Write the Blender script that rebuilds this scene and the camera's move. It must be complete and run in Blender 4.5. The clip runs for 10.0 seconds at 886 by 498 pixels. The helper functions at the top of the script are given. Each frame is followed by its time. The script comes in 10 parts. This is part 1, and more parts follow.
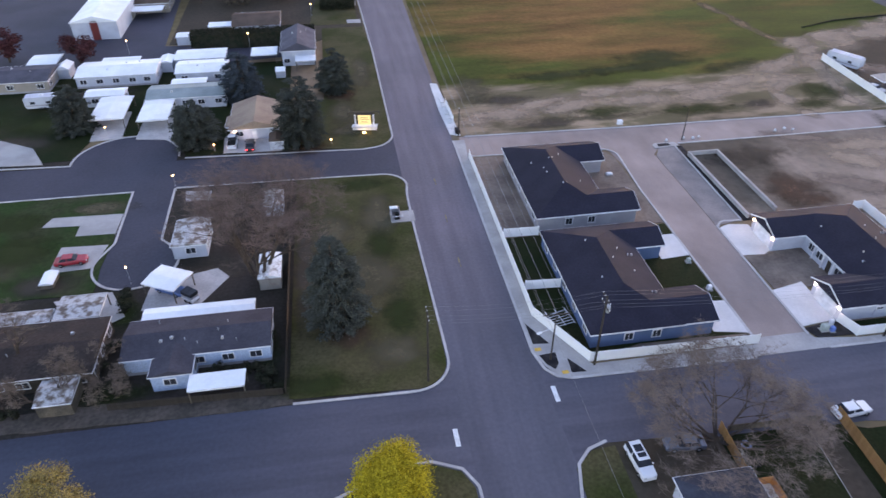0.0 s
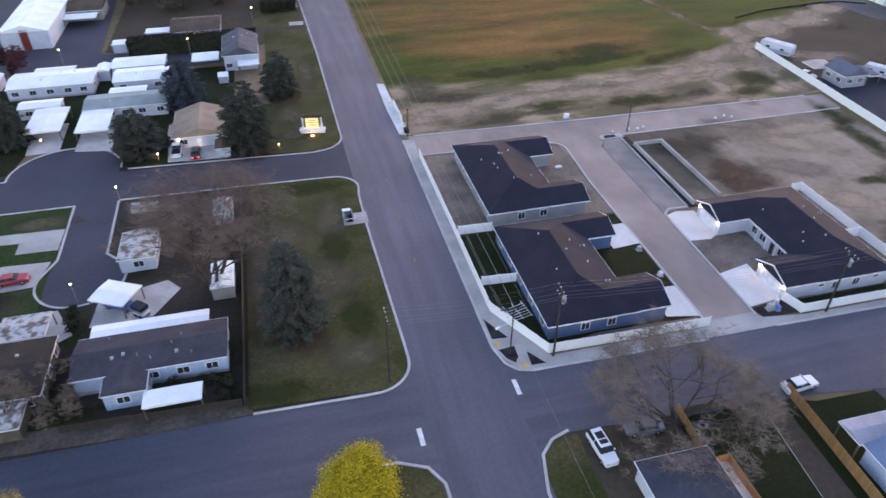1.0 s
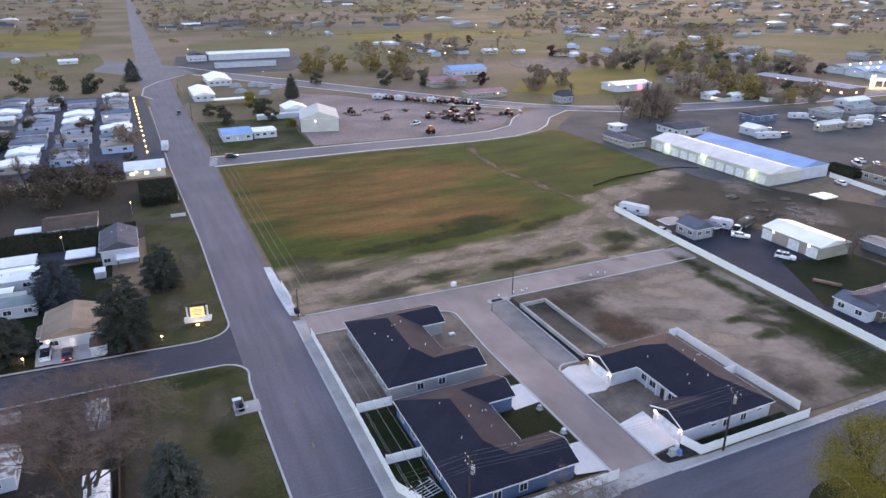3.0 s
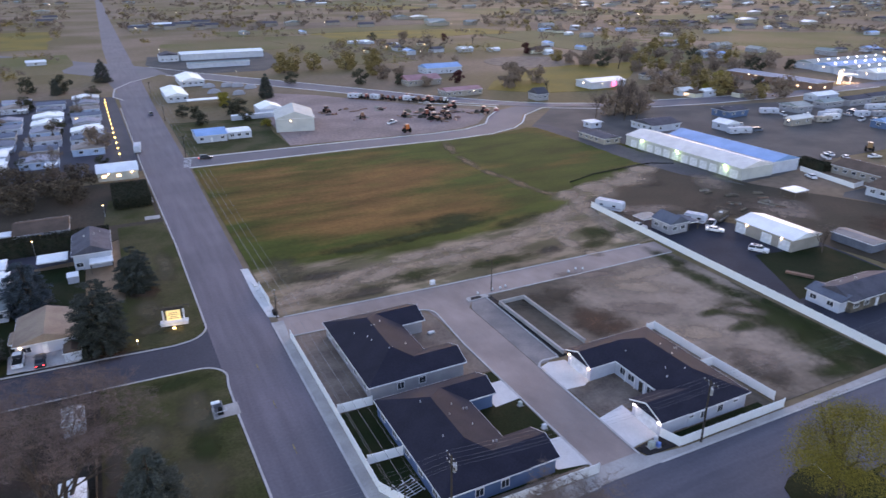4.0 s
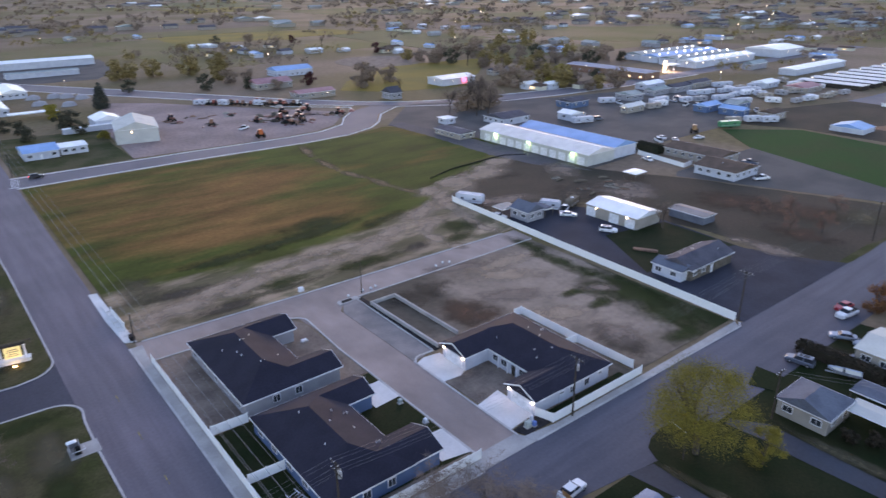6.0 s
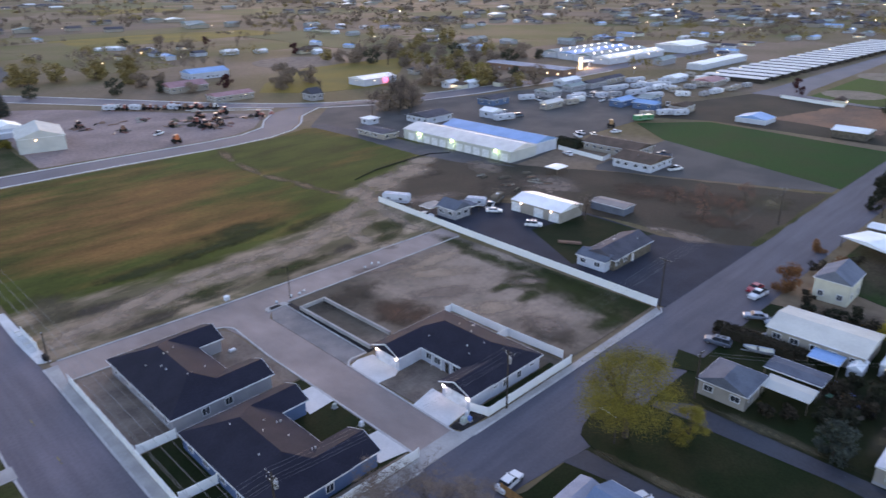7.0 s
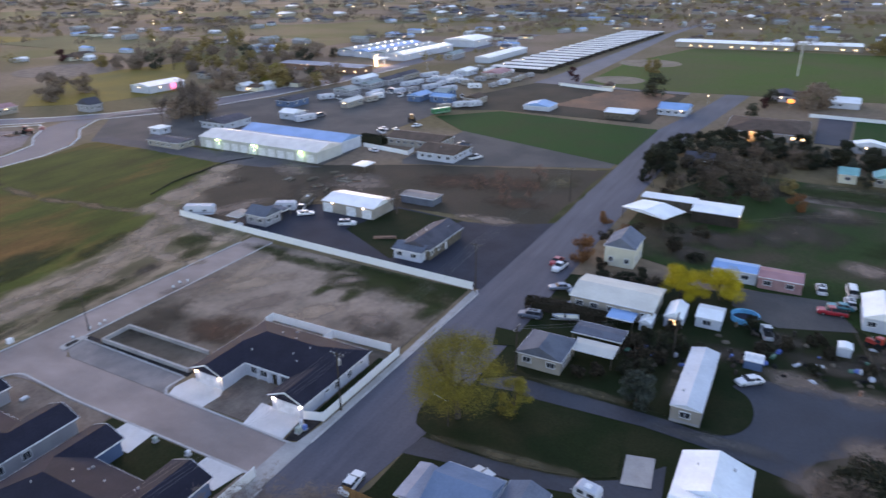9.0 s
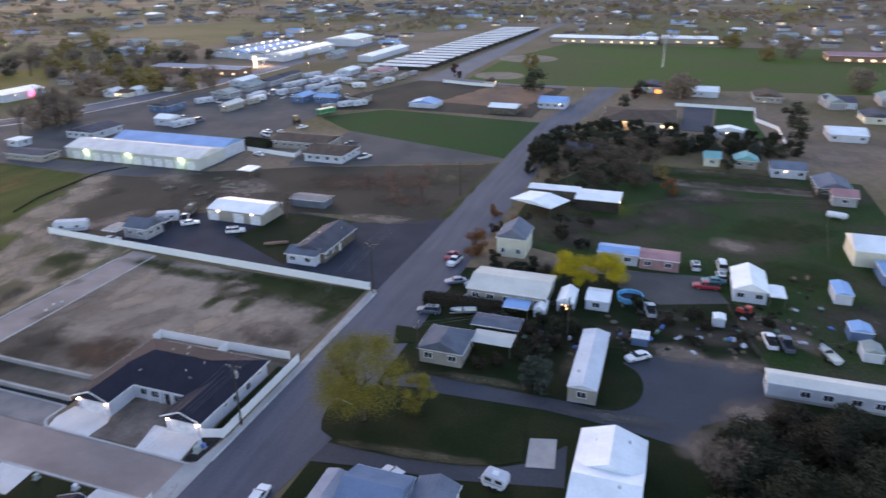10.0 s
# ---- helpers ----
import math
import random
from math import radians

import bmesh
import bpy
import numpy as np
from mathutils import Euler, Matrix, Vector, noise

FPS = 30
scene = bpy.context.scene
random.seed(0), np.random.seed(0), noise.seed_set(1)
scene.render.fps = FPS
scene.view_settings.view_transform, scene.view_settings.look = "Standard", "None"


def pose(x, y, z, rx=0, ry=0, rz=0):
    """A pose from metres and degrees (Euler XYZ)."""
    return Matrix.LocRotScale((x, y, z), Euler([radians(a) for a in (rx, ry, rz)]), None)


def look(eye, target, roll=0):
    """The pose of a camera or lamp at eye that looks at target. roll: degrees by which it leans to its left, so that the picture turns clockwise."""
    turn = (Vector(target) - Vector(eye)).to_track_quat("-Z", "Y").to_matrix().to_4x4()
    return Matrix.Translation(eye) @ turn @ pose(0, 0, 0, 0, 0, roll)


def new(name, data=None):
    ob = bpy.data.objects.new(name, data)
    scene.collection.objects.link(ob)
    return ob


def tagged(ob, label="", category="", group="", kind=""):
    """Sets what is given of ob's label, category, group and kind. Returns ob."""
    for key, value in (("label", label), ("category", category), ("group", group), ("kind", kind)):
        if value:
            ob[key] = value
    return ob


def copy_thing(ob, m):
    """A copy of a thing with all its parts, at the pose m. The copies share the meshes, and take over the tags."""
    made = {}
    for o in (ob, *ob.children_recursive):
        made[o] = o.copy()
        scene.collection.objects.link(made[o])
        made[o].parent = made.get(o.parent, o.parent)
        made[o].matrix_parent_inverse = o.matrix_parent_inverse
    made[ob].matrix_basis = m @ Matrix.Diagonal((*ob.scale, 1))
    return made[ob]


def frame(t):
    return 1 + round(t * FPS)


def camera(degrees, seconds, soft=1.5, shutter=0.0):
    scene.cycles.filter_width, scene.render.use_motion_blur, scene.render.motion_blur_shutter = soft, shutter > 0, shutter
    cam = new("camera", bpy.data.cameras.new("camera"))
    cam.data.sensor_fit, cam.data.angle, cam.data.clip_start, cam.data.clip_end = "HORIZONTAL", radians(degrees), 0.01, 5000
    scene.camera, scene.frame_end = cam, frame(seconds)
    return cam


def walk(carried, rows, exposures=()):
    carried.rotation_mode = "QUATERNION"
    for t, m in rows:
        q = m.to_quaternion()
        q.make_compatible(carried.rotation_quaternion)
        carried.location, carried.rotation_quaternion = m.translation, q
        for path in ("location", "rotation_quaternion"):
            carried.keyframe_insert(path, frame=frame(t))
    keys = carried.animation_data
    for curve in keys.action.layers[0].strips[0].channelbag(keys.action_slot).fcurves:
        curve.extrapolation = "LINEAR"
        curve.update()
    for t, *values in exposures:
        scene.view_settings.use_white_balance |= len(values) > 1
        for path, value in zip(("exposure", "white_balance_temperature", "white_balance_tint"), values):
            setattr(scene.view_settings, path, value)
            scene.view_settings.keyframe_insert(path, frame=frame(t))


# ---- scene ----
EYE = (0.0, 0.0, 66.0)


def aim(yaw, pitch, roll):
    a, b = radians(yaw), radians(pitch)
    way = Vector((math.sin(a) * math.cos(b), math.cos(a) * math.cos(b), -math.sin(b)))
    return look(EYE, Vector(EYE) + 10 * way, roll)


# seconds, yaw, pitch down and roll of the hovering camera, in degrees
TURNS = [
    (0.0, 9.53, 36.48, 0.23), (0.5, 11.77, 36.51, 0.24), (1.0, 14.25, 36.54, 0.22), (1.5, 16.82, 36.60, 0.18),
    (1.8, 18.47, 36.25, 0.12), (2.0, 19.62, 33.40, 0.08), (2.1, 20.15, 31.65, 0.06), (2.2, 20.72, 29.35, 0.03),
    (2.3, 21.28, 27.05, 0.0), (2.4, 21.84, 25.0, -0.02), (2.5, 22.36, 23.60, -0.03), (2.6, 22.93, 22.55, -0.04),
    (2.7, 23.42, 22.14, -0.05), (3.8, 25.69, 22.15, -0.14), (4.0, 26.36, 22.16, -0.20), (4.5, 28.67, 22.15, -0.34),
    (5.0, 31.86, 22.18, -0.41), (5.5, 35.26, 22.21, -0.44), (7.0, 44.95, 22.33, -0.47), (7.5, 48.71, 22.39, -0.48),
    (8.0, 52.73, 22.43, -0.49), (8.5, 57.02, 22.50, -0.46), (9.0, 61.59, 22.57, -0.45), (9.5, 66.25, 22.66, -0.45),
    (10.0, 71.19, 22.76, -0.42),
]
cam = camera(66.3, 10.0, soft=1.45, shutter=0.7)
walk(cam, [(t, aim(a, b, c)) for t, a, b, c in TURNS], [(0.0, 2.66, 8300, 38), (1.5, 2.76, 8500, 37), (2.2, 2.80, 8500, 38), (2.8, 2.74, 8600, 36), (3.8, 2.43, 7950, 38), (5.0, 2.35, 7760, 37), (10.0, 2.35, 8000, 33)])

# ---- light: a clear sky just after sunset, with the glow low ahead ----
SUN_TURN, SUN_RISE = radians(42), radians(7)
world = bpy.data.worlds.new("dusk")
scene.world = world
world.use_nodes = True
wn = world.node_tree.nodes
sky = wn.new("ShaderNodeTexSky")
sky.sky_type, sky.sun_disc = "NISHITA", False
sky.sun_elevation, sky.sun_rotation = SUN_RISE, SUN_TURN
sky.air_density, sky.dust_density, sky.ozone_density = 1.0, 0.4, 2.5
wn["Background"].inputs["Strength"].default_value = 0.15
world.node_tree.links.new(sky.outputs[0], wn["Background"].inputs["Color"])
sun = new("sun", bpy.data.lights.new("sun", "SUN"))
sun.data.energy, sun.data.angle, sun.data.color = 0.15, radians(35), (1.0, 0.84, 0.80)
sun.matrix_world = look((math.sin(SUN_TURN) * 50, math.cos(SUN_TURN) * 50, 50 * math.tan(SUN_RISE)), (0, 0, 0))
# ---- materials ----
def mat(name, col, col2=None, scale=0.4, fine=6.0, rough=0.85, bump=0.25, metal=0.0, lo=0.4, hi=0.62, spec=0.05, vary=0.0, grain=0.22, bumpd=0.05):
    m = bpy.data.materials.new(name)
    m.use_nodes = True
    n, l = m.node_tree.nodes, m.node_tree.links
    b = n["Principled BSDF"]
    tc = n.new("ShaderNodeTexCoord")
    big = n.new("ShaderNodeTexNoise")
    big.inputs["Scale"].default_value, big.inputs["Detail"].default_value = scale, 5
    sm = n.new("ShaderNodeTexNoise")
    sm.inputs["Scale"].default_value, sm.inputs["Detail"].default_value = fine, 4
    for k in (big, sm):
        l.new(tc.outputs["Object"], k.inputs["Vector"])
    ramp = n.new("ShaderNodeMapRange")
    ramp.inputs["From Min"].default_value, ramp.inputs["From Max"].default_value = lo, hi
    l.new(big.outputs["Fac"], ramp.inputs["Value"])
    mix = n.new("ShaderNodeMix")
    mix.data_type = "RGBA"
    c2 = col2 or tuple(c * 0.78 for c in col)
    mix.inputs["A"].default_value, mix.inputs["B"].default_value = (*col, 1), (*c2, 1)
    l.new(ramp.outputs["Result"], mix.inputs["Factor"])
    g = n.new("ShaderNodeMapRange")
    g.inputs["From Min"].default_value, g.inputs["From Max"].default_value = 0.3, 0.7
    g.inputs["To Min"].default_value, g.inputs["To Max"].default_value = 1 - grain, 1 + grain
    l.new(sm.outputs["Fac"], g.inputs["Value"])
    mul = n.new("ShaderNodeVectorMath")
    mul.operation = "SCALE"
    l.new(mix.outputs["Result"], mul.inputs[0])
    l.new(g.outputs["Result"], mul.inputs["Scale"])
    out = mul.outputs["Vector"]
    if vary:
        info = n.new("ShaderNodeObjectInfo")
        hsv = n.new("ShaderNodeHueSaturation")
        v = n.new("ShaderNodeMapRange")
        v.inputs["To Min"].default_value, v.inputs["To Max"].default_value = 1 - vary, 1 + vary
        l.new(info.outputs["Random"], v.inputs["Value"])
        l.new(v.outputs["Result"], hsv.inputs["Value"])
        l.new(out, hsv.inputs["Color"])
        out = hsv.outputs["Color"]
    l.new(out, b.inputs["Base Color"])
    if bump:
        bp = n.new("ShaderNodeBump")
        bp.inputs["Strength"].default_value, bp.inputs["Distance"].default_value = bump, bumpd
        l.new(sm.outputs["Fac"], bp.inputs["Height"])
        l.new(bp.outputs["Normal"], b.inputs["Normal"])
    b.inputs["Roughness"].default_value, b.inputs["Metallic"].default_value = rough, metal
    b.inputs["Specular IOR Level"].default_value = spec
    return m


def glow(name, col, power):
    m = bpy.data.materials.new(name)
    m.use_nodes = True
    b = m.node_tree.nodes["Principled BSDF"]
    b.inputs["Base Color"].default_value = (*col, 1)
    b.inputs["Emission Color"].default_value = (*col, 1)
    b.inputs["Emission Strength"].default_value = power
    return m


def leafmat(name, col, col2, scale=0.8):
    m = mat(name, col, col2, scale=scale, fine=3, rough=0.9, bump=0, lo=0.35, hi=0.65, spec=0.05, vary=0.12)
    n, l = m.node_tree.nodes, m.node_tree.links
    b = n["Principled BSDF"]
    geo = n.new("ShaderNodeNewGeometry")
    hsv = n.new("ShaderNodeHueSaturation")
    v = n.new("ShaderNodeMapRange")
    v.inputs["To Min"].default_value, v.inputs["To Max"].default_value = 0.6, 1.4
    l.new(geo.outputs["Random Per Island"], v.inputs["Value"])
    l.new(v.outputs["Result"], hsv.inputs["Value"])
    l.new(b.inputs["Base Color"].links[0].from_socket, hsv.inputs["Color"])
    l.new(hsv.outputs["Color"], b.inputs["Base Color"])
    b.inputs["Subsurface Weight"].default_value = 0.0
    return m


# warm haze glow of the far ground is mixed into this grass colour
M_GROUND = mat("valley_grass", (0.150, 0.111, 0.056), (0.230, 0.156, 0.112), 0.010, 0.35, lo=0.40, hi=0.62, bump=0.4, bumpd=0.3, grain=0.16)
M_ASPH = mat("asphalt", (0.142, 0.120, 0.134), (0.114, 0.102, 0.114), 0.05, 2.0, rough=0.75, bump=0.15, grain=0.10, spec=0.3)
M_ASPH_DARK = mat("dark_asphalt", (0.064, 0.062, 0.079), (0.052, 0.052, 0.066), 0.08, 2.0, rough=0.8, bump=0.15, grain=0.10, spec=0.15)
M_ASPH_NEW = mat("new_asphalt", (0.352, 0.266, 0.238), (0.272, 0.21, 0.19), 0.06, 5.0, rough=0.8, bump=0.05, grain=0.06)


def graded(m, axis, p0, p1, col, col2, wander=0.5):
    """Paints a falloff of brightness and tint into the base colour along one axis of the plan."""
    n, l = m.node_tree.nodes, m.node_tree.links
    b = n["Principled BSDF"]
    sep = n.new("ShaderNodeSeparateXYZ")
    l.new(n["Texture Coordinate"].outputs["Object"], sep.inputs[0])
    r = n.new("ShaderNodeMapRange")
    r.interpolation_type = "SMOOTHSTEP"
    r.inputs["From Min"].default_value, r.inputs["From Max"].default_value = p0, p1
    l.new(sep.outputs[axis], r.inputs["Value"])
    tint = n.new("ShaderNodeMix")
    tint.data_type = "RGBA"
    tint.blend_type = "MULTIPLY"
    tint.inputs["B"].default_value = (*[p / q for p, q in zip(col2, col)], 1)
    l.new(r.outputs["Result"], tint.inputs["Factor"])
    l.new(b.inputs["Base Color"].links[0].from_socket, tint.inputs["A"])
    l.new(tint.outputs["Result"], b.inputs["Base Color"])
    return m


# grazing sky sheen painted in: paler and pinker away from the junction
M_MAIN = graded(mat("main_road_asphalt_painted_sheen", (0.154, 0.127, 0.146), (0.126, 0.108, 0.124), 0.05, 2.0, rough=0.75, bump=0.08, grain=0.08, spec=0.2), "Y", 96, 60, (0.154, 0.127, 0.146), (0.098, 0.095, 0.117))
# darker, bluer west end is lens falloff painted into the asphalt
M_CROSS = graded(mat("cross_street_asphalt_painted_falloff", (0.098, 0.095, 0.117), (0.080, 0.079, 0.099), 0.05, 2.0, rough=0.75, bump=0.08, grain=0.08, spec=0.2), "X", 16, -34, (0.098, 0.095, 0.117), (0.052, 0.058, 0.079))


def streaks(m, stretch, amount):
    """Long wheel-worn and patched streaks along the way that traffic goes."""
    n, l = m.node_tree.nodes, m.node_tree.links
    b = n["Principled BSDF"]
    mp = n.new("ShaderNodeMapping")
    mp.inputs["Scale"].default_value = stretch
    l.new(n["Texture Coordinate"].outputs["Object"], mp.inputs[0])
    nz = n.new("ShaderNodeTexNoise")
    nz.inputs["Scale"].default_value, nz.inputs["Detail"].default_value, nz.inputs["Roughness"].default_value = 1.0, 5, 0.55
    l.new(mp.outputs[0], nz.inputs["Vector"])
    r = n.new("ShaderNodeMapRange")
    r.inputs["From Min"].default_value, r.inputs["From Max"].default_value = 0.3, 0.7
    r.inputs["To Min"].default_value, r.inputs["To Max"].default_value = 1 - amount, 1 + amount
    l.new(nz.outputs["Fac"], r.inputs["Value"])
    hsv = n.new("ShaderNodeHueSaturation")
    l.new(r.outputs["Result"], hsv.inputs["Value"])
    l.new(b.inputs["Base Color"].links[0].from_socket, hsv.inputs["Color"])
    l.new(hsv.outputs["Color"], b.inputs["Base Color"])
    return m


streaks(M_MAIN, (0.55, 0.035, 1), 0.15)
streaks(M_CROSS, (0.035, 0.5, 1), 0.15)
streaks(M_ASPH_NEW, (0.25, 0.12, 1), 0.12)
M_GRAVEL = mat("gravel", (0.12, 0.107, 0.10), (0.085, 0.08, 0.078), 0.06, 3.0, bump=0.35, grain=0.14)
M_CONC = mat("concrete", (0.42, 0.385, 0.365), (0.34, 0.312, 0.298), 0.25, 4.0, rough=0.8, bump=0.15, grain=0.08)
M_KERB = mat("kerb_concrete", (0.50, 0.465, 0.45), (0.40, 0.372, 0.36), 0.3, 3.0, rough=0.85, grain=0.10)
M_NEWCONC = mat("new_concrete", (0.66, 0.64, 0.63), (0.58, 0.56, 0.55), 0.25, 4.0, rough=0.75, grain=0.06)
M_LAWN = mat("spring_lawn", (0.040, 0.046, 0.014), (0.088, 0.072, 0.036), 0.10, 2.5, bump=0.5, grain=0.25, lo=0.38, hi=0.62)
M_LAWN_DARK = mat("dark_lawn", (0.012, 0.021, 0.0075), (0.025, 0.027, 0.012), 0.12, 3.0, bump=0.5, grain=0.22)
M_PASTURE = mat("pasture", (0.023, 0.047, 0.014), (0.066, 0.052, 0.034), 0.05, 1.5, bump=0.5, grain=0.25, lo=0.46, hi=0.66)
M_DIRT = mat("graded_dirt", (0.22, 0.168, 0.138), (0.15, 0.112, 0.092), 0.2, 2.0, bump=0.4, grain=0.14)
M_BROWN = mat("winter_brown_field", (0.078, 0.057, 0.042), (0.056, 0.046, 0.033), 0.05, 1.2, bump=0.5, grain=0.15)
M_GREENF = mat("green_crop", (0.017, 0.062, 0.013), (0.024, 0.056, 0.015), 0.05, 1.2, bump=0.4, grain=0.15)
# distance haze is put into these three colours, paler and redder than near fields
M_FARGREEN = mat("haze_lightened_pasture", (0.122, 0.112, 0.042), (0.172, 0.128, 0.068), 0.012, 0.4, bump=0.3, grain=0.14)
M_FARBROWN = mat("haze_lightened_fallow", (0.178, 0.125, 0.092), (0.140, 0.102, 0.072), 0.012, 0.4, bump=0.3, grain=0.14)
M_FAROLIVE = mat("haze_lightened_olive_grass", (0.135, 0.125, 0.058), (0.105, 0.100, 0.048), 0.012, 0.4, bump=0.3, grain=0.14)
# darker than open soil: shade among the homes is put into this colour
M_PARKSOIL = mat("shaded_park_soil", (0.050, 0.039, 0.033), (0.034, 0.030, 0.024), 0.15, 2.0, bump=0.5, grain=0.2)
M_SPORT = mat("playing_field_grass", (0.062, 0.100, 0.019), (0.082, 0.090, 0.030), 0.02, 0.6, bump=0.3, grain=0.12)
M_GOLD = mat("golden_stubble", (0.22, 0.15, 0.035), (0.15, 0.12, 0.035), 0.02, 0.6, bump=0.3, grain=0.12)


def zoned(name, a1, a2, b1, b2, level, slope, wobble=9.0, wscale=0.06, pscale=0.03, cut=0.0, grain=0.3, heart=None, stretch=(0.75, 1.25, 1), mottle=0.0):
    """Two soils that run into each other along a curved edge with an uneven, tufted border."""
    m = mat(name, a1, a2, pscale, 0.8, bump=0.5, grain=grain, lo=0.40, hi=0.60, bumpd=0.15)
    n, l = m.node_tree.nodes, m.node_tree.links
    b = n["Principled BSDF"]
    tc = n["Texture Coordinate"]
    sep = n.new("ShaderNodeSeparateXYZ")
    l.new(tc.outputs["Object"], sep.inputs[0])

    def op(kind, p, q):
        k = n.new("ShaderNodeMath")
        k.operation = kind
        for i, v in enumerate((p, q)):
            if isinstance(v, (int, float)):
                k.inputs[i].default_value = v
            else:
                l.new(v, k.inputs[i])
        return k.outputs[0]

    x, y = sep.outputs["X"], sep.outputs["Y"]
    n["Noise Texture"].inputs["Detail"].default_value, n["Noise Texture"].inputs["Roughness"].default_value = 8, 0.62
    dx = op("SUBTRACT", x, level[0])
    edge = op("ADD", op("MULTIPLY", op("MULTIPLY", dx, dx), slope[0]), op("ADD", op("MULTIPLY", dx, slope[1]), level[1]))
    w = n.new("ShaderNodeTexNoise")
    w.inputs["Scale"].default_value, w.inputs["Detail"].default_value, w.inputs["Roughness"].default_value = wscale, 6, 0.6
    mp = n.new("ShaderNodeMapping")
    mp.inputs["Scale"].default_value = stretch
    l.new(tc.outputs["Object"], mp.inputs[0])
    l.new(mp.outputs[0], w.inputs["Vector"])
    l.new(mp.outputs[0], n["Noise Texture"].inputs["Vector"])
    if heart:
        hx, hy, rx, ry, k = heart
        u, v = op("DIVIDE", op("SUBTRACT", x, hx), rx), op("DIVIDE", op("SUBTRACT", y, hy), ry)
        q = op("MULTIPLY", op("SUBTRACT", 1.0, op("MINIMUM", op("ADD", op("MULTIPLY", u, u), op("MULTIPLY", v, v)), 2.0)), k)
        l.new(op("ADD", n["Noise Texture"].outputs["Fac"], q), n["Map Range"].inputs["Value"])
    d = op("ADD", op("SUBTRACT", y, edge), op("MULTIPLY", op("SUBTRACT", w.outputs["Fac"], 0.5), wobble * 4))
    r = n.new("ShaderNodeMapRange")
    r.interpolation_type = "SMOOTHSTEP"
    r.inputs["From Min"].default_value, r.inputs["From Max"].default_value = -2.5, 2.5
    l.new(d, r.inputs["Value"])
    other = n.new("ShaderNodeMix")
    other.data_type = "RGBA"
    other.inputs["A"].default_value, other.inputs["B"].default_value = (*b1, 1), (*b2, 1)
    nz = n.new("ShaderNodeTexNoise")
    nz.inputs["Scale"].default_value, nz.inputs["Detail"].default_value, nz.inputs["Roughness"].default_value = 0.09, 8, 0.65
    l.new(mp.outputs[0], nz.inputs["Vector"])
    nr = n.new("ShaderNodeMapRange")
    nr.inputs["From Min"].default_value, nr.inputs["From Max"].default_value = 0.48 + cut, 0.60 + cut
    l.new(nz.outputs["Fac"], nr.inputs["Value"])
    l.new(nr.outputs["Result"], other.inputs["Factor"])
    mix = n.new("ShaderNodeMix")
    mix.data_type = "RGBA"
    l.new(r.outputs["Result"], mix.inputs["Factor"])
    l.new(other.outputs["Result"], mix.inputs["A"])
    l.new(b.inputs["Base Color"].links[0].from_socket, mix.inputs["B"])
    l.new(mix.outputs["Result"], b.inputs["Base Color"])
    if mottle:
        spread = n.new("ShaderNodeTexNoise")
        spread.inputs["Scale"].default_value, spread.inputs["Detail"].default_value, spread.inputs["Roughness"].default_value = 0.075, 6, 0.6
        l.new(mp.outputs[0], spread.inputs["Vector"])
        tone = n.new("ShaderNodeMapRange")
        tone.inputs["From Min"].default_value, tone.inputs["From Max"].default_value = 0.32, 0.68
        tone.inputs["To Min"].default_value, tone.inputs["To Max"].default_value = 1 - mottle, 1 + mottle
        l.new(spread.outputs["Fac"], tone.inputs["Value"])
        hsv = n.new("ShaderNodeHueSaturation")
        l.new(tone.outputs["Result"], hsv.inputs["Value"])
        l.new(mix.outputs["Result"], hsv.inputs["Color"])
        l.new(hsv.outputs["Color"], b.inputs["Base Color"])
    return m


# meadow and sand reddened: a pinkish veil of light is put into these colours
M_MEADOW = zoned("meadow_and_sand", (0.054, 0.066, 0.012), (0.182, 0.086, 0.028), (0.32, 0.222, 0.152), (0.122, 0.098, 0.056), (66, 148), (0.0030, 0.0), 5.0, pscale=0.022, cut=-0.05, grain=0.14, heart=(78, 205, 42, 34, 0.10), stretch=(0.55, 1.5, 1), mottle=0.36)
M_LOT = zoned("lot_soil_and_weeds", (0.110, 0.086, 0.066), (0.315, 0.228, 0.178), (0.034, 0.040, 0.016), (0.092, 0.072, 0.046), (110, 56), (0.0, 3.0), 15.0, 0.035, 0.032, grain=0.12, heart=(100, 92, 26, 26, 0.07), stretch=(1, 1, 1), mottle=0.22)
M_MULCH = mat("dark_mulch", (0.02, 0.018, 0.02), (0.045, 0.04, 0.04), 0.6, 6.0, bump=0.6)
M_PAINT = mat("road_paint", (0.72, 0.72, 0.72), (0.6, 0.6, 0.6), 1.0, 8.0, rough=0.6)
M_YELLOWPAD = mat("tactile_yellow", (0.75, 0.42, 0.10), None, 2.0, 12, rough=0.7)
M_VINYL = mat("white_vinyl", (0.84, 0.83, 0.82), (0.80, 0.79, 0.78), 0.4, 6.0, rough=0.45, bump=0.03, grain=0.03)
M_WOODF = mat("cedar_boards", (0.40, 0.21, 0.09), (0.30, 0.15, 0.07), 0.8, 9.0, rough=0.8, vary=0.15)
M_OLDWOOD = mat("weathered_wood", (0.16, 0.13, 0.10), (0.10, 0.085, 0.07), 0.7, 8.0, rough=0.9, vary=0.12)
M_POLE = mat("creosoted_pole", (0.07, 0.055, 0.045), (0.045, 0.04, 0.035), 0.9, 8.0, rough=0.9)
M_STEEL = mat("galvanised_steel", (0.55, 0.56, 0.58), None, 1.0, 8, rough=0.45, metal=0.7, bump=0.05)
M_WIRE = mat("cable", (0.27, 0.26, 0.26), None, 1.0, 8, rough=0.6, bump=0)
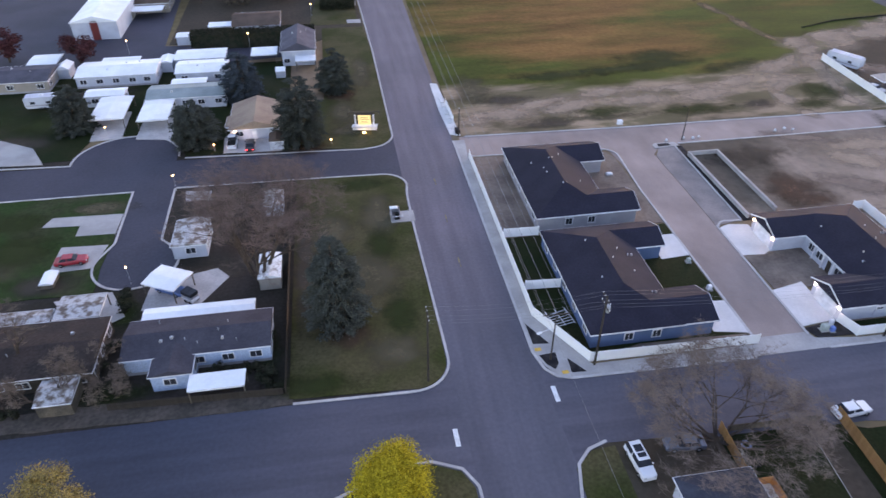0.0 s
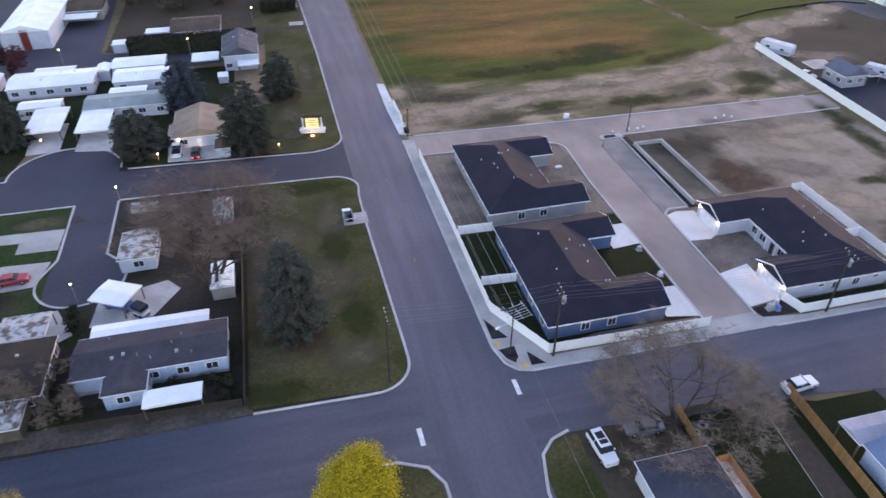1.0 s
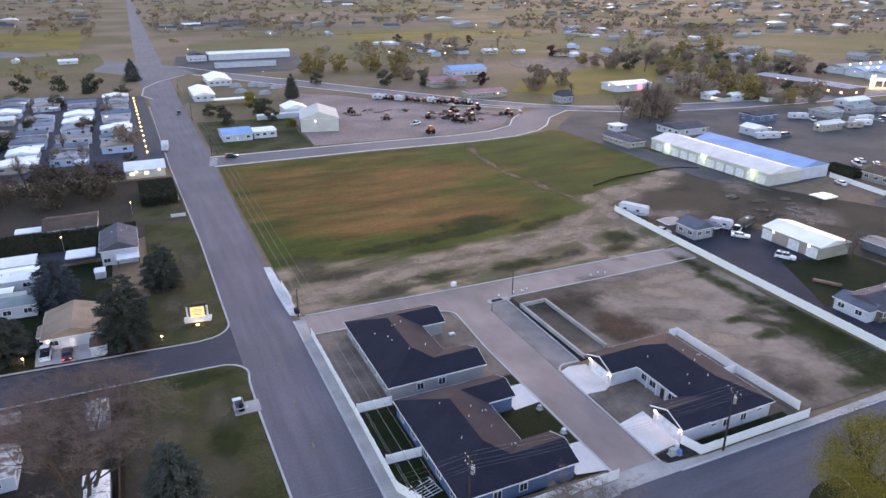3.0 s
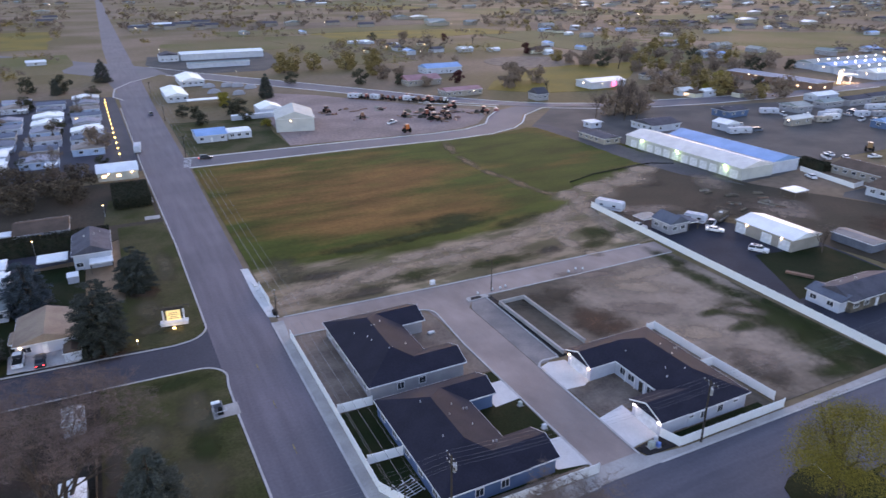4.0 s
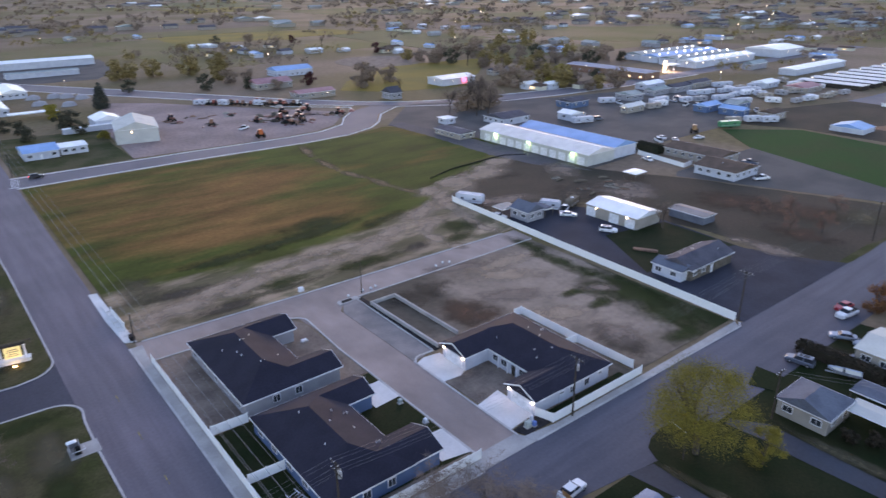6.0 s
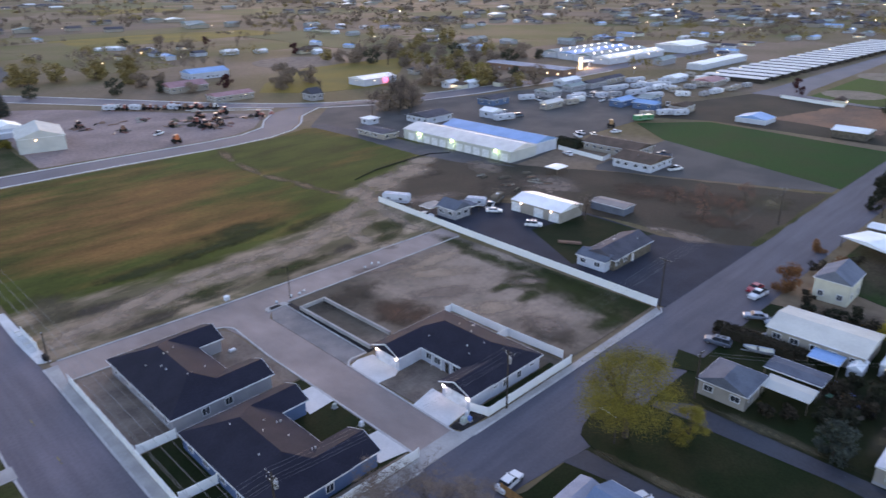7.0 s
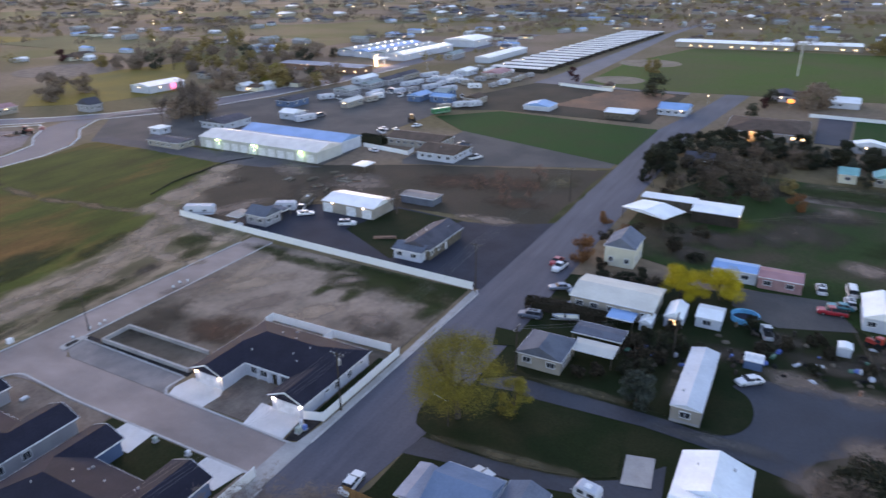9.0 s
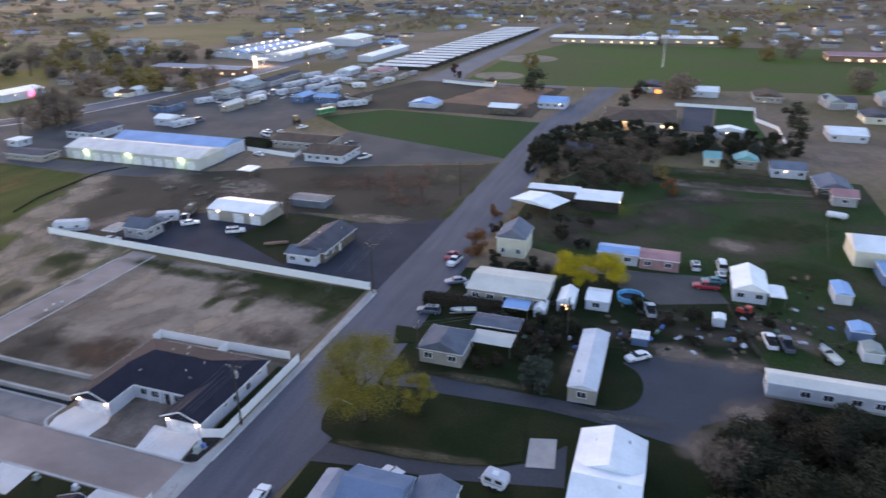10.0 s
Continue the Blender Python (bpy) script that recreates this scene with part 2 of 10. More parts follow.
M_SHINGLE = mat("charcoal_shingles", (0.026, 0.0248, 0.038), (0.021, 0.020, 0.031), 0.25, 3.5, rough=0.85, bump=0.3, grain=0.13, spec=0.13, bumpd=0.02)
M_SHINGLE2 = mat("grey_shingles", (0.10, 0.096, 0.115), (0.075, 0.073, 0.088), 0.3, 3.5, rough=0.8, bump=0.3, grain=0.14, vary=0.15)
M_SHINGLE3 = mat("brown_shingles", (0.135, 0.09, 0.07), (0.10, 0.07, 0.055), 0.3, 3.5, rough=0.85, bump=0.3, grain=0.14, vary=0.1)
M_TAN = mat("tan_shingles", (0.36, 0.26, 0.19), (0.30, 0.21, 0.16), 0.3, 3.5, rough=0.85, bump=0.3, grain=0.10)
M_WROOF = mat("white_metal_roof", (0.80, 0.82, 0.84), (0.68, 0.70, 0.72), 0.18, 2.0, rough=0.45, bump=0.05, grain=0.04, spec=0.5)
M_GROOF = mat("grey_green_metal_roof", (0.26, 0.31, 0.31), (0.20, 0.24, 0.24), 0.2, 2.0, rough=0.5, bump=0.05, grain=0.06)
M_BROOF = mat("blue_metal_roof", (0.22, 0.40, 0.66), (0.18, 0.34, 0.57), 0.15, 2.0, rough=0.4, bump=0.05, grain=0.05)
M_RROOF = mat("faded_red_roof", (0.42, 0.22, 0.23), (0.34, 0.17, 0.18), 0.2, 2.0, rough=0.6, bump=0.05, grain=0.06)
M_RUST = mat("patched_metal_roof", (0.44, 0.43, 0.43), (0.15, 0.115, 0.095), 0.9, 5.0, rough=0.6, bump=0.1, lo=0.45, hi=0.6)
M_GUTTER = mat("white_trim", (0.78, 0.78, 0.80), None, 1.0, 8, rough=0.5, bump=0.0, grain=0.03)
M_SIDE_W = mat("white_siding", (0.52, 0.545, 0.60), (0.45, 0.47, 0.53), 0.4, 7.0, rough=0.6, bump=0.08, grain=0.04)
M_SIDE_T = mat("tan_siding", (0.35, 0.305, 0.265), (0.30, 0.265, 0.23), 0.4, 7.0, rough=0.7, bump=0.08, grain=0.05)
M_SIDE_G = mat("grey_siding", (0.34, 0.33, 0.34), (0.29, 0.28, 0.30), 0.4, 7.0, rough=0.7, bump=0.08, grain=0.05)
M_SIDE_B = mat("slate_blue_siding", (0.10, 0.16, 0.27), (0.085, 0.14, 0.235), 0.4, 7.0, rough=0.65, bump=0.08, grain=0.05)
M_CREAMR = mat("cream_tin_roof", (0.72, 0.68, 0.65), (0.62, 0.58, 0.56), 0.2, 2.0, rough=0.5, bump=0.05, grain=0.05)
M_SIDE_C = mat("cream_siding", (0.66, 0.62, 0.50), (0.58, 0.54, 0.44), 0.4, 7.0, rough=0.65, bump=0.08, grain=0.05)
M_BRICK = mat("brown_brick", (0.30, 0.17, 0.12), (0.22, 0.13, 0.10), 0.6, 8.0, rough=0.85)
M_GLASS = mat("window_glass", (0.02, 0.024, 0.032), (0.03, 0.034, 0.042), 0.5, 3, rough=0.3, bump=0, spec=0.12)
M_RUBBER = mat("tyre_rubber", (0.022, 0.022, 0.022), None, 2, 10, rough=0.8)
M_BARK = mat("bark", (0.10, 0.075, 0.06), (0.065, 0.05, 0.042), 1.5, 8.0, rough=0.95, bump=0.5)
M_TWIG = mat("bare_twigs", (0.20, 0.145, 0.115), (0.155, 0.115, 0.095), 0.5, 4, rough=0.95, bump=0)
M_SPRUCE = leafmat("dark_spruce_needles", (0.052, 0.059, 0.048), (0.066, 0.072, 0.060))
M_BLUESP = leafmat("blue_spruce_needles", (0.062, 0.080, 0.092), (0.050, 0.066, 0.074))
M_YELLOW = leafmat("forsythia_yellow_leaves", (0.45, 0.335, 0.025), (0.36, 0.275, 0.024))
M_OCHRE = leafmat("ochre_leaves", (0.35, 0.24, 0.072), (0.27, 0.19, 0.066))
M_LIME = leafmat("young_lime_leaves", (0.25, 0.200, 0.040), (0.185, 0.150, 0.036))
# ochre muted by haze that is painted into the leaf colour
M_OCHRE_FAR = leafmat("haze_muted_ochre_leaves", (0.285, 0.205, 0.082), (0.225, 0.165, 0.074))
M_REDL = leafmat("plum_leaves", (0.088, 0.030, 0.032), (0.065, 0.026, 0.026))
M_RUSTL = leafmat("russet_leaves", (0.24, 0.10, 0.04), (0.17, 0.08, 0.04))
M_DARKL = leafmat("dark_evergreen_leaves", (0.026, 0.032, 0.020), (0.048, 0.043, 0.029))
# paler than the near evergreens: haze is part of this colour
M_FARDARK = leafmat("haze_lightened_evergreen_leaves", (0.05, 0.054, 0.036), (0.07, 0.066, 0.045))
M_BROWNL = leafmat("brown_winter_leaves", (0.038, 0.033, 0.022), (0.052, 0.038, 0.027))
M_DARKWOOD = mat("dark_wood", (0.060, 0.048, 0.040), (0.042, 0.036, 0.03), 0.7, 8.0, rough=0.9, vary=0.12)
M_PALESIDE = mat("pale_metal_siding", (0.50, 0.50, 0.47), (0.44, 0.44, 0.42), 0.3, 5.0, rough=0.6, bump=0.08, grain=0.04)
M_REDHAZE = leafmat("reddish_buds", (0.26, 0.135, 0.10), (0.20, 0.11, 0.085))
M_YARD = mat("old_yard_asphalt", (0.040, 0.043, 0.058), (0.030, 0.033, 0.045), 0.12, 2.0, rough=0.85, bump=0.15, grain=0.12, spec=0.1)
M_TEAL = mat("teal_metal_roof", (0.17, 0.42, 0.42), (0.14, 0.36, 0.36), 0.2, 2.0, rough=0.5, bump=0.05, grain=0.05)
M_PALEROOF = mat("pale_grey_blue_shingles", (0.165, 0.185, 0.23), (0.13, 0.148, 0.19), 0.3, 3.5, rough=0.85, bump=0.3, grain=0.12)
M_SHINGLE5 = mat("blue_grey_shingles", (0.125, 0.14, 0.175), (0.098, 0.11, 0.14), 0.3, 3.5, rough=0.85, bump=0.3, grain=0.12)
M_BELT = leafmat("brown_budding_twigs", (0.115, 0.085, 0.062), (0.085, 0.066, 0.048))
M_LANE = mat("worn_lane_asphalt", (0.044, 0.049, 0.064), (0.035, 0.039, 0.051), 0.10, 2.0, rough=0.75, bump=0.15, grain=0.12, spec=0.3)
M_BLUESIDE = mat("pale_blue_siding", (0.40, 0.50, 0.64), (0.34, 0.44, 0.58), 0.4, 7, rough=0.6)
M_DARKROOF = mat("weathered_brown_roof", (0.058, 0.043, 0.038), (0.042, 0.035, 0.032), 0.35, 3.0, rough=0.9, bump=0.3)
M_SHEDWALL = mat("grey_blue_boards", (0.15, 0.165, 0.20), (0.12, 0.13, 0.16), 0.5, 6.0, rough=0.8)
M_SHEDROOF = mat("faded_brown_roof", (0.34, 0.28, 0.26), (0.27, 0.22, 0.205), 0.25, 3.0, rough=0.7, bump=0.1, grain=0.06)
M_PARKROOF = mat("pale_lavender_shingles", (0.33, 0.33, 0.38), (0.27, 0.27, 0.31), 0.3, 3.5, rough=0.8, bump=0.2, grain=0.08, vary=0.15)
M_HOMEROOF = mat("dark_grey_home_shingles", (0.072, 0.067, 0.080), (0.055, 0.052, 0.063), 0.3, 3.5, rough=0.8, bump=0.3, grain=0.12)
M_GREYL = leafmat("grey_green_leaves", (0.055, 0.065, 0.055), (0.04, 0.05, 0.04))
M_LAMP = glow("warm_lamp", (1.0, 0.80, 0.50), 4)
M_LAMPW = glow("cool_lamp", (0.95, 0.97, 1.0), 5)
M_LAMPG = glow("green_white_lamp", (0.50, 1.0, 0.36), 4)
M_LAMPO = glow("amber_lamp", (1.0, 0.66, 0.28), 3)
M_LAMPY = glow("yellow_lamp", (1.0, 0.72, 0.18), 2.2)
M_LAMPR = glow("red_lamp", (1.0, 0.05, 0.06), 2.5)
M_TOWER = glow("lit_sign_tower", (1.0, 0.86, 0.50), 0.9)
M_SIGNF = glow("lit_sign_face", (1.0, 0.82, 0.36), 0.08)
M_SHINGLE4 = mat("slate_grey_shingles", (0.056, 0.062, 0.080), (0.043, 0.048, 0.064), 0.3, 3.5, rough=0.85, bump=0.3, grain=0.12)
M_LITWIN = glow("lit_window", (1.0, 0.72, 0.36), 0.7)
PAINTS = {}


def carpaint(key, col):
    if key not in PAINTS:
        PAINTS[key] = mat("car_paint_" + key, col, tuple(c * 0.94 for c in col), 0.6, 20, rough=0.28, bump=0, grain=0.02, spec=0.6)
    return PAINTS[key]


SPOTS = {}


def spotmat(key, col, col2):
    """Bare or worn ground that thins out unevenly towards its edge."""
    if key in SPOTS:
        return SPOTS[key]
    m = mat(key, col, col2, 0.25, 2.0, bump=0.4, grain=0.22)
    n, l = m.node_tree.nodes, m.node_tree.links
    tc = n["Texture Coordinate"]
    geo = n.new("ShaderNodeNewGeometry")
    for k in ("Noise Texture", "Noise Texture.001"):
        l.new(geo.outputs["Position"], n[k].inputs["Vector"])
    ln = n.new("ShaderNodeVectorMath")
    ln.operation = "LENGTH"
    l.new(tc.outputs["Object"], ln.inputs[0])
    nz = n.new("ShaderNodeTexNoise")
    nz.inputs["Scale"].default_value, nz.inputs["Detail"].default_value, nz.inputs["Roughness"].default_value = 0.16, 9, 0.72
    l.new(geo.outputs["Position"], nz.inputs["Vector"])
    k = n.new("ShaderNodeMath")
    k.operation = "MULTIPLY_ADD"
    k.inputs[1].default_value, k.inputs[2].default_value = 2.2, -0.5
    l.new(nz.outputs["Fac"], k.inputs[0])
    d = n.new("ShaderNodeMath")
    d.operation = "SUBTRACT"
    l.new(k.outputs[0], d.inputs[0])
    l.new(ln.outputs["Value"], d.inputs[1])
    r = n.new("ShaderNodeMapRange")
    r.interpolation_type = "SMOOTHSTEP"
    r.inputs["From Min"].default_value, r.inputs["From Max"].default_value = -0.55, 0.45
    l.new(d.outputs[0], r.inputs["Value"])
    e = n.new("ShaderNodeMapRange")
    e.interpolation_type = "SMOOTHSTEP"
    e.inputs["From Min"].default_value, e.inputs["From Max"].default_value = 1.25, 0.95
    l.new(ln.outputs["Value"], e.inputs["Value"])
    q = n.new("ShaderNodeMath")
    q.operation = "MULTIPLY"
    l.new(r.outputs["Result"], q.inputs[0])
    l.new(e.outputs["Result"], q.inputs[1])
    w = n.new("ShaderNodeMath")
    w.operation = "MULTIPLY"
    w.inputs[1].default_value = 0.8
    l.new(q.outputs[0], w.inputs[0])
    l.new(w.outputs[0], n["Principled BSDF"].inputs["Alpha"])
    SPOTS[key] = m
    return m
# ---- mesh helpers ----
class Shape:
    """Vertices and faces of one mesh."""

    def __init__(self):
        self.v, self.f = [], []

    def add(self, vs, fs):
        k = len(self.v)
        self.v += [tuple(p) for p in vs]
        self.f += [tuple(i + k for i in q) for q in fs]
        return self

    def box(self, x0, x1, y0, y1, z0, z1):
        return self.add([(x0, y0, z0), (x1, y0, z0), (x1, y1, z0), (x0, y1, z0), (x0, y0, z1), (x1, y0, z1), (x1, y1, z1), (x0, y1, z1)],
                        [(0, 3, 2, 1), (4, 5, 6, 7), (0, 1, 5, 4), (1, 2, 6, 5), (2, 3, 7, 6), (3, 0, 4, 7)])

    def taper(self, x0, x1, y0, y1, z0, z1, ix, iy):
        """A box whose top is drawn in by ix and iy."""
        return self.add([(x0, y0, z0), (x1, y0, z0), (x1, y1, z0), (x0, y1, z0), (x0 + ix, y0 + iy, z1), (x1 - ix, y0 + iy, z1), (x1 - ix, y1 - iy, z1), (x0 + ix, y1 - iy, z1)],
                        [(0, 3, 2, 1), (4, 5, 6, 7), (0, 1, 5, 4), (1, 2, 6, 5), (2, 3, 7, 6), (3, 0, 4, 7)])

    def tube(self, p, q, r0, r1, n=6, caps=True):
        p, q = Vector(p), Vector(q)
        d = (q - p).normalized()
        a = d.orthogonal().normalized()
        b = d.cross(a)
        ring = [(math.cos(2 * math.pi * i / n), math.sin(2 * math.pi * i / n)) for i in range(n)]
        vs = [p + r0 * (c * a + s * b) for c, s in ring] + [q + r1 * (c * a + s * b) for c, s in ring]
        fs = [(i, (i + 1) % n, n + (i + 1) % n, n + i) for i in range(n)]
        if caps:
            fs += [tuple(range(n - 1, -1, -1)), tuple(range(n, 2 * n))]
        return self.add(vs, fs)

    def prism(self, pts, z0, z1):
        """A flat outline, counter-clockwise, raised from z0 to z1."""
        area = sum(a[0] * b[1] - b[0] * a[1] for a, b in zip(pts, pts[1:] + pts[:1]))
        if area < 0:
            pts = pts[::-1]
        n = len(pts)
        return self.add([(x, y, z0) for x, y in pts] + [(x, y, z1) for x, y in pts],
                        [tuple(range(n - 1, -1, -1)), tuple(range(n, 2 * n))] + [(i, (i + 1) % n, n + (i + 1) % n, n + i) for i in range(n)])

    def extrude_x(self, prof, x0, x1):
        """A closed profile of (y, z), counter-clockwise seen from +x, drawn from x0 to x1."""
        n = len(prof)
        return self.add([(x0, y, z) for y, z in prof] + [(x1, y, z) for y, z in prof],
                        [tuple(range(n - 1, -1, -1)), tuple(range(n, 2 * n))] + [(i, (i + 1) % n, n + (i + 1) % n, n + i) for i in range(n)])

    def ball(self, c, r, n=8, m=5, squash=1.0):
        cx, cy, cz = c
        vs = [(cx, cy, cz - r * squash)]
        for j in range(1, m):
            a = -math.pi / 2 + math.pi * j / m
            vs += [(cx + r * math.cos(a) * math.cos(2 * math.pi * i / n), cy + r * math.cos(a) * math.sin(2 * math.pi * i / n), cz + r * squash * math.sin(a)) for i in range(n)]
        vs.append((cx, cy, cz + r * squash))
        fs = [(0, 1 + (i + 1) % n, 1 + i) for i in range(n)]
        for j in range(m - 2):
            o = 1 + j * n
            fs += [(o + i, o + (i + 1) % n, o + n + (i + 1) % n, o + n + i) for i in range(n)]
        o = 1 + (m - 2) * n
        fs += [(o + i, o + (i + 1) % n, len(vs) - 1) for i in range(n)]
        return self.add(vs, fs)

    def strip(self, line, w, z0, z1, closed=False):
        """A band of width w along a line of points in plan, raised from z0 to z1."""
        n = len(line)
        left, right = [], []
        for i, p in enumerate(line):
            a = line[(i - 1) % n] if (closed or i > 0) else p
            b = line[(i + 1) % n] if (closed or i < n - 1) else p
            d1 = Vector((p[0] - a[0], p[1] - a[1])) if a != p else Vector((b[0] - p[0], b[1] - p[1]))
            d2 = Vector((b[0] - p[0], b[1] - p[1])) if b != p else d1
            d1.normalize(), d2.normalize()
            t = (d1 + d2).normalized()
            k = w / 2 / max(0.5, t.dot(d1))
            left.append((p[0] - t.y * k, p[1] + t.x * k))
            right.append((p[0] + t.y * k, p[1] - t.x * k))
        for i in range(n if closed else n - 1):
            j = (i + 1) % n
            q = [right[i], right[j], left[j], left[i]]
            self.add([(x, y, z0) for x, y in q] + [(x, y, z1) for x, y in q],
                     [(0, 3, 2, 1), (4, 5, 6, 7), (0, 1, 5, 4), (1, 2, 6, 5), (2, 3, 7, 6), (3, 0, 4, 7)])
        return self


def part(name, shape, material, parent=None, label="", smooth=False):
    """Links a shape as one mesh object, under a thing or a part."""
    me = bpy.data.meshes.new(name)
    me.from_pydata(shape.v, [], shape.f)
    me.materials.append(material)
    if smooth:
        me.shade_smooth()
    ob = new(name, me)
    if parent:
        ob.parent = parent
    if label:
        ob["label"] = label
    return ob


def thing(name, x, y, z=0.0, rz=0.0, label="", category="", group="", kind=""):
    ob = new(name)
    ob.empty_display_size = 0.3
    ob.matrix_basis = pose(x, y, z, 0, 0, rz)
    return tagged(ob, label, category, group, kind)


def arc(cx, cy, r, a0, a1, n=10):
    return [(cx + r * math.cos(radians(a0 + (a1 - a0) * i / n)), cy + r * math.sin(radians(a0 + (a1 - a0) * i / n))) for i in range(n + 1)]


def ragged(pts, step, amount, seed):
    """An outline cut into short steps and made uneven."""
    rnd, out = random.Random(seed), []
    for a, b in zip(pts, pts[1:] + pts[:1]):
        k = max(1, int(math.dist(a, b) / step))
        for i in range(k):
            u = i / k
            out.append((a[0] + (b[0] - a[0]) * u + rnd.uniform(-amount, amount), a[1] + (b[1] - a[1]) * u + rnd.uniform(-amount, amount)))
    return out


def patch(name, pts, z, material, label, category="ground", depth=0.3, rough=None):
    if rough:
        pts = ragged(pts, rough[0], rough[1], len(name) + int(pts[0][0]))
    return tagged(part(name, Shape().prism(pts, z - depth, z), material), label, category, kind="structure")


def rect(x0, x1, y0, y1):
    return [(x0, y0), (x1, y0), (x1, y1), (x0, y1)]
# ---- ground, fields and roads ----
g = Shape()
g.add([(-4500, -4500, 0), (4500, -4500, 0), (4500, 4500, 0), (-4500, 4500, 0)], [(0, 1, 2, 3)])
tagged(part("ground", g, M_GROUND), "dull olive-brown valley grassland reaching the horizon", "ground", kind="structure")

MAIN = [(11.6, -60), (11.6, 40), (10.9, 100), (10.6, 180), (8.8, 265), (8.2, 400), (8.4, 520), (7.6, 724), (10.6, 979), (18.7, 1613), (29, 2330)]
MAINR = [(42, 2330), (29.7, 1209), (27.0, 839), (25.4, 541), (24.2, 420), (24.2, 260), (23.4, 160), (22.9, 120), (22.9, 62), (23.2, 44), (22.4, -60)]
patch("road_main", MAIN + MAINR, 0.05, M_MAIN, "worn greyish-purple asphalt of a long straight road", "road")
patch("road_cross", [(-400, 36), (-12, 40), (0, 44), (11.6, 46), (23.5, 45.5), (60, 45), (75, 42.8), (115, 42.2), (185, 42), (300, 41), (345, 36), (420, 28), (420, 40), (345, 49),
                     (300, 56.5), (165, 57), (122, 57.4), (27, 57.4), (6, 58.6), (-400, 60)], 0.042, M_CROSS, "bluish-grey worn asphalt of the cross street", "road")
patch("road_side", [(-160, 114.5), (-38.5, 114.5)] + [(-38.2, 98)] + arc(-33.9, 91.8, 6.3, 150, 390, 24) + [(-31.2, 98), (-31.4, 114.3), (7.5, 113.8)] +
      arc(7.0, 108.8, 5.0, 85, 0, 6) + [(12.5, 108.8), (12.5, 130)] + arc(5.5, 130, 5.6, 0, -90, 6) + [(-32.6, 125.4)] +
      arc(-42.5, 127.2, 10.0, -8, 188, 22) + [(-160, 128)], 0.046, M_ASPH_DARK, "dark asphalt side street with two round turning heads", "road")
patch("road_inner", [(24.5, 118), (53.5, 116.8), (54.2, 111), (54.2, 59), (61.8, 59), (62.2, 87), (62.2, 113), (65, 116.6), (123.5, 117.1), (124, 124.7), (59.5, 125.4), (24.5, 126.6)],
      0.034, M_ASPH_NEW, "pale brownish-grey asphalt of a new estate street", "road")
patch("road_far", [(22, 258.5), (85, 258), (130, 255.5), (150, 257), (166, 263), (176, 272), (187, 287), (206, 300), (196, 308), (183, 303), (170, 290), (160, 276), (145, 269), (128, 268), (90, 270), (21, 272)],
      0.038, M_ASPH, "grey asphalt road curving round the meadow", "road")
patch("road_highway", [(20, 560), (42, 524), (75, 472), (108, 424), (136, 382), (167, 340), (196, 310), (218, 291), (242, 277), (295, 267), (350, 262), (430, 262), (520, 262), (900, 256), (900, 270), (520, 276), (430, 275), (350, 275), (309, 281), (242, 294), (218, 306), (200, 321),
                       (174, 353), (143, 402), (115, 446), (66, 520), (36, 575), (5, 617), (-43, 681), (-175, 850), (-320, 1010), (-330, 980), (-170, 765), (-39, 592), (10, 522)], 0.047, M_ASPH, "distant grey two-lane highway", "road")
patch("road_turnout", [(10, 425), (5, 440), (7, 470), (18, 497), (36, 522), (44, 540), (30, 556), (14, 540), (4, 515)], 0.044, M_ASPH, "wide asphalt junction mouth", "road")


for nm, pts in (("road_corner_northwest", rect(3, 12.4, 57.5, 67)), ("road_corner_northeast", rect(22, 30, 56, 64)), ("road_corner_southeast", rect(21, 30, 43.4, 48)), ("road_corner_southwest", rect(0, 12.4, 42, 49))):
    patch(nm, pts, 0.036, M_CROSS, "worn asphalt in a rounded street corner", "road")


def kerb(line, label="pale concrete kerb beside the road", closed=False, w=0.36, h=0.15, m=None):
    return tagged(part("kerb", Shape().strip(line, w, -0.2, h, closed), m or M_KERB), label, "kerb", kind="structure")


kerb([(-9, 58.8), (5.5, 58.4)] + arc(6.4, 63.4, 5.0, -85, 0, 8) + [(11.4, 66), (10.9, 97), (11.0, 106)] + arc(6.8, 109.0, 4.6, 0, 88, 7) + [(-9.3, 114.2), (-31, 114.6)])
kerb([(-31.0, 126.2), (4.2, 124.3)] + arc(5.4, 130, 5.4, -85, 0, 7) + [(10.6, 180), (8.7, 265), (7.6, 400)])
kerb(arc(-42.5, 127.2, 10.2, 0, 186, 22) + [(-90, 128.2)])
kerb([(-90, 114.3), (-38.6, 114.3), (-38.4, 98)] + arc(-33.9, 91.8, 6.5, 150, 390, 24) + [(-31.0, 98), (-31.2, 114.4)])
kerb([(-60, 39.4), (-12, 41.6), (-4, 44.6), (3.5, 47.7), (6.8, 47.6), (10.1, 46.1), (11.5, 43.6), (11.7, 36), (11.8, 0)])
kerb([(22.2, 0), (22.2, 39.8), (23.4, 44.6), (25.2, 46.4), (27.6, 47.2)])
kerb([(23.0, 125), (22.9, 62.8), (23.7, 59.5), (25, 58), (26.9, 57.4), (52.5, 57.0)])
kerb([(63.5, 57.2), (120.5, 56.6), (122, 57.6)])
kerb([(25.0, 117.9), (52.0, 116.9)] + arc(51.6, 113.6, 3.2, 80, 0, 6) + [(54.0, 100), (54.1, 60)])
kerb([(25.8, 126.6), (59.5, 125.5), (90, 125.2), (119.5, 124.8)])
kerb([(69.0, 116.7), (92, 116.6), (122.8, 117.0)])
kerb([(62.0, 60), (62.3, 87)] + arc(64.4, 86.4, 1.9, 160, 70, 5) + [(67.4, 88.1)])
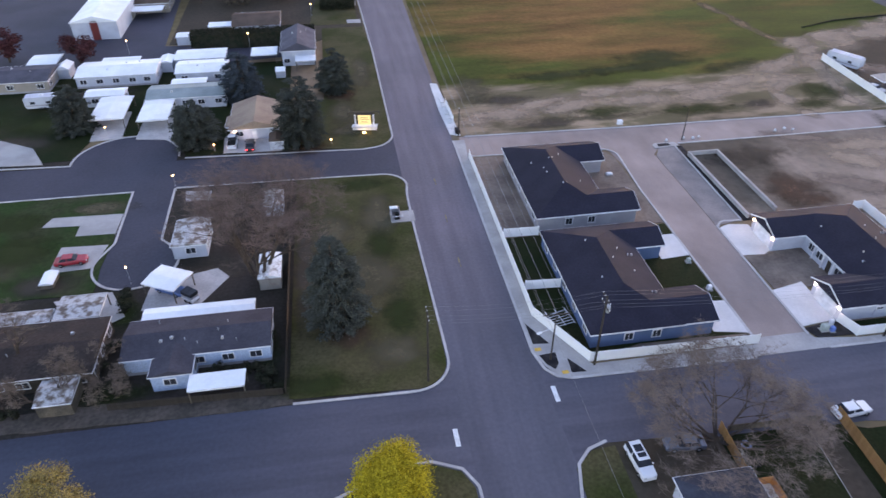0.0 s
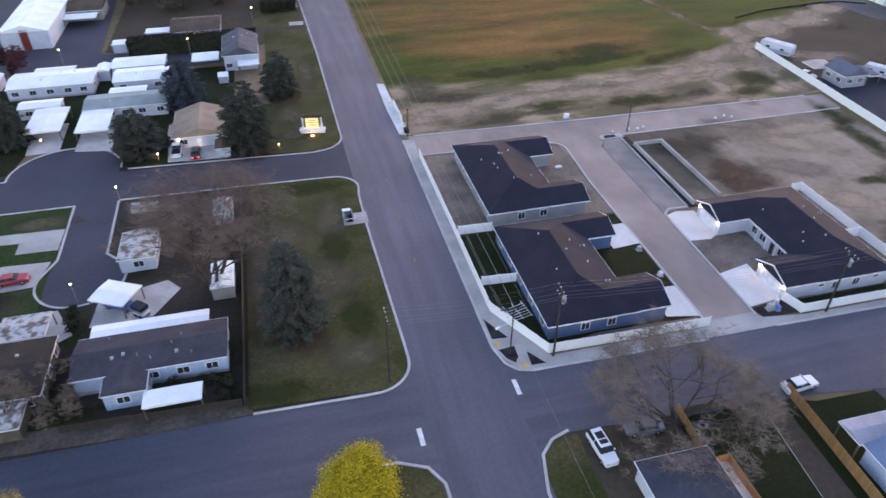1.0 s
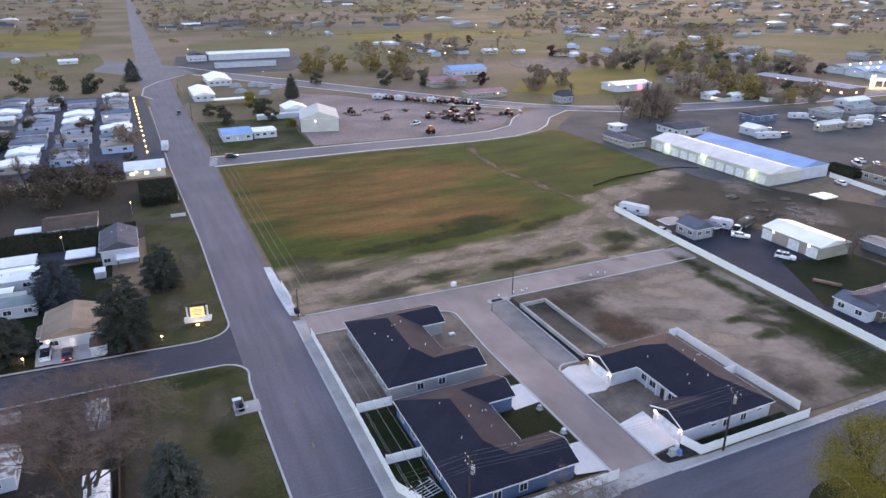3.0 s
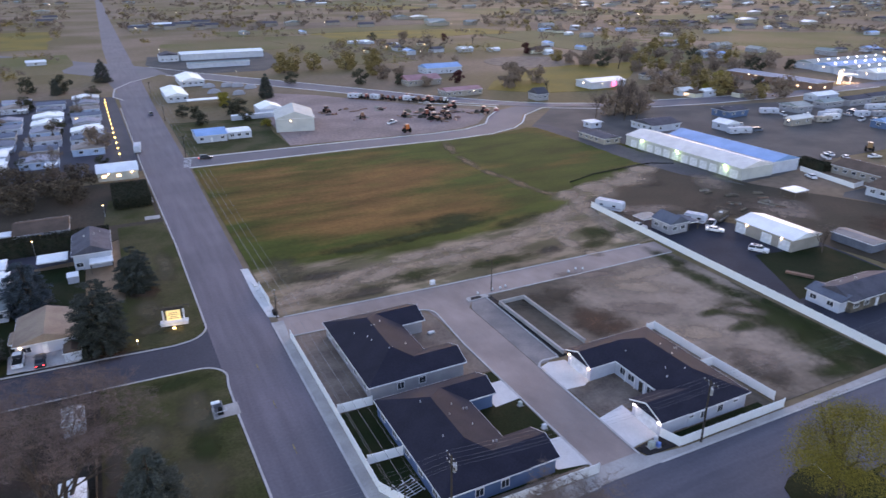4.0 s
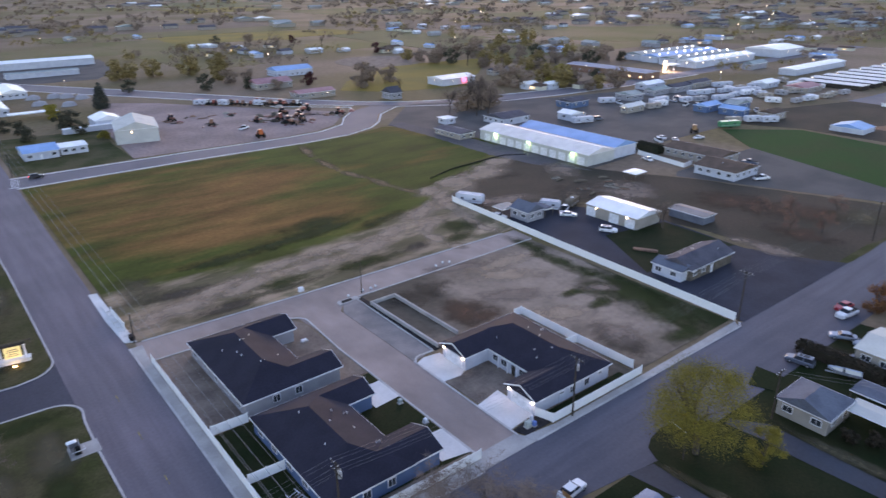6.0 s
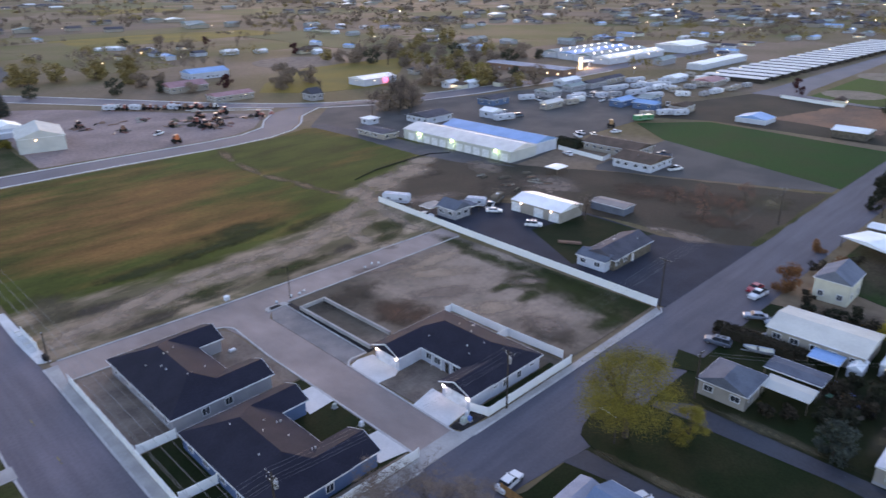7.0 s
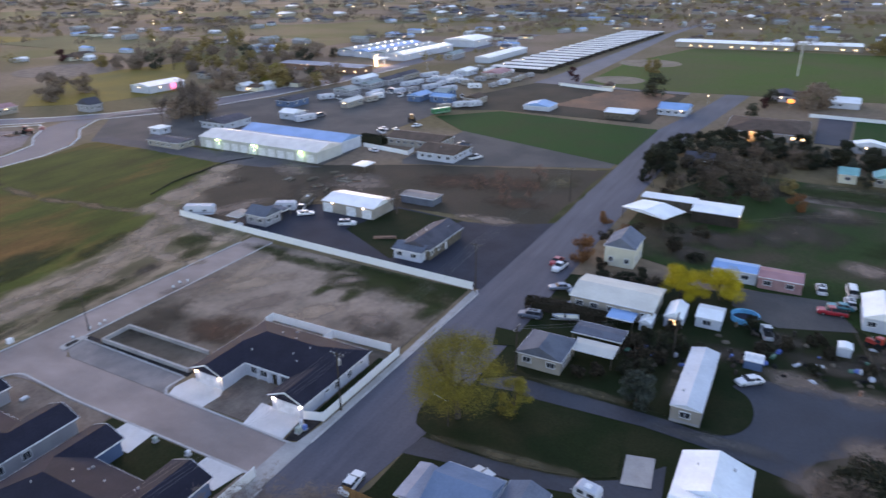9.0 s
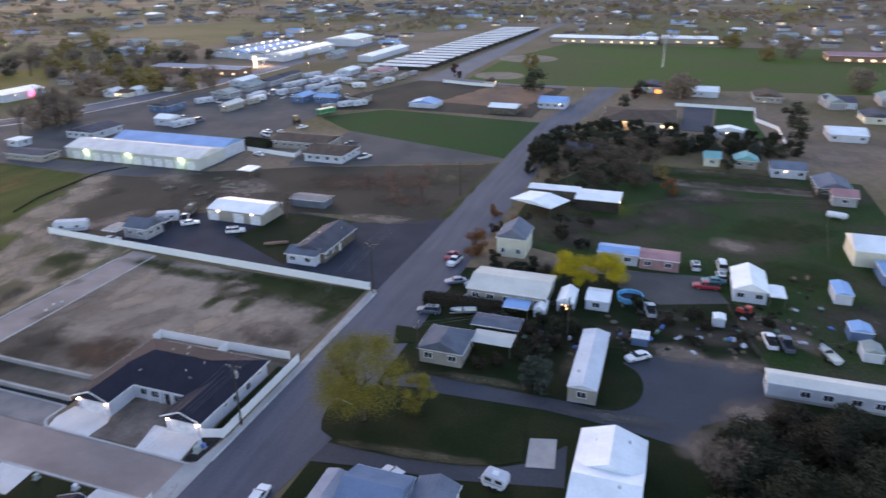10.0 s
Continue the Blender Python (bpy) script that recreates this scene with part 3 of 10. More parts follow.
kerb([(24.0, 257.6), (85, 257.2), (130, 254.7), (151, 256.2), (167, 262.4), (177, 271.2), (188, 286), (206, 298), (236, 279)], w=0.7, m=M_NEWCONC)
kerb([(24.0, 272.6), (90, 270.8), (128, 268.6), (145, 269.8), (160, 276.8), (169, 290), (182, 303), (186, 312), (152, 345)], w=0.7, m=M_NEWCONC)

kerb([(42, 523), (75, 471), (108, 423), (136, 381), (167, 339), (190, 315)], "pale concrete edge of the highway", w=0.9, h=0.1, m=M_NEWCONC)
kerb([(216, 292), (242, 276.4), (295, 266.4), (350, 261.4), (430, 261)], "pale concrete edge of the highway", w=0.9, h=0.1, m=M_NEWCONC)
kerb([(36, 576), (66, 521), (115, 447), (143, 403), (174, 354), (200, 322), (218, 307), (242, 295), (309, 282), (350, 276)], "pale concrete edge of the highway", w=0.9, h=0.1, m=M_NEWCONC)
kerb([(10.4, 425), (5.4, 440), (7.4, 470), (18, 498), (36, 523)], "pale concrete edge of the junction", w=0.9, h=0.1)

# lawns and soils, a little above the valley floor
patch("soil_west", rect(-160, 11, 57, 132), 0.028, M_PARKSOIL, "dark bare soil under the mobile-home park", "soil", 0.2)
patch("soil_southeast", rect(23, 58, 8, 47), 0.03, M_LAWN_DARK, "dark yard ground south of the street", "lawn", 0.2)
patch("lawn_corner", [(-9.5, 59.6), (5.5, 58.9)] + arc(6.4, 63.4, 4.7, -85, 0, 6) + [(11.1, 66), (10.6, 97), (10.7, 106)] + arc(6.8, 109, 4.3, 0, 88, 6) + [(-9, 113.9)],
      0.13, M_LAWN, "patchy spring lawn with worn brown spots", "lawn")
patch("lawn_sign", [(-10.5, 126.8), (4.2, 124.6)] + arc(5.4, 130, 5.1, -85, 0, 6) + [(10.3, 180), (9.4, 200), (-2.5, 200), (-3, 150), (-10.5, 148)], 0.13, M_LAWN, "mown green verge behind the kerb", "lawn")
patch("lawn_west", [(-90, 85), (-39, 85), (-38.8, 114), (-90, 114)], 0.12, M_PASTURE, "green and bare yard grass", "lawn", rough=(3, 0.25))
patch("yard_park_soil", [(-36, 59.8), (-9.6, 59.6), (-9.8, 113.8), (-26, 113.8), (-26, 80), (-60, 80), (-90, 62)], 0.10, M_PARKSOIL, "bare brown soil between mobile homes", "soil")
patch("lawn_park", [(-95, 128.6), (-53, 128.6), (-51, 138), (-34, 138), (-31, 126.8), (-10.8, 126.6), (-10.8, 176), (-95, 176)], 0.10, M_LAWN_DARK, "dark mobile-home park lawn", "lawn")
patch("yard_asphalt", [(-160, 176), (-38, 176), (-6, 180), (-6, 187), (-45, 192), (-48, 260), (-160, 260)], 0.06, M_ASPH_DARK, "dark asphalt lane through the mobile-home park", "pavement")
patch("lawn_northwest", [(-44, 193), (-6, 188), (9.6, 200), (8.4, 250), (-44, 250)], 0.08, M_BROWN, "brown winter grass yard", "lawn")
patch("driveway_verge", [(-6, 203), (8.0, 203), (8.4, 228), (-4, 228)], 0.10, M_LAWN, "mown grass beside a driveway", "lawn")
patch("park_far_ground", [(-120, 262), (8.4, 262), (6, 440), (-120, 460)], 0.06, M_ASPH_DARK, "dark paved ground of a mobile-home park", "pavement")
patch("meadow", [(25, 256), (24.8, 127), (59, 126), (119.3, 125.3), (126, 126), (127, 160), (150, 168), (176, 180), (186, 187), (190, 214), (184, 250), (172, 260), (150, 254), (128, 253.5)],
      0.12, M_MEADOW, "rough green and rusty meadow running into sandy soil", "meadow")
patch("lot_soil", [(69, 116.3), (122.4, 116.6), (121.4, 59.4), (91, 59.6), (90.6, 88), (75, 88), (69, 88)], 0.08, M_LOT, "bare graded lot with tyre-worn tan soil", "soil")
patch("field_brown", [(126, 170), (128, 131), (160, 131), (166, 62), (166, 58.5), (228, 58), (206, 120), (190, 150), (184, 186)], 0.07, M_BROWN, "brown winter field", "field", rough=(5, 0.5))
patch("yard_east", [(122.8, 57.1), (150, 56.8), (170, 56.8), (166, 63), (160, 78), (163, 110), (150, 131), (129, 140), (126.6, 130)], 0.085, M_YARD, "dark paved yard beside a ranch house", "pavement")
patch("verge_field", [(169.5, 56.8), (231, 56.8), (228, 61.5), (200, 62.5), (167, 62)], 0.068, M_LAWN, "dull green verge between field and street", "lawn", rough=(3, 0.4))
patch("lawn_ranch", [(128, 84), (147, 86), (160, 80), (161, 102), (140, 106)], 0.11, M_LAWN_DARK, "dark lawn behind a ranch house", "lawn")
patch("yard_shed_row", [(176, 188), (190, 213), (186, 225), (176, 262), (215, 300), (290, 262), (405, 236), (400, 205), (300, 160), (240, 160), (207, 153), (188, 152)], 0.06, M_GRAVEL, "grey gravel service yard", "pavement")
patch("field_green", [(237.5, 57), (301, 56), (309, 134), (284, 157), (262, 132)], 0.09, M_GREENF, "bright green crop field", "field")
patch("lane_field", [(204, 127), (209, 130), (262, 131), (240, 58), (232, 58)], 0.05, M_GRAVEL, "gravel farm lane", "road")
patch("field_tan", [(311, 62), (395, 60), (400, 150), (330, 170), (300, 160), (312, 134)], 0.07, M_BROWN, "brown paddock", "field")
patch("field_rust_soil", [(330, 70), (392, 66), (395, 100), (335, 118)], 0.10, mat("reddish_soil", (0.26, 0.14, 0.09), (0.18, 0.11, 0.08), 0.06, 0.8, bump=0.4), "reddish bare soil", "soil", rough=(5, 1.2))
patch("field_sport", [(420, -110), (572, -145), (640, -110), (632, 96), (514, 124), (412, 124), (402, 92)], 0.08, M_SPORT, "green school playing fields", "field")
patch("road_storage", [(404, 60), (412, 126), (430, 130), (745, 136), (900, 130), (900, 138), (749, 145), (425, 150), (400, 152), (396, 60)], 0.05, M_ASPH, "asphalt lane beside storage units", "road")
for k, (bx, by, r) in enumerate([(432, 108, 16), (520, 108, 22)]):
    patch("infield", arc(bx, by, r, 0, 345, 22), 0.10, mat("infield_sand_%d" % k, (0.26, 0.20, 0.15), None, 0.1, 1.0), "bare ball-field infield", "soil")
patch("field_gold", [(210, 363), (232, 392), (300, 440), (388, 428), (330, 372), (280, 327), (232, 338)], 0.08, M_GOLD, "golden stubble field", "field")
patch("field_gold_far", [(215, 775), (345, 690), (410, 790), (270, 900)], 0.08, M_GOLD, "far golden stubble field", "field")
patch("yard_machinery", [(66, 275), (128, 271), (145, 273), (157, 279), (167, 291), (178, 303), (150, 338), (112, 392), (92, 410), (84, 398), (70, 330)], 0.07,
      mat("machinery_yard_gravel", (0.315, 0.225, 0.205), (0.235, 0.17, 0.155), 0.05, 0.8, bump=0.4), "pinkish gravel machinery yard", "pavement")
patch("lawn_north", [(26, 274), (66, 274), (66, 305), (70, 340), (26, 345)], 0.08, M_LAWN, "grass round a blue-roofed house", "lawn")
patch("yard_motel", [(46, 520), (110, 515), (135, 560), (140, 640), (40, 650), (34, 590)], 0.06, M_GRAVEL, "paved forecourt by long low sheds", "pavement")
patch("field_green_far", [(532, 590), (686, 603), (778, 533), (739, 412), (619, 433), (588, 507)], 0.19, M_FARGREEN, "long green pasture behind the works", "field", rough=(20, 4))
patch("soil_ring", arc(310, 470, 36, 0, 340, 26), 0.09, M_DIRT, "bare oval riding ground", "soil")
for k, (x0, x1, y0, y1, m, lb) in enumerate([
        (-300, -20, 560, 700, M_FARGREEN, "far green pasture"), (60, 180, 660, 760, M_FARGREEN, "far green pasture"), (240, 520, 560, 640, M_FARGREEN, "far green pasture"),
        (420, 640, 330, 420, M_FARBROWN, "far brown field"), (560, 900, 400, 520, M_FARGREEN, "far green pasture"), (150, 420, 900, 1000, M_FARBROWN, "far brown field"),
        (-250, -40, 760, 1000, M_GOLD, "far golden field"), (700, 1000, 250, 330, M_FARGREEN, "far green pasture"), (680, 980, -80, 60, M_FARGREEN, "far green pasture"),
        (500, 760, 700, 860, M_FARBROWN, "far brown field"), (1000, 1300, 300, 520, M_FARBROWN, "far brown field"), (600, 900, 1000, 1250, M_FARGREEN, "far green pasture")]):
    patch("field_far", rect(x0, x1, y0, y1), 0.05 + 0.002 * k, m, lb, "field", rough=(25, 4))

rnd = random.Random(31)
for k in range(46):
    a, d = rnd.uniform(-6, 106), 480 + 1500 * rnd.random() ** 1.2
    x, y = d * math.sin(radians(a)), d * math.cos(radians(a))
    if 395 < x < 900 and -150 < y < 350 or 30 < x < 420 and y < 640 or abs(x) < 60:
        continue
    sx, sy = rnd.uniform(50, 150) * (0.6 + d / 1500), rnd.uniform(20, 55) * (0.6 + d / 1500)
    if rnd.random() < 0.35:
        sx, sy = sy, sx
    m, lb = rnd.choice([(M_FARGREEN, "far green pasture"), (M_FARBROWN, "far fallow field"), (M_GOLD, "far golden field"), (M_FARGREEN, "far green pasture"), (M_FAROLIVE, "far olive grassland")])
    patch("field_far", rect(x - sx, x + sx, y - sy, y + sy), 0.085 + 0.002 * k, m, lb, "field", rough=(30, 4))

patch("garden_track", [(228.2, -2.5), (227.8, -44.4), (221.8, -43.5), (221.6, -2.6)], 0.072, M_DIRT, "dull brown garden track", "soil", rough=(3, 0.5))
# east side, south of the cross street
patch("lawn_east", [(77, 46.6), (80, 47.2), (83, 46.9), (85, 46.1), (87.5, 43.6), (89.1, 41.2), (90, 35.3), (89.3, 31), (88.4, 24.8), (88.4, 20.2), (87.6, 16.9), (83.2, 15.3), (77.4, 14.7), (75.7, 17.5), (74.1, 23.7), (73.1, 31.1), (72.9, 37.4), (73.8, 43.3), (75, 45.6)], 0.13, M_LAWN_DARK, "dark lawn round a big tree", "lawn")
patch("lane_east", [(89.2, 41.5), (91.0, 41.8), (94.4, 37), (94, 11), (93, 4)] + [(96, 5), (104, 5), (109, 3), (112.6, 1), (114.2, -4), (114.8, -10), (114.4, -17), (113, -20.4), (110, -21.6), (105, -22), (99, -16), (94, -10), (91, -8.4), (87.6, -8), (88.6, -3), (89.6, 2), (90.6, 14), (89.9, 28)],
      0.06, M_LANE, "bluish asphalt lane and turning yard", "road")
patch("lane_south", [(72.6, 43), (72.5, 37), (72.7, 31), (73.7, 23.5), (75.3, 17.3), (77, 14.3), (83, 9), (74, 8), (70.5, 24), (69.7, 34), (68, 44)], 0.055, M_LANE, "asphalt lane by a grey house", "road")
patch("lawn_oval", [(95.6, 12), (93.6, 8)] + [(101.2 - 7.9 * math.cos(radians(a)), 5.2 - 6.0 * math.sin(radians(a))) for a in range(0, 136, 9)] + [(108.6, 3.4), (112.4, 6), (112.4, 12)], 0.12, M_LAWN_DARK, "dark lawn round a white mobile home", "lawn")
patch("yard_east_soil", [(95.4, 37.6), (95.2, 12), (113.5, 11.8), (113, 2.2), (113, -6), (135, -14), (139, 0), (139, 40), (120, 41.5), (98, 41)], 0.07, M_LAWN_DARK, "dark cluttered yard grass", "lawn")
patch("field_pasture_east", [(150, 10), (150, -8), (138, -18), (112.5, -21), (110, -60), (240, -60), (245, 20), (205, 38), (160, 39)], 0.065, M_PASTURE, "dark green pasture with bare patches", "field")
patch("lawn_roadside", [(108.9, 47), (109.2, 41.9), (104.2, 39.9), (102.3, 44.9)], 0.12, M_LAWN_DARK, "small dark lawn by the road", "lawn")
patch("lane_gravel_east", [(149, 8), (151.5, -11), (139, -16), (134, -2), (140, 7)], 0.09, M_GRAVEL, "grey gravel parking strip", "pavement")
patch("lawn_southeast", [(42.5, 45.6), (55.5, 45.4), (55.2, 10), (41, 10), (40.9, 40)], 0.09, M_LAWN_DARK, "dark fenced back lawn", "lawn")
patch("yard_suv", [(23.2, 44.2), (25.4, 46.2), (27.8, 46.9), (41, 46.2), (40.4, 20), (22.6, 20)], 0.09, M_BROWN, "bare brown parking yard", "soil")
patch("verge_suv", [(22.9, 44), (25.4, 46.1), (28.4, 46.4), (28.2, 30), (22.6, 20)], 0.12, M_LAWN, "thin grass verge inside the kerb", "lawn")
patch("lawn_southwest", [(-60, 39), (-12, 41.2), (-4, 44.2), (3.4, 47.2), (6.8, 47.2), (9.9, 45.8), (11.1, 43.5), (11.3, 20), (-60, 20)], 0.10, M_LAWN, "lawn at the street corner", "lawn")
patch("lawn_southeast_two", [(57.5, 44.6), (63.5, 42.5), (62, 20), (57, 10)], 0.09, M_LAWN_DARK, "dark back lawn behind a board fence", "lawn")
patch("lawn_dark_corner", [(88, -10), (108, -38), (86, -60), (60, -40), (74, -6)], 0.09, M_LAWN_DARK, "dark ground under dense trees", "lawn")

# new estate: walks, drives, yards
patch("walk_west", [(23.2, 125), (23.1, 62.8), (23.9, 60), (25.0, 58.2), (27, 57.6), (54, 57.2), (54, 59.3), (30.2, 59.4), (24.8, 69.8), (24.8, 117.5), (25.4, 125)], 0.13, M_CONC, "pale concrete pavement beside the fence", "pavement")
patch("walk_north", [(22.9, 128), (25.0, 127), (24.6, 140), (24.3, 155), (22.6, 155.4), (22.4, 140)], 0.13, M_NEWCONC, "new pale concrete pavement end", "pavement")
patch("walk_east", [(63, 57.4), (120.4, 56.9), (121.6, 58.4), (91, 58.2), (69, 58.3), (62.4, 59.2)], 0.13, M_CONC, "pale concrete pavement along the street", "pavement")
patch("apron_inner", [(52.5, 57.2), (63.5, 57.2), (62, 60.5), (54, 60.5)], 0.10, M_CONC, "concrete driveway apron", "pavement")
patch("island", [(63.3, 115.2)] + arc(64.4, 116.2, 1.1, 200, 90, 6) + [(68.4, 117.2), (68.8, 115.6)], 0.17, M_CONC, "pale concrete kerb island", "kerb")
patch("island_bed", [(64.2, 115.7), (67.0, 115.9), (66.8, 116.8), (64.5, 116.9)], 0.19, M_MULCH, "dark bed in the kerb island", "soil")
patch("parking_bay", [(62.3, 87.2), (67.4, 88.2), (68.0, 115.4), (64, 115.2), (62.3, 112)], 0.055, mat("dusty_paving", (0.285, 0.24, 0.225), (0.20, 0.172, 0.165), 0.16, 2.5, bump=0.1, grain=0.08), "dusty grey parking strip", "pavement")
patch("paved_strip", [(68.1, 115.6), (69.2, 115.6), (69.4, 88), (67.7, 87.8)], 0.09, M_MULCH, "black strip beside the retaining wall", "soil")
kerb([(67.8, 115.6), (67.4, 88.4)], "thin pale concrete edging", w=0.25, h=0.2)
patch("yard_house_north", [(25.5, 117.3), (52, 116.4), (53.7, 113), (53.7, 89.6), (25.5, 89.6)], 0.09, M_DIRT, "graded tan dirt round a new house", "soil")
patch("yard_house_south", [(25.5, 89.2), (53.7, 89.2), (53.7, 60.3), (30.4, 60.3), (25.5, 70.2)], 0.10, M_LAWN_DARK, "dark new turf beside the house", "lawn")
patch("gravel_house_south", [(38, 62), (53.5, 61.5), (53.5, 60.4), (32, 60.5)], 0.115, M_DIRT, "bare soil strip inside the fence", "soil")
patch("yard_house_east", [(62.6, 78.5), (73, 79), (73, 69.6), (62.8, 69.6)], 0.10, M_DIRT, "bare tan courtyard soil", "soil")
patch("yard_house_east_back", [(69, 61.8), (69.2, 58.9), (90.4, 58.8), (90.4, 88), (85.5, 88), (85.5, 61.5)], 0.10, M_LOT, "bare brown back yard", "soil")
patch("yard_house_east_side", [(69.2, 61.4), (69.4, 59.0), (88.4, 59.0), (88.4, 61.4)], 0.108, M_LAWN_DARK, "dark strip of turf inside the fence", "lawn")
patch("mulch_bed", [(62.2, 61.2), (63.0, 59.2), (68.4, 59.0), (67.8, 62)], 0.14, M_MULCH, "dark mulch bed at the street corner", "soil")
for nm, pts in [("driveway_north", [(62.2, 86.3), (64.5, 87.2), (67.8, 86.6), (67.8, 79.3), (66, 78.2), (62.2, 78.6)]), ("driveway_south", [(62.2, 69.6), (67.8, 70.8), (67.8, 62.2), (62.0, 61.6)]),
                ("driveway_house_south", [(49.0, 86.0), (54.0, 86.0), (54.0, 80.0), (49.0, 79.6)]), ("driveway_house_southern", [(49.2, 68.9), (54.0, 68.6), (54.0, 61.6), (49.2, 62.6)])]:
    patch(nm, pts, 0.125, M_NEWCONC, "new white concrete driveway", "driveway")
for k, pts in enumerate([[(23.35, 68.4), (23.35, 64.2), (25.6, 64.0)], [(23.6, 62.0), (25.9, 62.2), (25.8, 60.2), (25.1, 59.2), (24.2, 60.2)], [(27.2, 60.9), (29.0, 58.2), (27.0, 58.3)]]):
    patch("ramp_bed", pts, 0.15, M_MULCH, "dark planting wedge at the corner ramp", "soil")
for x, y in [(23.75, 63.1), (26.2, 58.5)]:
    patch("tactile_pad", rect(x - 0.45, x + 0.45, y - 0.3, y + 0.3), 0.145, M_YELLOWPAD, "orange tactile paving pad on the ramp", "pavement")
for x, y, rz in [(23.84, 55.2, 0), (10.23, 50.5, 0)]:
    s = Shape().box(-0.3, 0.3, -1.3, 1.3, 0.051, 0.062)
    st = tagged(part("road_marking", s, M_PAINT), "white stop bar painted on asphalt", "road marking", kind="structure")
    st.matrix_basis = pose(x, y, 0, 0, 0, rz)

# drives and slabs of the mobile-home park
for pts, m, lb in [([(-51.6, 104.6), (-45.3, 104.2), (-45.3, 101.1), (-38.9, 100.9), (-38.8, 107.0), (-50.6, 107.4)], M_CONC, "pale concrete parking slab"),
                   ([(-46.8, 91.2), (-40.4, 91.6), (-39.3, 97.7), (-46.7, 98.1)], M_CONC, "pale concrete slab under a red car"),
                   ([(-72, 128.6), (-58, 127.6), (-62, 135), (-72, 141)], M_CONC, "pale concrete slab"),
                   ([(-51.4, 136.4), (-45.2, 137), (-45.6, 150), (-52.4, 151)], M_KERB, "concrete driveway under a carport"),
                   ([(-42.2, 136), (-34.6, 134.6), (-36.4, 149), (-42.2, 149)], M_KERB, "concrete driveway under a carport"),
                   ([(-23.6, 126.8), (-12, 126.4), (-12.4, 132.6), (-24, 133.8)], M_KERB, "concrete driveway before a tan house"),
                   ([(-30.5, 86), (-21, 88.5), (-19, 86), (-24, 78), (-31, 80)], M_KERB, "concrete parking slab"),
                   ([(-44, 84), (-36, 85), (-33, 79), (-38, 75.5)], M_KERB, "concrete drive"),
                   ([(-29, 112.9), (-24.4, 112.5), (-24, 109.1), (-28.6, 109.5)], M_KERB, "concrete pad"),
                   ([(5.0, 203.6), (9.0, 203.4), (9.2, 206.6), (5.0, 206.8)], M_CONC, "white concrete driveway apron"),
                   ([(5.4, 221.0), (8.7, 220.6), (8.6, 227), (5.6, 227.2)], M_CONC, "white concrete driveway apron"),
                   ([(76.4, 13.9), (82.8, 14.6), (83.8, 10.7), (77.3, 9.9)], M_CONC, "grey concrete slab beside a lawn")]:
    patch("slab", pts, 0.16, m, lb, "pavement")


# worn, bare and mossy places in the ground
# the sand colour also carries the pinkish veil as a tint
SAND, TANS, BROWNS, DEADS, GREENS, RED_S, GREY_S = (spotmat("trampled_sand", (0.42, 0.295, 0.215), (0.32, 0.228, 0.168)), spotmat("tan_soil", (0.29, 0.205, 0.162), (0.215, 0.155, 0.122)),
                                     spotmat("brown_soil", (0.095, 0.072, 0.055), (0.065, 0.052, 0.04)), spotmat("dead_grass", (0.125, 0.10, 0.062), (0.09, 0.075, 0.045)),
                                     spotmat("lush_dark_grass", (0.030, 0.043, 0.013), (0.038, 0.046, 0.017)), spotmat("red_brown_needles", (0.115, 0.062, 0.042), (0.08, 0.05, 0.036)), spotmat("dusty_grey_gravel", (0.15, 0.13, 0.12), (0.11, 0.10, 0.095)))
COUNT = [0]
LAID = []


def spot(x, y, rx, ry, rz, m, z, label, category="soil"):
    """One worn place; no more than four of them lie over one another."""
    c, q = math.cos(radians(rz)), math.sin(radians(rz))
    for u, v in [(0, 0)] + [(k * math.cos(i * math.pi / 4), k * math.sin(i * math.pi / 4)) for i in range(8) for k in (0.5, 1.0)]:
        px, py = x + c * u * rx - q * v * ry, y + q * u * rx + c * v * ry
        over = 0
        for ox, oy, orx, ory, oc, oq in LAID:
            a, b = oc * (px - ox) + oq * (py - oy), -oq * (px - ox) + oc * (py - oy)
            over += (a / orx) ** 2 + (b / ory) ** 2 < 1.44
        if over >= 4:
            return None
    LAID.append((x, y, rx, ry, c, q))
    COUNT[0] += 1
    zz = z + 0.004 + 0.0003 * COUNT[0]
    ob = part("worn_ground", Shape().add([(1.2 * math.cos(k * math.pi / 8), 1.2 * math.sin(k * math.pi / 8), 0) for k in range(16)], [tuple(range(16))]), m)
    ob.matrix_basis = pose(x, y, zz, 0, 0, rz) @ Matrix.Diagonal((rx, ry, 1, 1))
    return tagged(ob, label, category, kind="structure")


def band(x0, y0, x1, y1, w, m, z, label):
    return spot((x0 + x1) / 2, (y0 + y1) / 2, math.dist((x0, y0), (x1, y1)) / 2 * 1.2, w * 1.7, math.degrees(math.atan2(y1 - y0, x1 - x0)), m, z, label)


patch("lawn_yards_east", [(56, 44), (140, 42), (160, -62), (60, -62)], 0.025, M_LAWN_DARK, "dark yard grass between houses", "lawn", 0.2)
patch("verge_dirt", [(-90, 59.6), (-43, 59.5), (-25, 58.8), (-9, 58.7), (-9.6, 61.6), (-28, 62.4), (-90, 62.6)], 0.112, mat("roadside_dirt", (0.105, 0.082, 0.068), (0.07, 0.058, 0.048), 0.3, 2.0, bump=0.4), "bare brown dirt verge beside the street", "soil", rough=(1.5, 0.15))
patch("path_back", [(52.6, 45.8), (55.2, 45.8), (54.2, 20), (50.0, 20)], 0.105, M_BROWN, "bare brown path through a back lawn", "path")
kerb([(52.5, 45.8), (49.9, 20)], "thin pale edging of a gravel path", w=0.07, h=0.12)
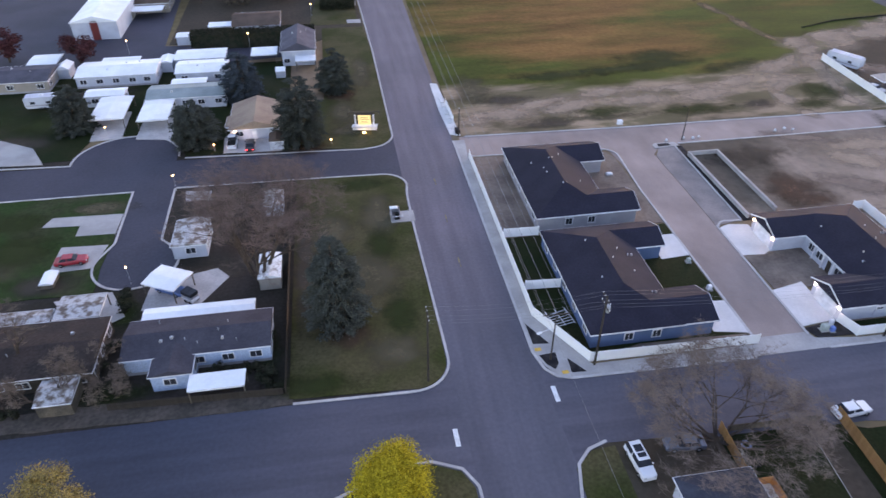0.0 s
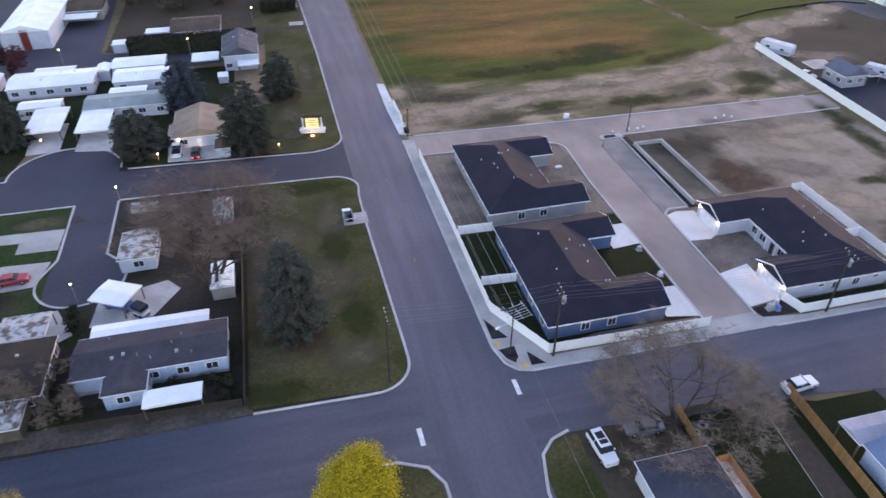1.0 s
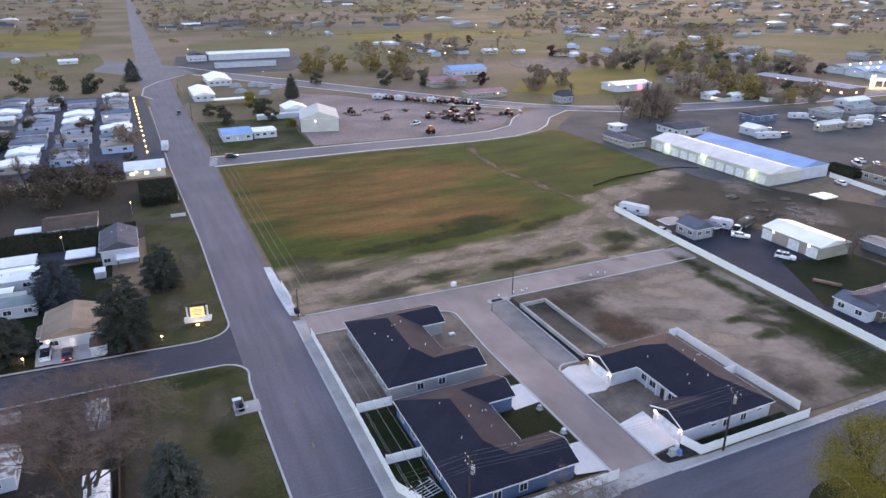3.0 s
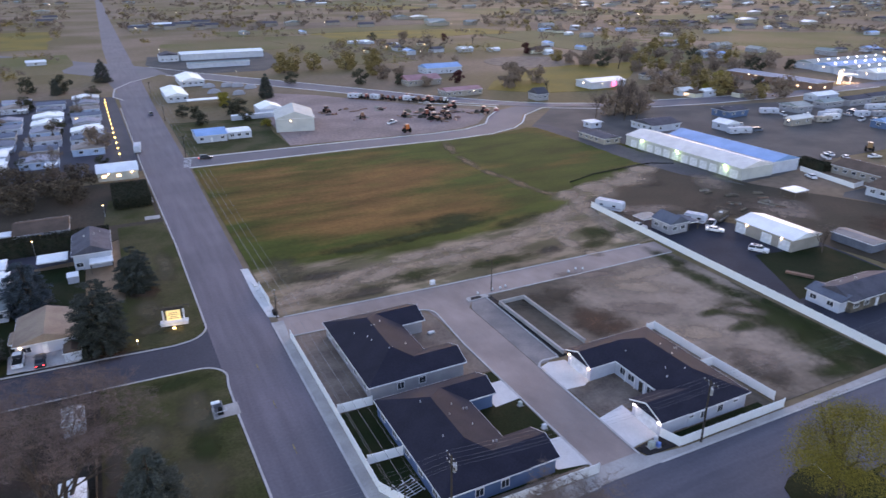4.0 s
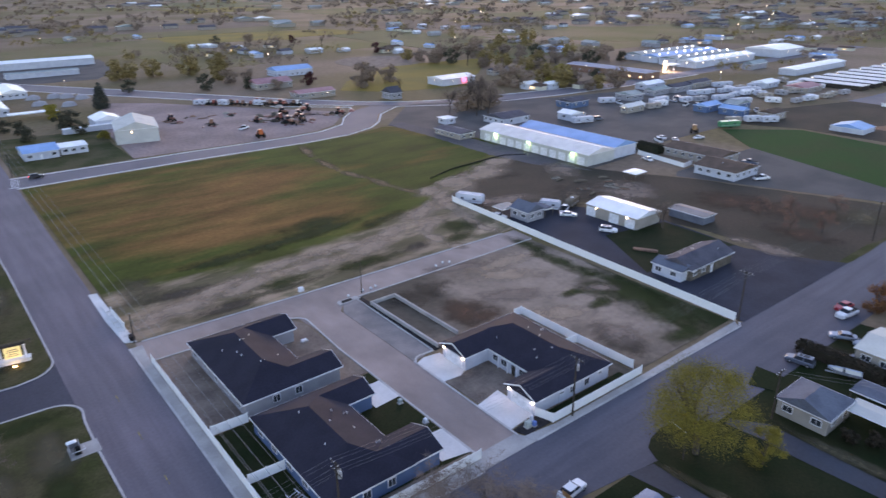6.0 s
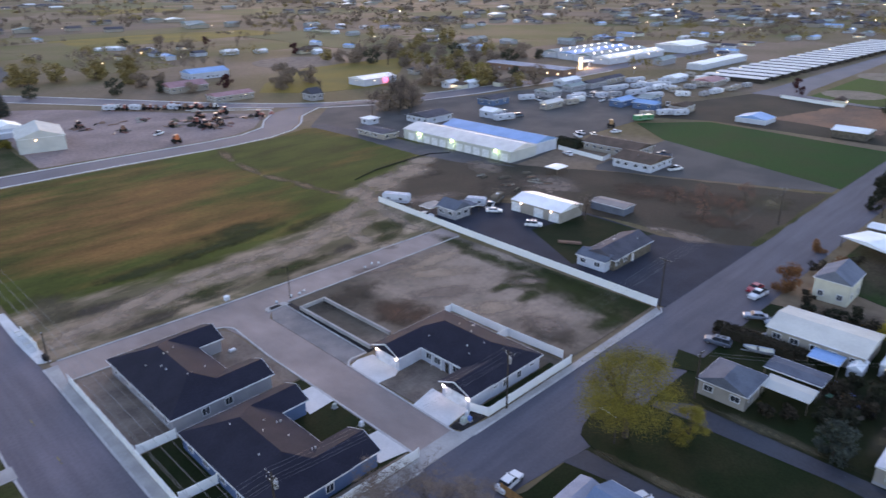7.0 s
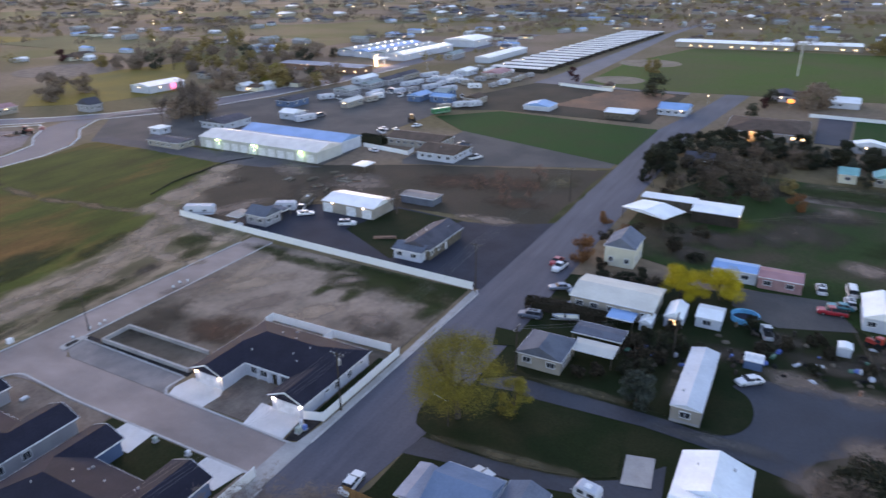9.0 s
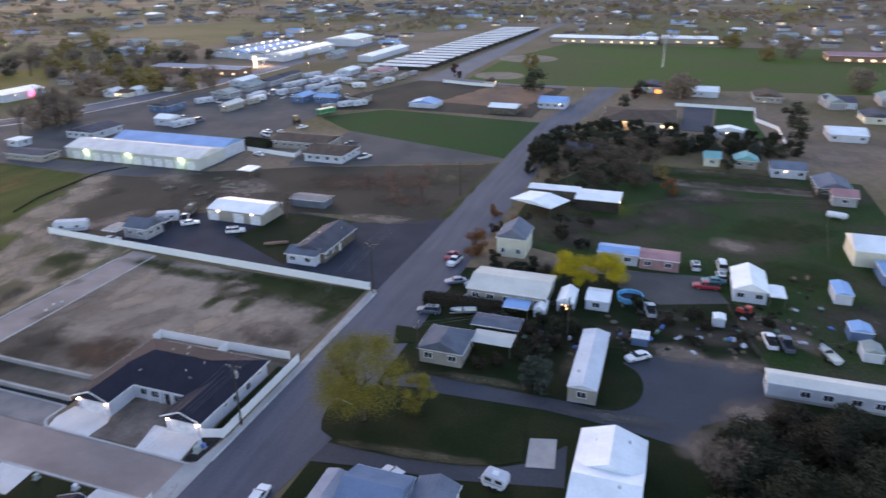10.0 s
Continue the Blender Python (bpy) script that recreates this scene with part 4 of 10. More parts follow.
# corner lawn, park and yards in the west
for x, y, rx, ry, rz, m in [(1.5, 83, 7, 9, 20, DEADS), (4.5, 66, 5, 4, 10, DEADS), (-3.5, 95, 5, 8, 0, DEADS), (5.5, 100, 4, 8, 0, DEADS), (-5.5, 61.5, 7, 2.2, 0, GREENS), (6.0, 74, 3.0, 6, 0, GREENS), (-1.6, 70.4, 4.4, 3.6, 0, RED_S),
                            (-7.6, 88, 2.0, 18, 0, BROWNS), (3, 110.4, 8, 2.6, 0, GREENS), (5, 91, 3, 4, 0, GREENS), (1, 143, 4, 10, 0, DEADS), (6.5, 165, 3, 12, 0, DEADS), (-6.4, 125.8, 5, 3.0, 0, RED_S), (0.4, 152, 5, 3.4, 0, RED_S), (2, 133, 5, 3, 0, DEADS)]:
    spot(x, y, rx, ry, rz, m, 0.13, "worn brown and green patches in a lawn", "lawn")
for x, y, rx, ry, rz, m in [(-62, 92, 14, 6, 10, DEADS), (-54, 98, 8, 5, 0, GREENS), (-47, 88, 6, 3, 0, BROWNS), (-60, 106, 12, 4, 0, GREENS), (-44, 109.6, 8, 2.4, 0, DEADS), (-62, 88, 9, 3, 0, BROWNS)]:
    spot(x, y, rx, ry, rz, m, 0.12, "worn brown and green patches in a yard", "lawn")
for x, y, rx, ry, rz, m in [(-22, 104, 8, 6, 0, BROWNS), (-16, 96, 5, 8, 0, RED_S), (-32, 64, 8, 2.2, 0, GREENS), (-33.4, 80, 3, 5, 20, GREENS), (-12.4, 68, 2, 6, 0, GREENS), (-22, 88, 8, 3, 0, BROWNS), (-60, 70, 10, 5, 0, GREENS), (-56, 66, 14, 4, 0, BROWNS), (-20, 110, 7, 2.5, 0, DEADS)]:
    spot(x, y, rx, ry, rz, m, 0.10, "bare soil and moss between mobile homes")
for x, y, rx, ry, rz, m in [(-66, 137, 9, 4, 0, BROWNS), (-62, 146, 10, 5, 0, GREENS), (-30, 142, 3.4, 6, 0, BROWNS), (-75, 150, 9, 6, 0, GREENS), (-30, 130, 4, 2.4, 0, RED_S), (-82, 132, 8, 3, 0, TANS), (-60, 162, 14, 3, 0, BROWNS)]:
    spot(x, y, rx, ry, rz, m, 0.10, "worn ground between mobile homes", "lawn")
# the empty lot and the sand beyond it
for x, y, rx, ry, rz, m in [(78, 108, 8, 4, 0, BROWNS), (118.5, 82, 3.2, 18, -2, GREENS), (97, 68, 5, 7, 0, BROWNS), (106, 110, 12, 4, 0, SAND)]:
    spot(x, y, rx, ry, rz, m, 0.08, "mottled tan and mossy soil of an empty lot")
for x, y, rx, ry, rz, m in [(160, 166, 6, 5, 0, BROWNS), (125, 156, 7, 4, 40, SAND), (112, 152, 9, 5, 10, SAND), (140, 168, 16, 8, 25, SAND), (158, 174, 14, 8, 28, SAND), (170, 181, 9, 6, 20, SAND)]:
    spot(x, y, rx, ry, rz, m, 0.127, "pale trampled sand")
for x, y, rx, ry, rz, m in [(38, 143, 8, 3.4, 0, BROWNS), (108, 143, 10, 4, 20, SAND), (32, 150, 5, 10, 0, DEADS), (54, 131, 18, 2, 0, DEADS), (84, 164, 14, 6, 12, GREENS)]:
    spot(x, y, rx, ry, rz, m, 0.122, "sandy and grassy patches of a meadow", "meadow")
# trodden tracks over the sand and the meadow
TRACK = spotmat("trodden_track", (0.21, 0.138, 0.085), (0.165, 0.112, 0.066))
for way, w, m in [([(25, 131), (36.6, 137), (55.4, 142.6), (71.5, 144.2), (89.5, 143.4), (105.6, 147), (123.3, 159.5), (133, 166)], 2.0, SAND), ([(126.3, 158), (121.8, 145.3), (118.5, 133.8), (119.5, 125.9)], 1.7, SAND),
                  ([(110.4, 143.6), (103.2, 137.6), (103.5, 128.1), (105.5, 123)], 1.6, SAND), ([(125.4, 253), (120, 230), (117.6, 207.8), (120.2, 193.3), (121.7, 177.4), (124.8, 167)], 1.5, TRACK),
                  ([(28, 135), (44, 136), (60, 139), (78, 138), (94, 139)], 2.4, SAND)]:
    for (ax, ay), (bx, by) in zip(way, way[1:]):
        band(ax, ay, bx, by, w, m, 0.124, "pale trodden track over sand and grass")
for x, y, rx, ry, rz, m in [(128, 168, 9, 5, 30, SAND), (141, 171, 13, 6, 20, SAND), (155, 172, 13, 6, 10, SAND), (148, 165, 12, 5, 10, SAND), (134, 163, 8, 4, 20, SAND), (128, 163, 7, 5, 20, SAND),
                            (58.1, 133.6, 8, 2.6, 0, GREENS), (79, 131.6, 11, 3.0, 0, GREENS), (44, 129.4, 8, 2.2, 0, BROWNS), (109, 129.8, 8, 3.4, 10, GREENS), (96, 132, 6, 3, 0, BROWNS), (83, 158, 14, 3.4, 8, GREENS), (102, 155, 12, 3.2, 14, GREENS), (55, 155, 16, 3.6, 0, GREENS), (71.6, 157, 12, 3, 4, GREENS), (114, 137, 6, 5, 0, GREENS), (152, 168, 5, 2, 0, BROWNS)]:
    spot(x, y, rx, ry, rz, m, 0.126, "sandy, mossy and bare patches at a meadow's edge", "meadow")
for x, y, rx, ry, rz, m in [(119, 115, 3, 8, 0, GREENS), (117, 100, 3.4, 12, 0, GREENS), (112.5, 86, 5, 7, 0, GREENS), (115.5, 78, 5, 9, 0, GREENS), (114, 68, 6, 7, 0, GREENS), (109, 62, 7, 3.4, 0, GREENS), (107, 81, 5, 2.2, 0, GREENS), (106, 88, 4, 1.8, 0, GREENS), (82, 110, 8, 4, 0, BROWNS), (82, 97, 7, 6, 0, RED_S), (84, 92, 7, 3, 0, RED_S),
                            (96, 115, 10, 2.4, -20, TANS), (101, 105, 12, 4, -35, SAND), (108, 95, 10, 3.6, -40, SAND), (113, 86, 5, 2.4, -40, TANS), (96, 95, 10, 4, -30, TANS), (97, 83, 9, 4, -40, SAND), (100, 71, 5, 6, 10, TANS)]:
    spot(x, y, rx, ry, rz, m, 0.085, "mottled tan and mossy soil of an empty lot")
silt = thing("silt_fence", 136.4, 178.7, 0, 0, "low black fabric silt fence on stakes", "fence")
SILT = [(0, 0), (13.3, 4.6), (24.6, 5.8), (35, 7.1), (41.8, 6.9), (49, 2.6)]
for (ax, ay), (bx, by) in zip(SILT, SILT[1:]):
    part("fabric", Shape().strip([(ax, ay), (bx, by)], 0.05, 0, 0.5), M_MULCH, silt)
    part("stake", Shape().box(ax - 0.03, ax + 0.03, ay - 0.06, ay, 0, 0.9), M_OLDWOOD, silt)
# yards, pens and pasture in the east
for a in [(122.8, -2, 124, -24, 2.6, BROWNS), (116.2, -1, 113.8, -12, 2.4, TANS), (113.8, -12, 115.4, -21, 2.2, TANS), (136, -18, 123.5, -31, 2.0, TANS), (118, 10, 121, 0, 2.2, BROWNS), (128, -12, 131, -30, 2.2, BROWNS), (128, 2, 130, -8, 2.0, BROWNS), (114, 14, 112, 26, 2.4, BROWNS), (91.8, 12, 92.2, -6, 1.2, GREY_S),
          (95.4, 13, 95.2, 36, 0.9, DEADS), (92, -8, 86, -12, 3.0, TANS), (104, -22, 94, -12, 2.6, TANS), (73.2, 40, 75.2, 18, 0.8, DEADS), (112, 12, 100, 12.4, 1.0, DEADS), (124, 44, 124, 30, 2.0, BROWNS), (138, 38, 146, 22, 3, BROWNS)]:
    band(*a, 0.131 if a[5] is DEADS else 0.095, "trodden brown dirt strip in a yard")
for a in [(226, -1, 225, -45, 3.0, BROWNS), (199, 4, 186, -14, 6, BROWNS), (215, -8.4, 213, -17, 4.5, TANS), (176, -14, 169, -24, 3.4, TANS), (190, 6, 180, -2, 4.5, BROWNS), (172, 12, 186, 12, 4, BROWNS), (206, 2, 210, -20, 4, BROWNS), (262, -52, 284, -66, 9, TANS), (232, 2, 232, -34, 4, GREENS), (196, -28, 180, -34, 8, GREENS),
          (176, 30, 178, 8, 5, BROWNS), (208, 30, 200, 16, 6, BROWNS), (166, 28, 164, 12, 4, BROWNS), (230, 20, 228, 4, 6, BROWNS), (240, 0, 242, -30, 3, DEADS), (156, -22, 160, -40, 5, GREENS), (138, -34, 140, -56, 6, BROWNS), (120, -44, 126, -58, 4, BROWNS)]:
    band(*a, 0.098, "bare dirt in a dark pasture")
for a in [(150, 130, 175, 142, 6, BROWNS), (170, 120, 186, 134, 6, TANS), (186, 96, 200, 104, 8, RED_S), (190, 78, 206, 86, 8, RED_S), (176, 72, 186, 74, 6, RED_S), (200, 66, 216, 70, 5, DEADS), (164, 86, 164, 64, 2.4, TANS), (150, 142, 128, 150, 3, TANS), (176, 150, 184, 166, 4, TANS)]:
    band(*a, 0.12, "reddish and tan patches of a winter field")

for k in range(6):
    st = tagged(part("road_marking", Shape().box(-0.25, 0.25, -1.4, 1.4, 0.051, 0.064), M_PAINT), "white crossing stripe painted on asphalt", "road marking", kind="structure")
    st.matrix_basis = pose(23.6 + 0.3 * k, 260 + k * 2.0, 0, 0, 0, 88)

patch("lane_storage", [(187.2, 150), (187.2, 213), (184, 262), (176, 262), (176.6, 232), (174.4, 190), (178, 168)], 0.135, mat("purplish_gravel", (0.125, 0.112, 0.115), (0.095, 0.088, 0.092), 0.08, 2.0, bump=0.3), "purplish-grey gravel lane before a storage building", "pavement", rough=(2, 0.4))
# ---- fences, houses, vehicles and plants: one function for each kind ----
for y in (84.1, 96.7, 109.4):
    dash = tagged(part("road_marking", Shape().box(-0.09, 0.09, -1.2, 1.2, 0.054, 0.066), mat("worn_yellow_paint", (0.30, 0.22, 0.085), (0.13, 0.11, 0.09), 0.8, 6.0, rough=0.8)), "worn yellow centre dash on asphalt", "road marking", kind="structure")
    dash.location = (16.8, y, 0)


def vinyl_fence(line, height=1.8, label="white vinyl privacy fence with square posts", bay=2.4):
    th = thing("fence", line[0][0], line[0][1], 0, 0, label, "fence")
    ox, oy = line[0]
    cache = {}
    pmesh = None
    for (ax, ay), (bx, by) in zip(line, line[1:]):
        L = math.dist((ax, ay), (bx, by))
        n = max(1, round(L / bay))
        rz = math.degrees(math.atan2(by - ay, bx - ax))
        w = L / n
        for i in range(n + (1 if (bx, by) == line[-1] else 0)):
            u = i / n
            x, y = ax + (bx - ax) * u - ox, ay + (by - ay) * u - oy
            if pmesh is None:
                s = Shape().box(-0.07, 0.07, -0.07, 0.07, -0.1, height + 0.07).taper(-0.09, 0.09, -0.09, 0.09, height + 0.07, height + 0.15, 0.07, 0.07)
                ob = part("post", s, M_VINYL, th)
                pmesh = ob.data
            else:
                ob = new("post", pmesh)
                ob.parent = th
            ob.matrix_basis = pose(x, y, 0, 0, 0, rz)
            if i == n:
                continue
            key = round(w, 3)
            if key not in cache:
                t, r = 0.022, 0.04
                s = Shape().extrude_x([(-r, 0.05), (r, 0.05), (r, 0.18), (t, 0.18), (t, height - 0.12), (r, height - 0.12), (r, height), (-r, height), (-r, height - 0.12), (-t, height - 0.12), (-t, 0.18), (-r, 0.18)], 0.05, w - 0.05)
                me = part("panel", s, M_VINYL, th)
                cache[key], ob = me.data, me
            else:
                ob = new("panel", cache[key])
                ob.parent = th
            ob.matrix_basis = pose(x, y, 0, 0, 0, rz)
    return th


def board_fence(line, height=1.8, material=None, label="cedar board fence, orange-brown", board=0.3):
    material = material or M_WOODF
    ox, oy = line[0]
    th = thing("fence", ox, oy, 0, 0, label, "fence")
    bm_, rnd = None, random.Random(int(ox * 7 + oy))
    for (ax, ay), (bx, by) in zip(line, line[1:]):
        L = math.dist((ax, ay), (bx, by))
        rz = math.degrees(math.atan2(by - ay, bx - ax))
        part("rail", Shape().box(0, L, 0.02, 0.07, height * 0.75, height * 0.75 + 0.1).box(0, L, 0.02, 0.07, 0.3, 0.4), material, th).matrix_basis = pose(ax - ox, ay - oy, 0, 0, 0, rz)
        n = max(1, int(L / board))
        for i in range(n):
            if bm_ is None:
                ob = part("board", Shape().box(0.01, board - 0.012, -0.015, 0.015, 0.03, height - 0.05).taper(0.01, board - 0.012, -0.015, 0.015, height - 0.05, height, 0.05, 0), material, th)
                bm_ = ob.data
            else:
                ob = new("board", bm_)
                ob.parent = th
            u = i / n
            ob.matrix_basis = pose(ax + (bx - ax) * u - ox, ay + (by - ay) * u - oy, rnd.uniform(-0.03, 0.02), 0, 0, rz)
    return th


def roof_shape(x0, x1, y0, y1, ze, zr, axis="x", hip0=0.0, hip1=0.0, lip=0.16):
    """A pitched roof over the eaves' outline; hip0 and hip1 draw the ridge's ends in."""
    s = Shape()
    if axis == "x":
        ym = (y0 + y1) / 2
        r = [(x0 + hip0, ym, zr), (x1 - hip1, ym, zr)]
    else:
        xm = (x0 + x1) / 2
        r = [(xm, y0 + hip0, zr), (xm, y1 - hip1, zr)]
    e = [(x0, y0), (x1, y0), (x1, y1), (x0, y1)]
    vs = [(x, y, ze - lip) for x, y in e] + [(x, y, ze) for x, y in e] + r
    fs = [(3, 2, 1, 0), (0, 1, 5, 4), (1, 2, 6, 5), (2, 3, 7, 6), (3, 0, 4, 7)]
    fs += [(4, 5, 9, 8), (6, 7, 8, 9), (5, 6, 9), (7, 4, 8)] if axis == "x" else [(5, 6, 9, 8), (7, 4, 8, 9), (4, 5, 8), (6, 7, 9)]
    return s.add(vs, fs)


WINDOW_SIZES = {}


def window_part(parent, x, y, z, rz, w, h, lit=False, name="window"):
    """A framed pane set on a wall; it looks along its own -y."""
    key = (w, h)
    if key not in WINDOW_SIZES:
        f = Shape()
        o, q = (w / 2 + 0.08, h / 2 + 0.08), (w / 2 - 0.03, h / 2 - 0.03)
        vs = [(sx * r[0], yy, sz * r[1]) for yy in (-0.07, 0.02) for r in (o, q) for sx, sz in ((-1, -1), (1, -1), (1, 1), (-1, 1))]
        fs = []
        for i in range(4):
            j = (i + 1) % 4
            fs += [(i, j, 4 + j, 4 + i), (8 + j, 8 + i, 12 + i, 12 + j), (j, i, 8 + i, 8 + j), (4 + i, 4 + j, 12 + j, 12 + i)]
        f.add(vs, fs)
        if w > h * 0.8:
            f.box(-0.035, 0.035, -0.06, 0.015, -h / 2, h / 2)
        p = Shape().box(-w / 2, w / 2, -0.035, 0.01, -h / 2, h / 2)
        fr = part(name, f, M_GUTTER, parent)
        pn = part("pane", p, M_GLASS, fr)
        WINDOW_SIZES[key] = (fr.data, pn.data)
    else:
        fr = new(name, WINDOW_SIZES[key][0])
        fr.parent = parent
        pn = new("pane", WINDOW_SIZES[key][1])
        pn.parent = fr
    if lit:
        pn.data = pn.data.copy()
        pn.data.materials.clear()
        pn.data.materials.append(M_LITWIN)
    fr.matrix_basis = pose(x, y, z, 0, 0, rz)
    return fr


def garage_door(parent, x, y, rz, w=4.8, h=2.2):
    s = Shape()
    for k in range(4):
        s.box(-w / 2, w / 2, -0.05, 0.01, 0.02 + k * h / 4, (k + 1) * h / 4)
        for j in range(8):
            u = -w / 2 + (j + 0.5) * w / 8
            s.box(u - w / 16 + 0.06, u + w / 16 - 0.06, -0.065, -0.05, k * h / 4 + 0.1, (k + 1) * h / 4 - 0.1)
    ob = part("garage_door", s, M_GUTTER, parent)
    ob.matrix_basis = pose(x, y, 0, 0, 0, rz)
    return ob


def plain_door(parent, x, y, rz, material=None):
    s = Shape().box(-0.45, 0.45, -0.05, 0.01, 0, 2.05).box(-0.3, 0.3, -0.065, -0.05, 1.15, 1.85).box(-0.3, 0.3, -0.065, -0.05, 0.2, 0.95)
    d = part("door", s, material or M_GUTTER, parent)
    part("handle", Shape().ball((0.36, -0.09, 1.0), 0.04, 6, 4), M_STEEL, d)
    d.matrix_basis = pose(x, y, 0, 0, 0, rz)
    return d


def wall_lamp(parent, x, y, z, rz, material=None):
    s = Shape().taper(-0.14, 0.14, -0.26, -0.02, -0.18, 0.12, 0.03, 0.03)
    ob = part("wall_lamp", s, material or M_LAMP, parent, "lit wall lamp")
    part("bracket", Shape().box(-0.05, 0.05, -0.06, 0.02, 0.1, 0.2), M_STEEL, ob)
    ob.matrix_basis = pose(x, y, z, 0, 0, rz)
    return ob


SIDES = {"S": (0, -1, 0), "N": (0, 1, 180), "E": (1, 0, 90), "W": (-1, 0, -90)}


def building(name, label, x0, x1, y0, y1, eave, ridge, axis, wallm, roofm, category="house", over=0.4, hip=(0, 0), rz=0.0, group="", windows=True, door=None, lamp=None,
             wsize=(1.5, 1.05), lit=0, sides=None, skirt=False, chimney=False, vents=0, open_sides=False, step=3.2):
    """A house, shed or mobile home; the numbers are the outline of its eaves."""
    cx, cy = (x0 + x1) / 2, (y0 + y1) / 2
    th = thing(name, cx, cy, 0, rz, label, category, group)
    hx, hy = (x1 - x0) / 2, (y1 - y0) / 2
    wx, wy = hx - over, hy - over
    k = (ridge - eave) / (hy if axis == "x" else hx)
    zt = eave + k * over - 0.06
    if open_sides:
        for px in (-wx, wx):
            for py in (-wy, wy):
                part("post", Shape().box(px - 0.07, px + 0.07, py - 0.07, py + 0.07, 0, eave - 0.1), M_OLDWOOD, th)
        beam = Shape().box(-wx, wx, -wy - 0.05, -wy + 0.05, eave - 0.34, eave - 0.16).box(-wx, wx, wy - 0.05, wy + 0.05, eave - 0.34, eave - 0.16)
        part("beam", beam, M_GUTTER, th)
    else:
        s = Shape()
        if axis == "x":
            zr = zt + k * wy
            top = [(-wx + min(hip[0], 2 * wx) * 0.97, 0, zr), (wx - min(hip[1], 2 * wx) * 0.97, 0, zr)]
        else:
            zr = zt + k * wx
            top = [(0, -wy + hip[0] * 0.97, zr), (0, wy - hip[1] * 0.97, zr)]
        e = [(-wx, -wy), (wx, -wy), (wx, wy), (-wx, wy)]
        vs = [(x, y, -0.1) for x, y in e] + [(x, y, zt) for x, y in e] + top
        fs = [(3, 2, 1, 0), (0, 1, 5, 4), (1, 2, 6, 5), (2, 3, 7, 6), (3, 0, 4, 7)]
        fs += [(4, 5, 9, 8), (6, 7, 8, 9), (5, 6, 9), (7, 4, 8)] if axis == "x" else [(5, 6, 9, 8), (7, 4, 8, 9), (4, 5, 8), (6, 7, 9)]
        part("wall", s.add(vs, fs), wallm, th)
        if skirt:
            part("skirting", Shape().box(-wx - 0.03, wx + 0.03, -wy - 0.03, wy + 0.03, -0.05, 0.55), M_SIDE_G, th)
    roof = part("roof", roof_shape(-hx, hx, -hy, hy, eave + 0.02, ridge + 0.02, axis, hip[0], hip[1]), roofm, th)
    fz = eave - 0.14
    part("fascia", Shape().strip([(-hx, -hy), (hx, -hy), (hx, hy), (-hx, hy)], 0.05, fz, fz + 0.17, True), M_GUTTER, roof)
    rnd = random.Random(int(abs(cx) * 13 + abs(cy) * 7))
    for i in range(vents):
        u, v = rnd.uniform(-0.6, 0.6), rnd.uniform(0.15, 0.7) * rnd.choice((-1, 1))
        px, py = (u * wx, v * wy) if axis == "x" else (v * wx, u * wy)
        z = ridge - k * (abs(py) if axis == "x" else abs(px))
        if i % 3:
            part("vent_pipe", Shape().tube((px, py, z - 0.1), (px, py, z + 0.45), 0.07, 0.07, 6), M_STEEL, roof)
        else:
            part("roof_vent", Shape().taper(px - 0.22, px + 0.22, py - 0.22, py + 0.22, z - 0.15, z + 0.28, 0.06, 0.06), M_STEEL, roof)
    if chimney:
        part("chimney", Shape().box(wx * 0.4 - 0.35, wx * 0.4 + 0.35, -0.35, 0.35, eave, ridge + 0.9).box(wx * 0.4 - 0.42, wx * 0.4 + 0.42, -0.42, 0.42, ridge + 0.9, ridge + 1.0), M_BRICK, roof)
    if windows and not open_sides:
        sides = sides or (("S" if cy > 0 else "N"), ("W" if cx > 0 else "E"))
        nlit = lit
        for sd in sides:
            dx, dy, r = SIDES[sd]
            half = wx if dy else wy
            n = max(1, int(2 * half / step))
            for i in range(n):
                u = -half + (i + 0.5) * 2 * half / n + rnd.uniform(-0.3, 0.3)
                px, py = (u, dy * (wy + 0.01)) if dy else (dx * (wx + 0.01), u)
                if door == sd and i == n // 2:
                    plain_door(th, px, py, r)
                    continue
                if rnd.random() < 0.18 and n > 2:
                    continue
                window_part(th, px, py, eave * 0.57 if eave < 4 else eave * 0.35, r, *wsize, lit=nlit > 0)
                nlit -= 1
    if lamp:
        for sd, u, z in lamp:
            dx, dy, r = SIDES[sd]
            wall_lamp(th, u if dy else dx * (wx + 0.02), dy * (wy + 0.02) if dy else u, z, r)
    return th


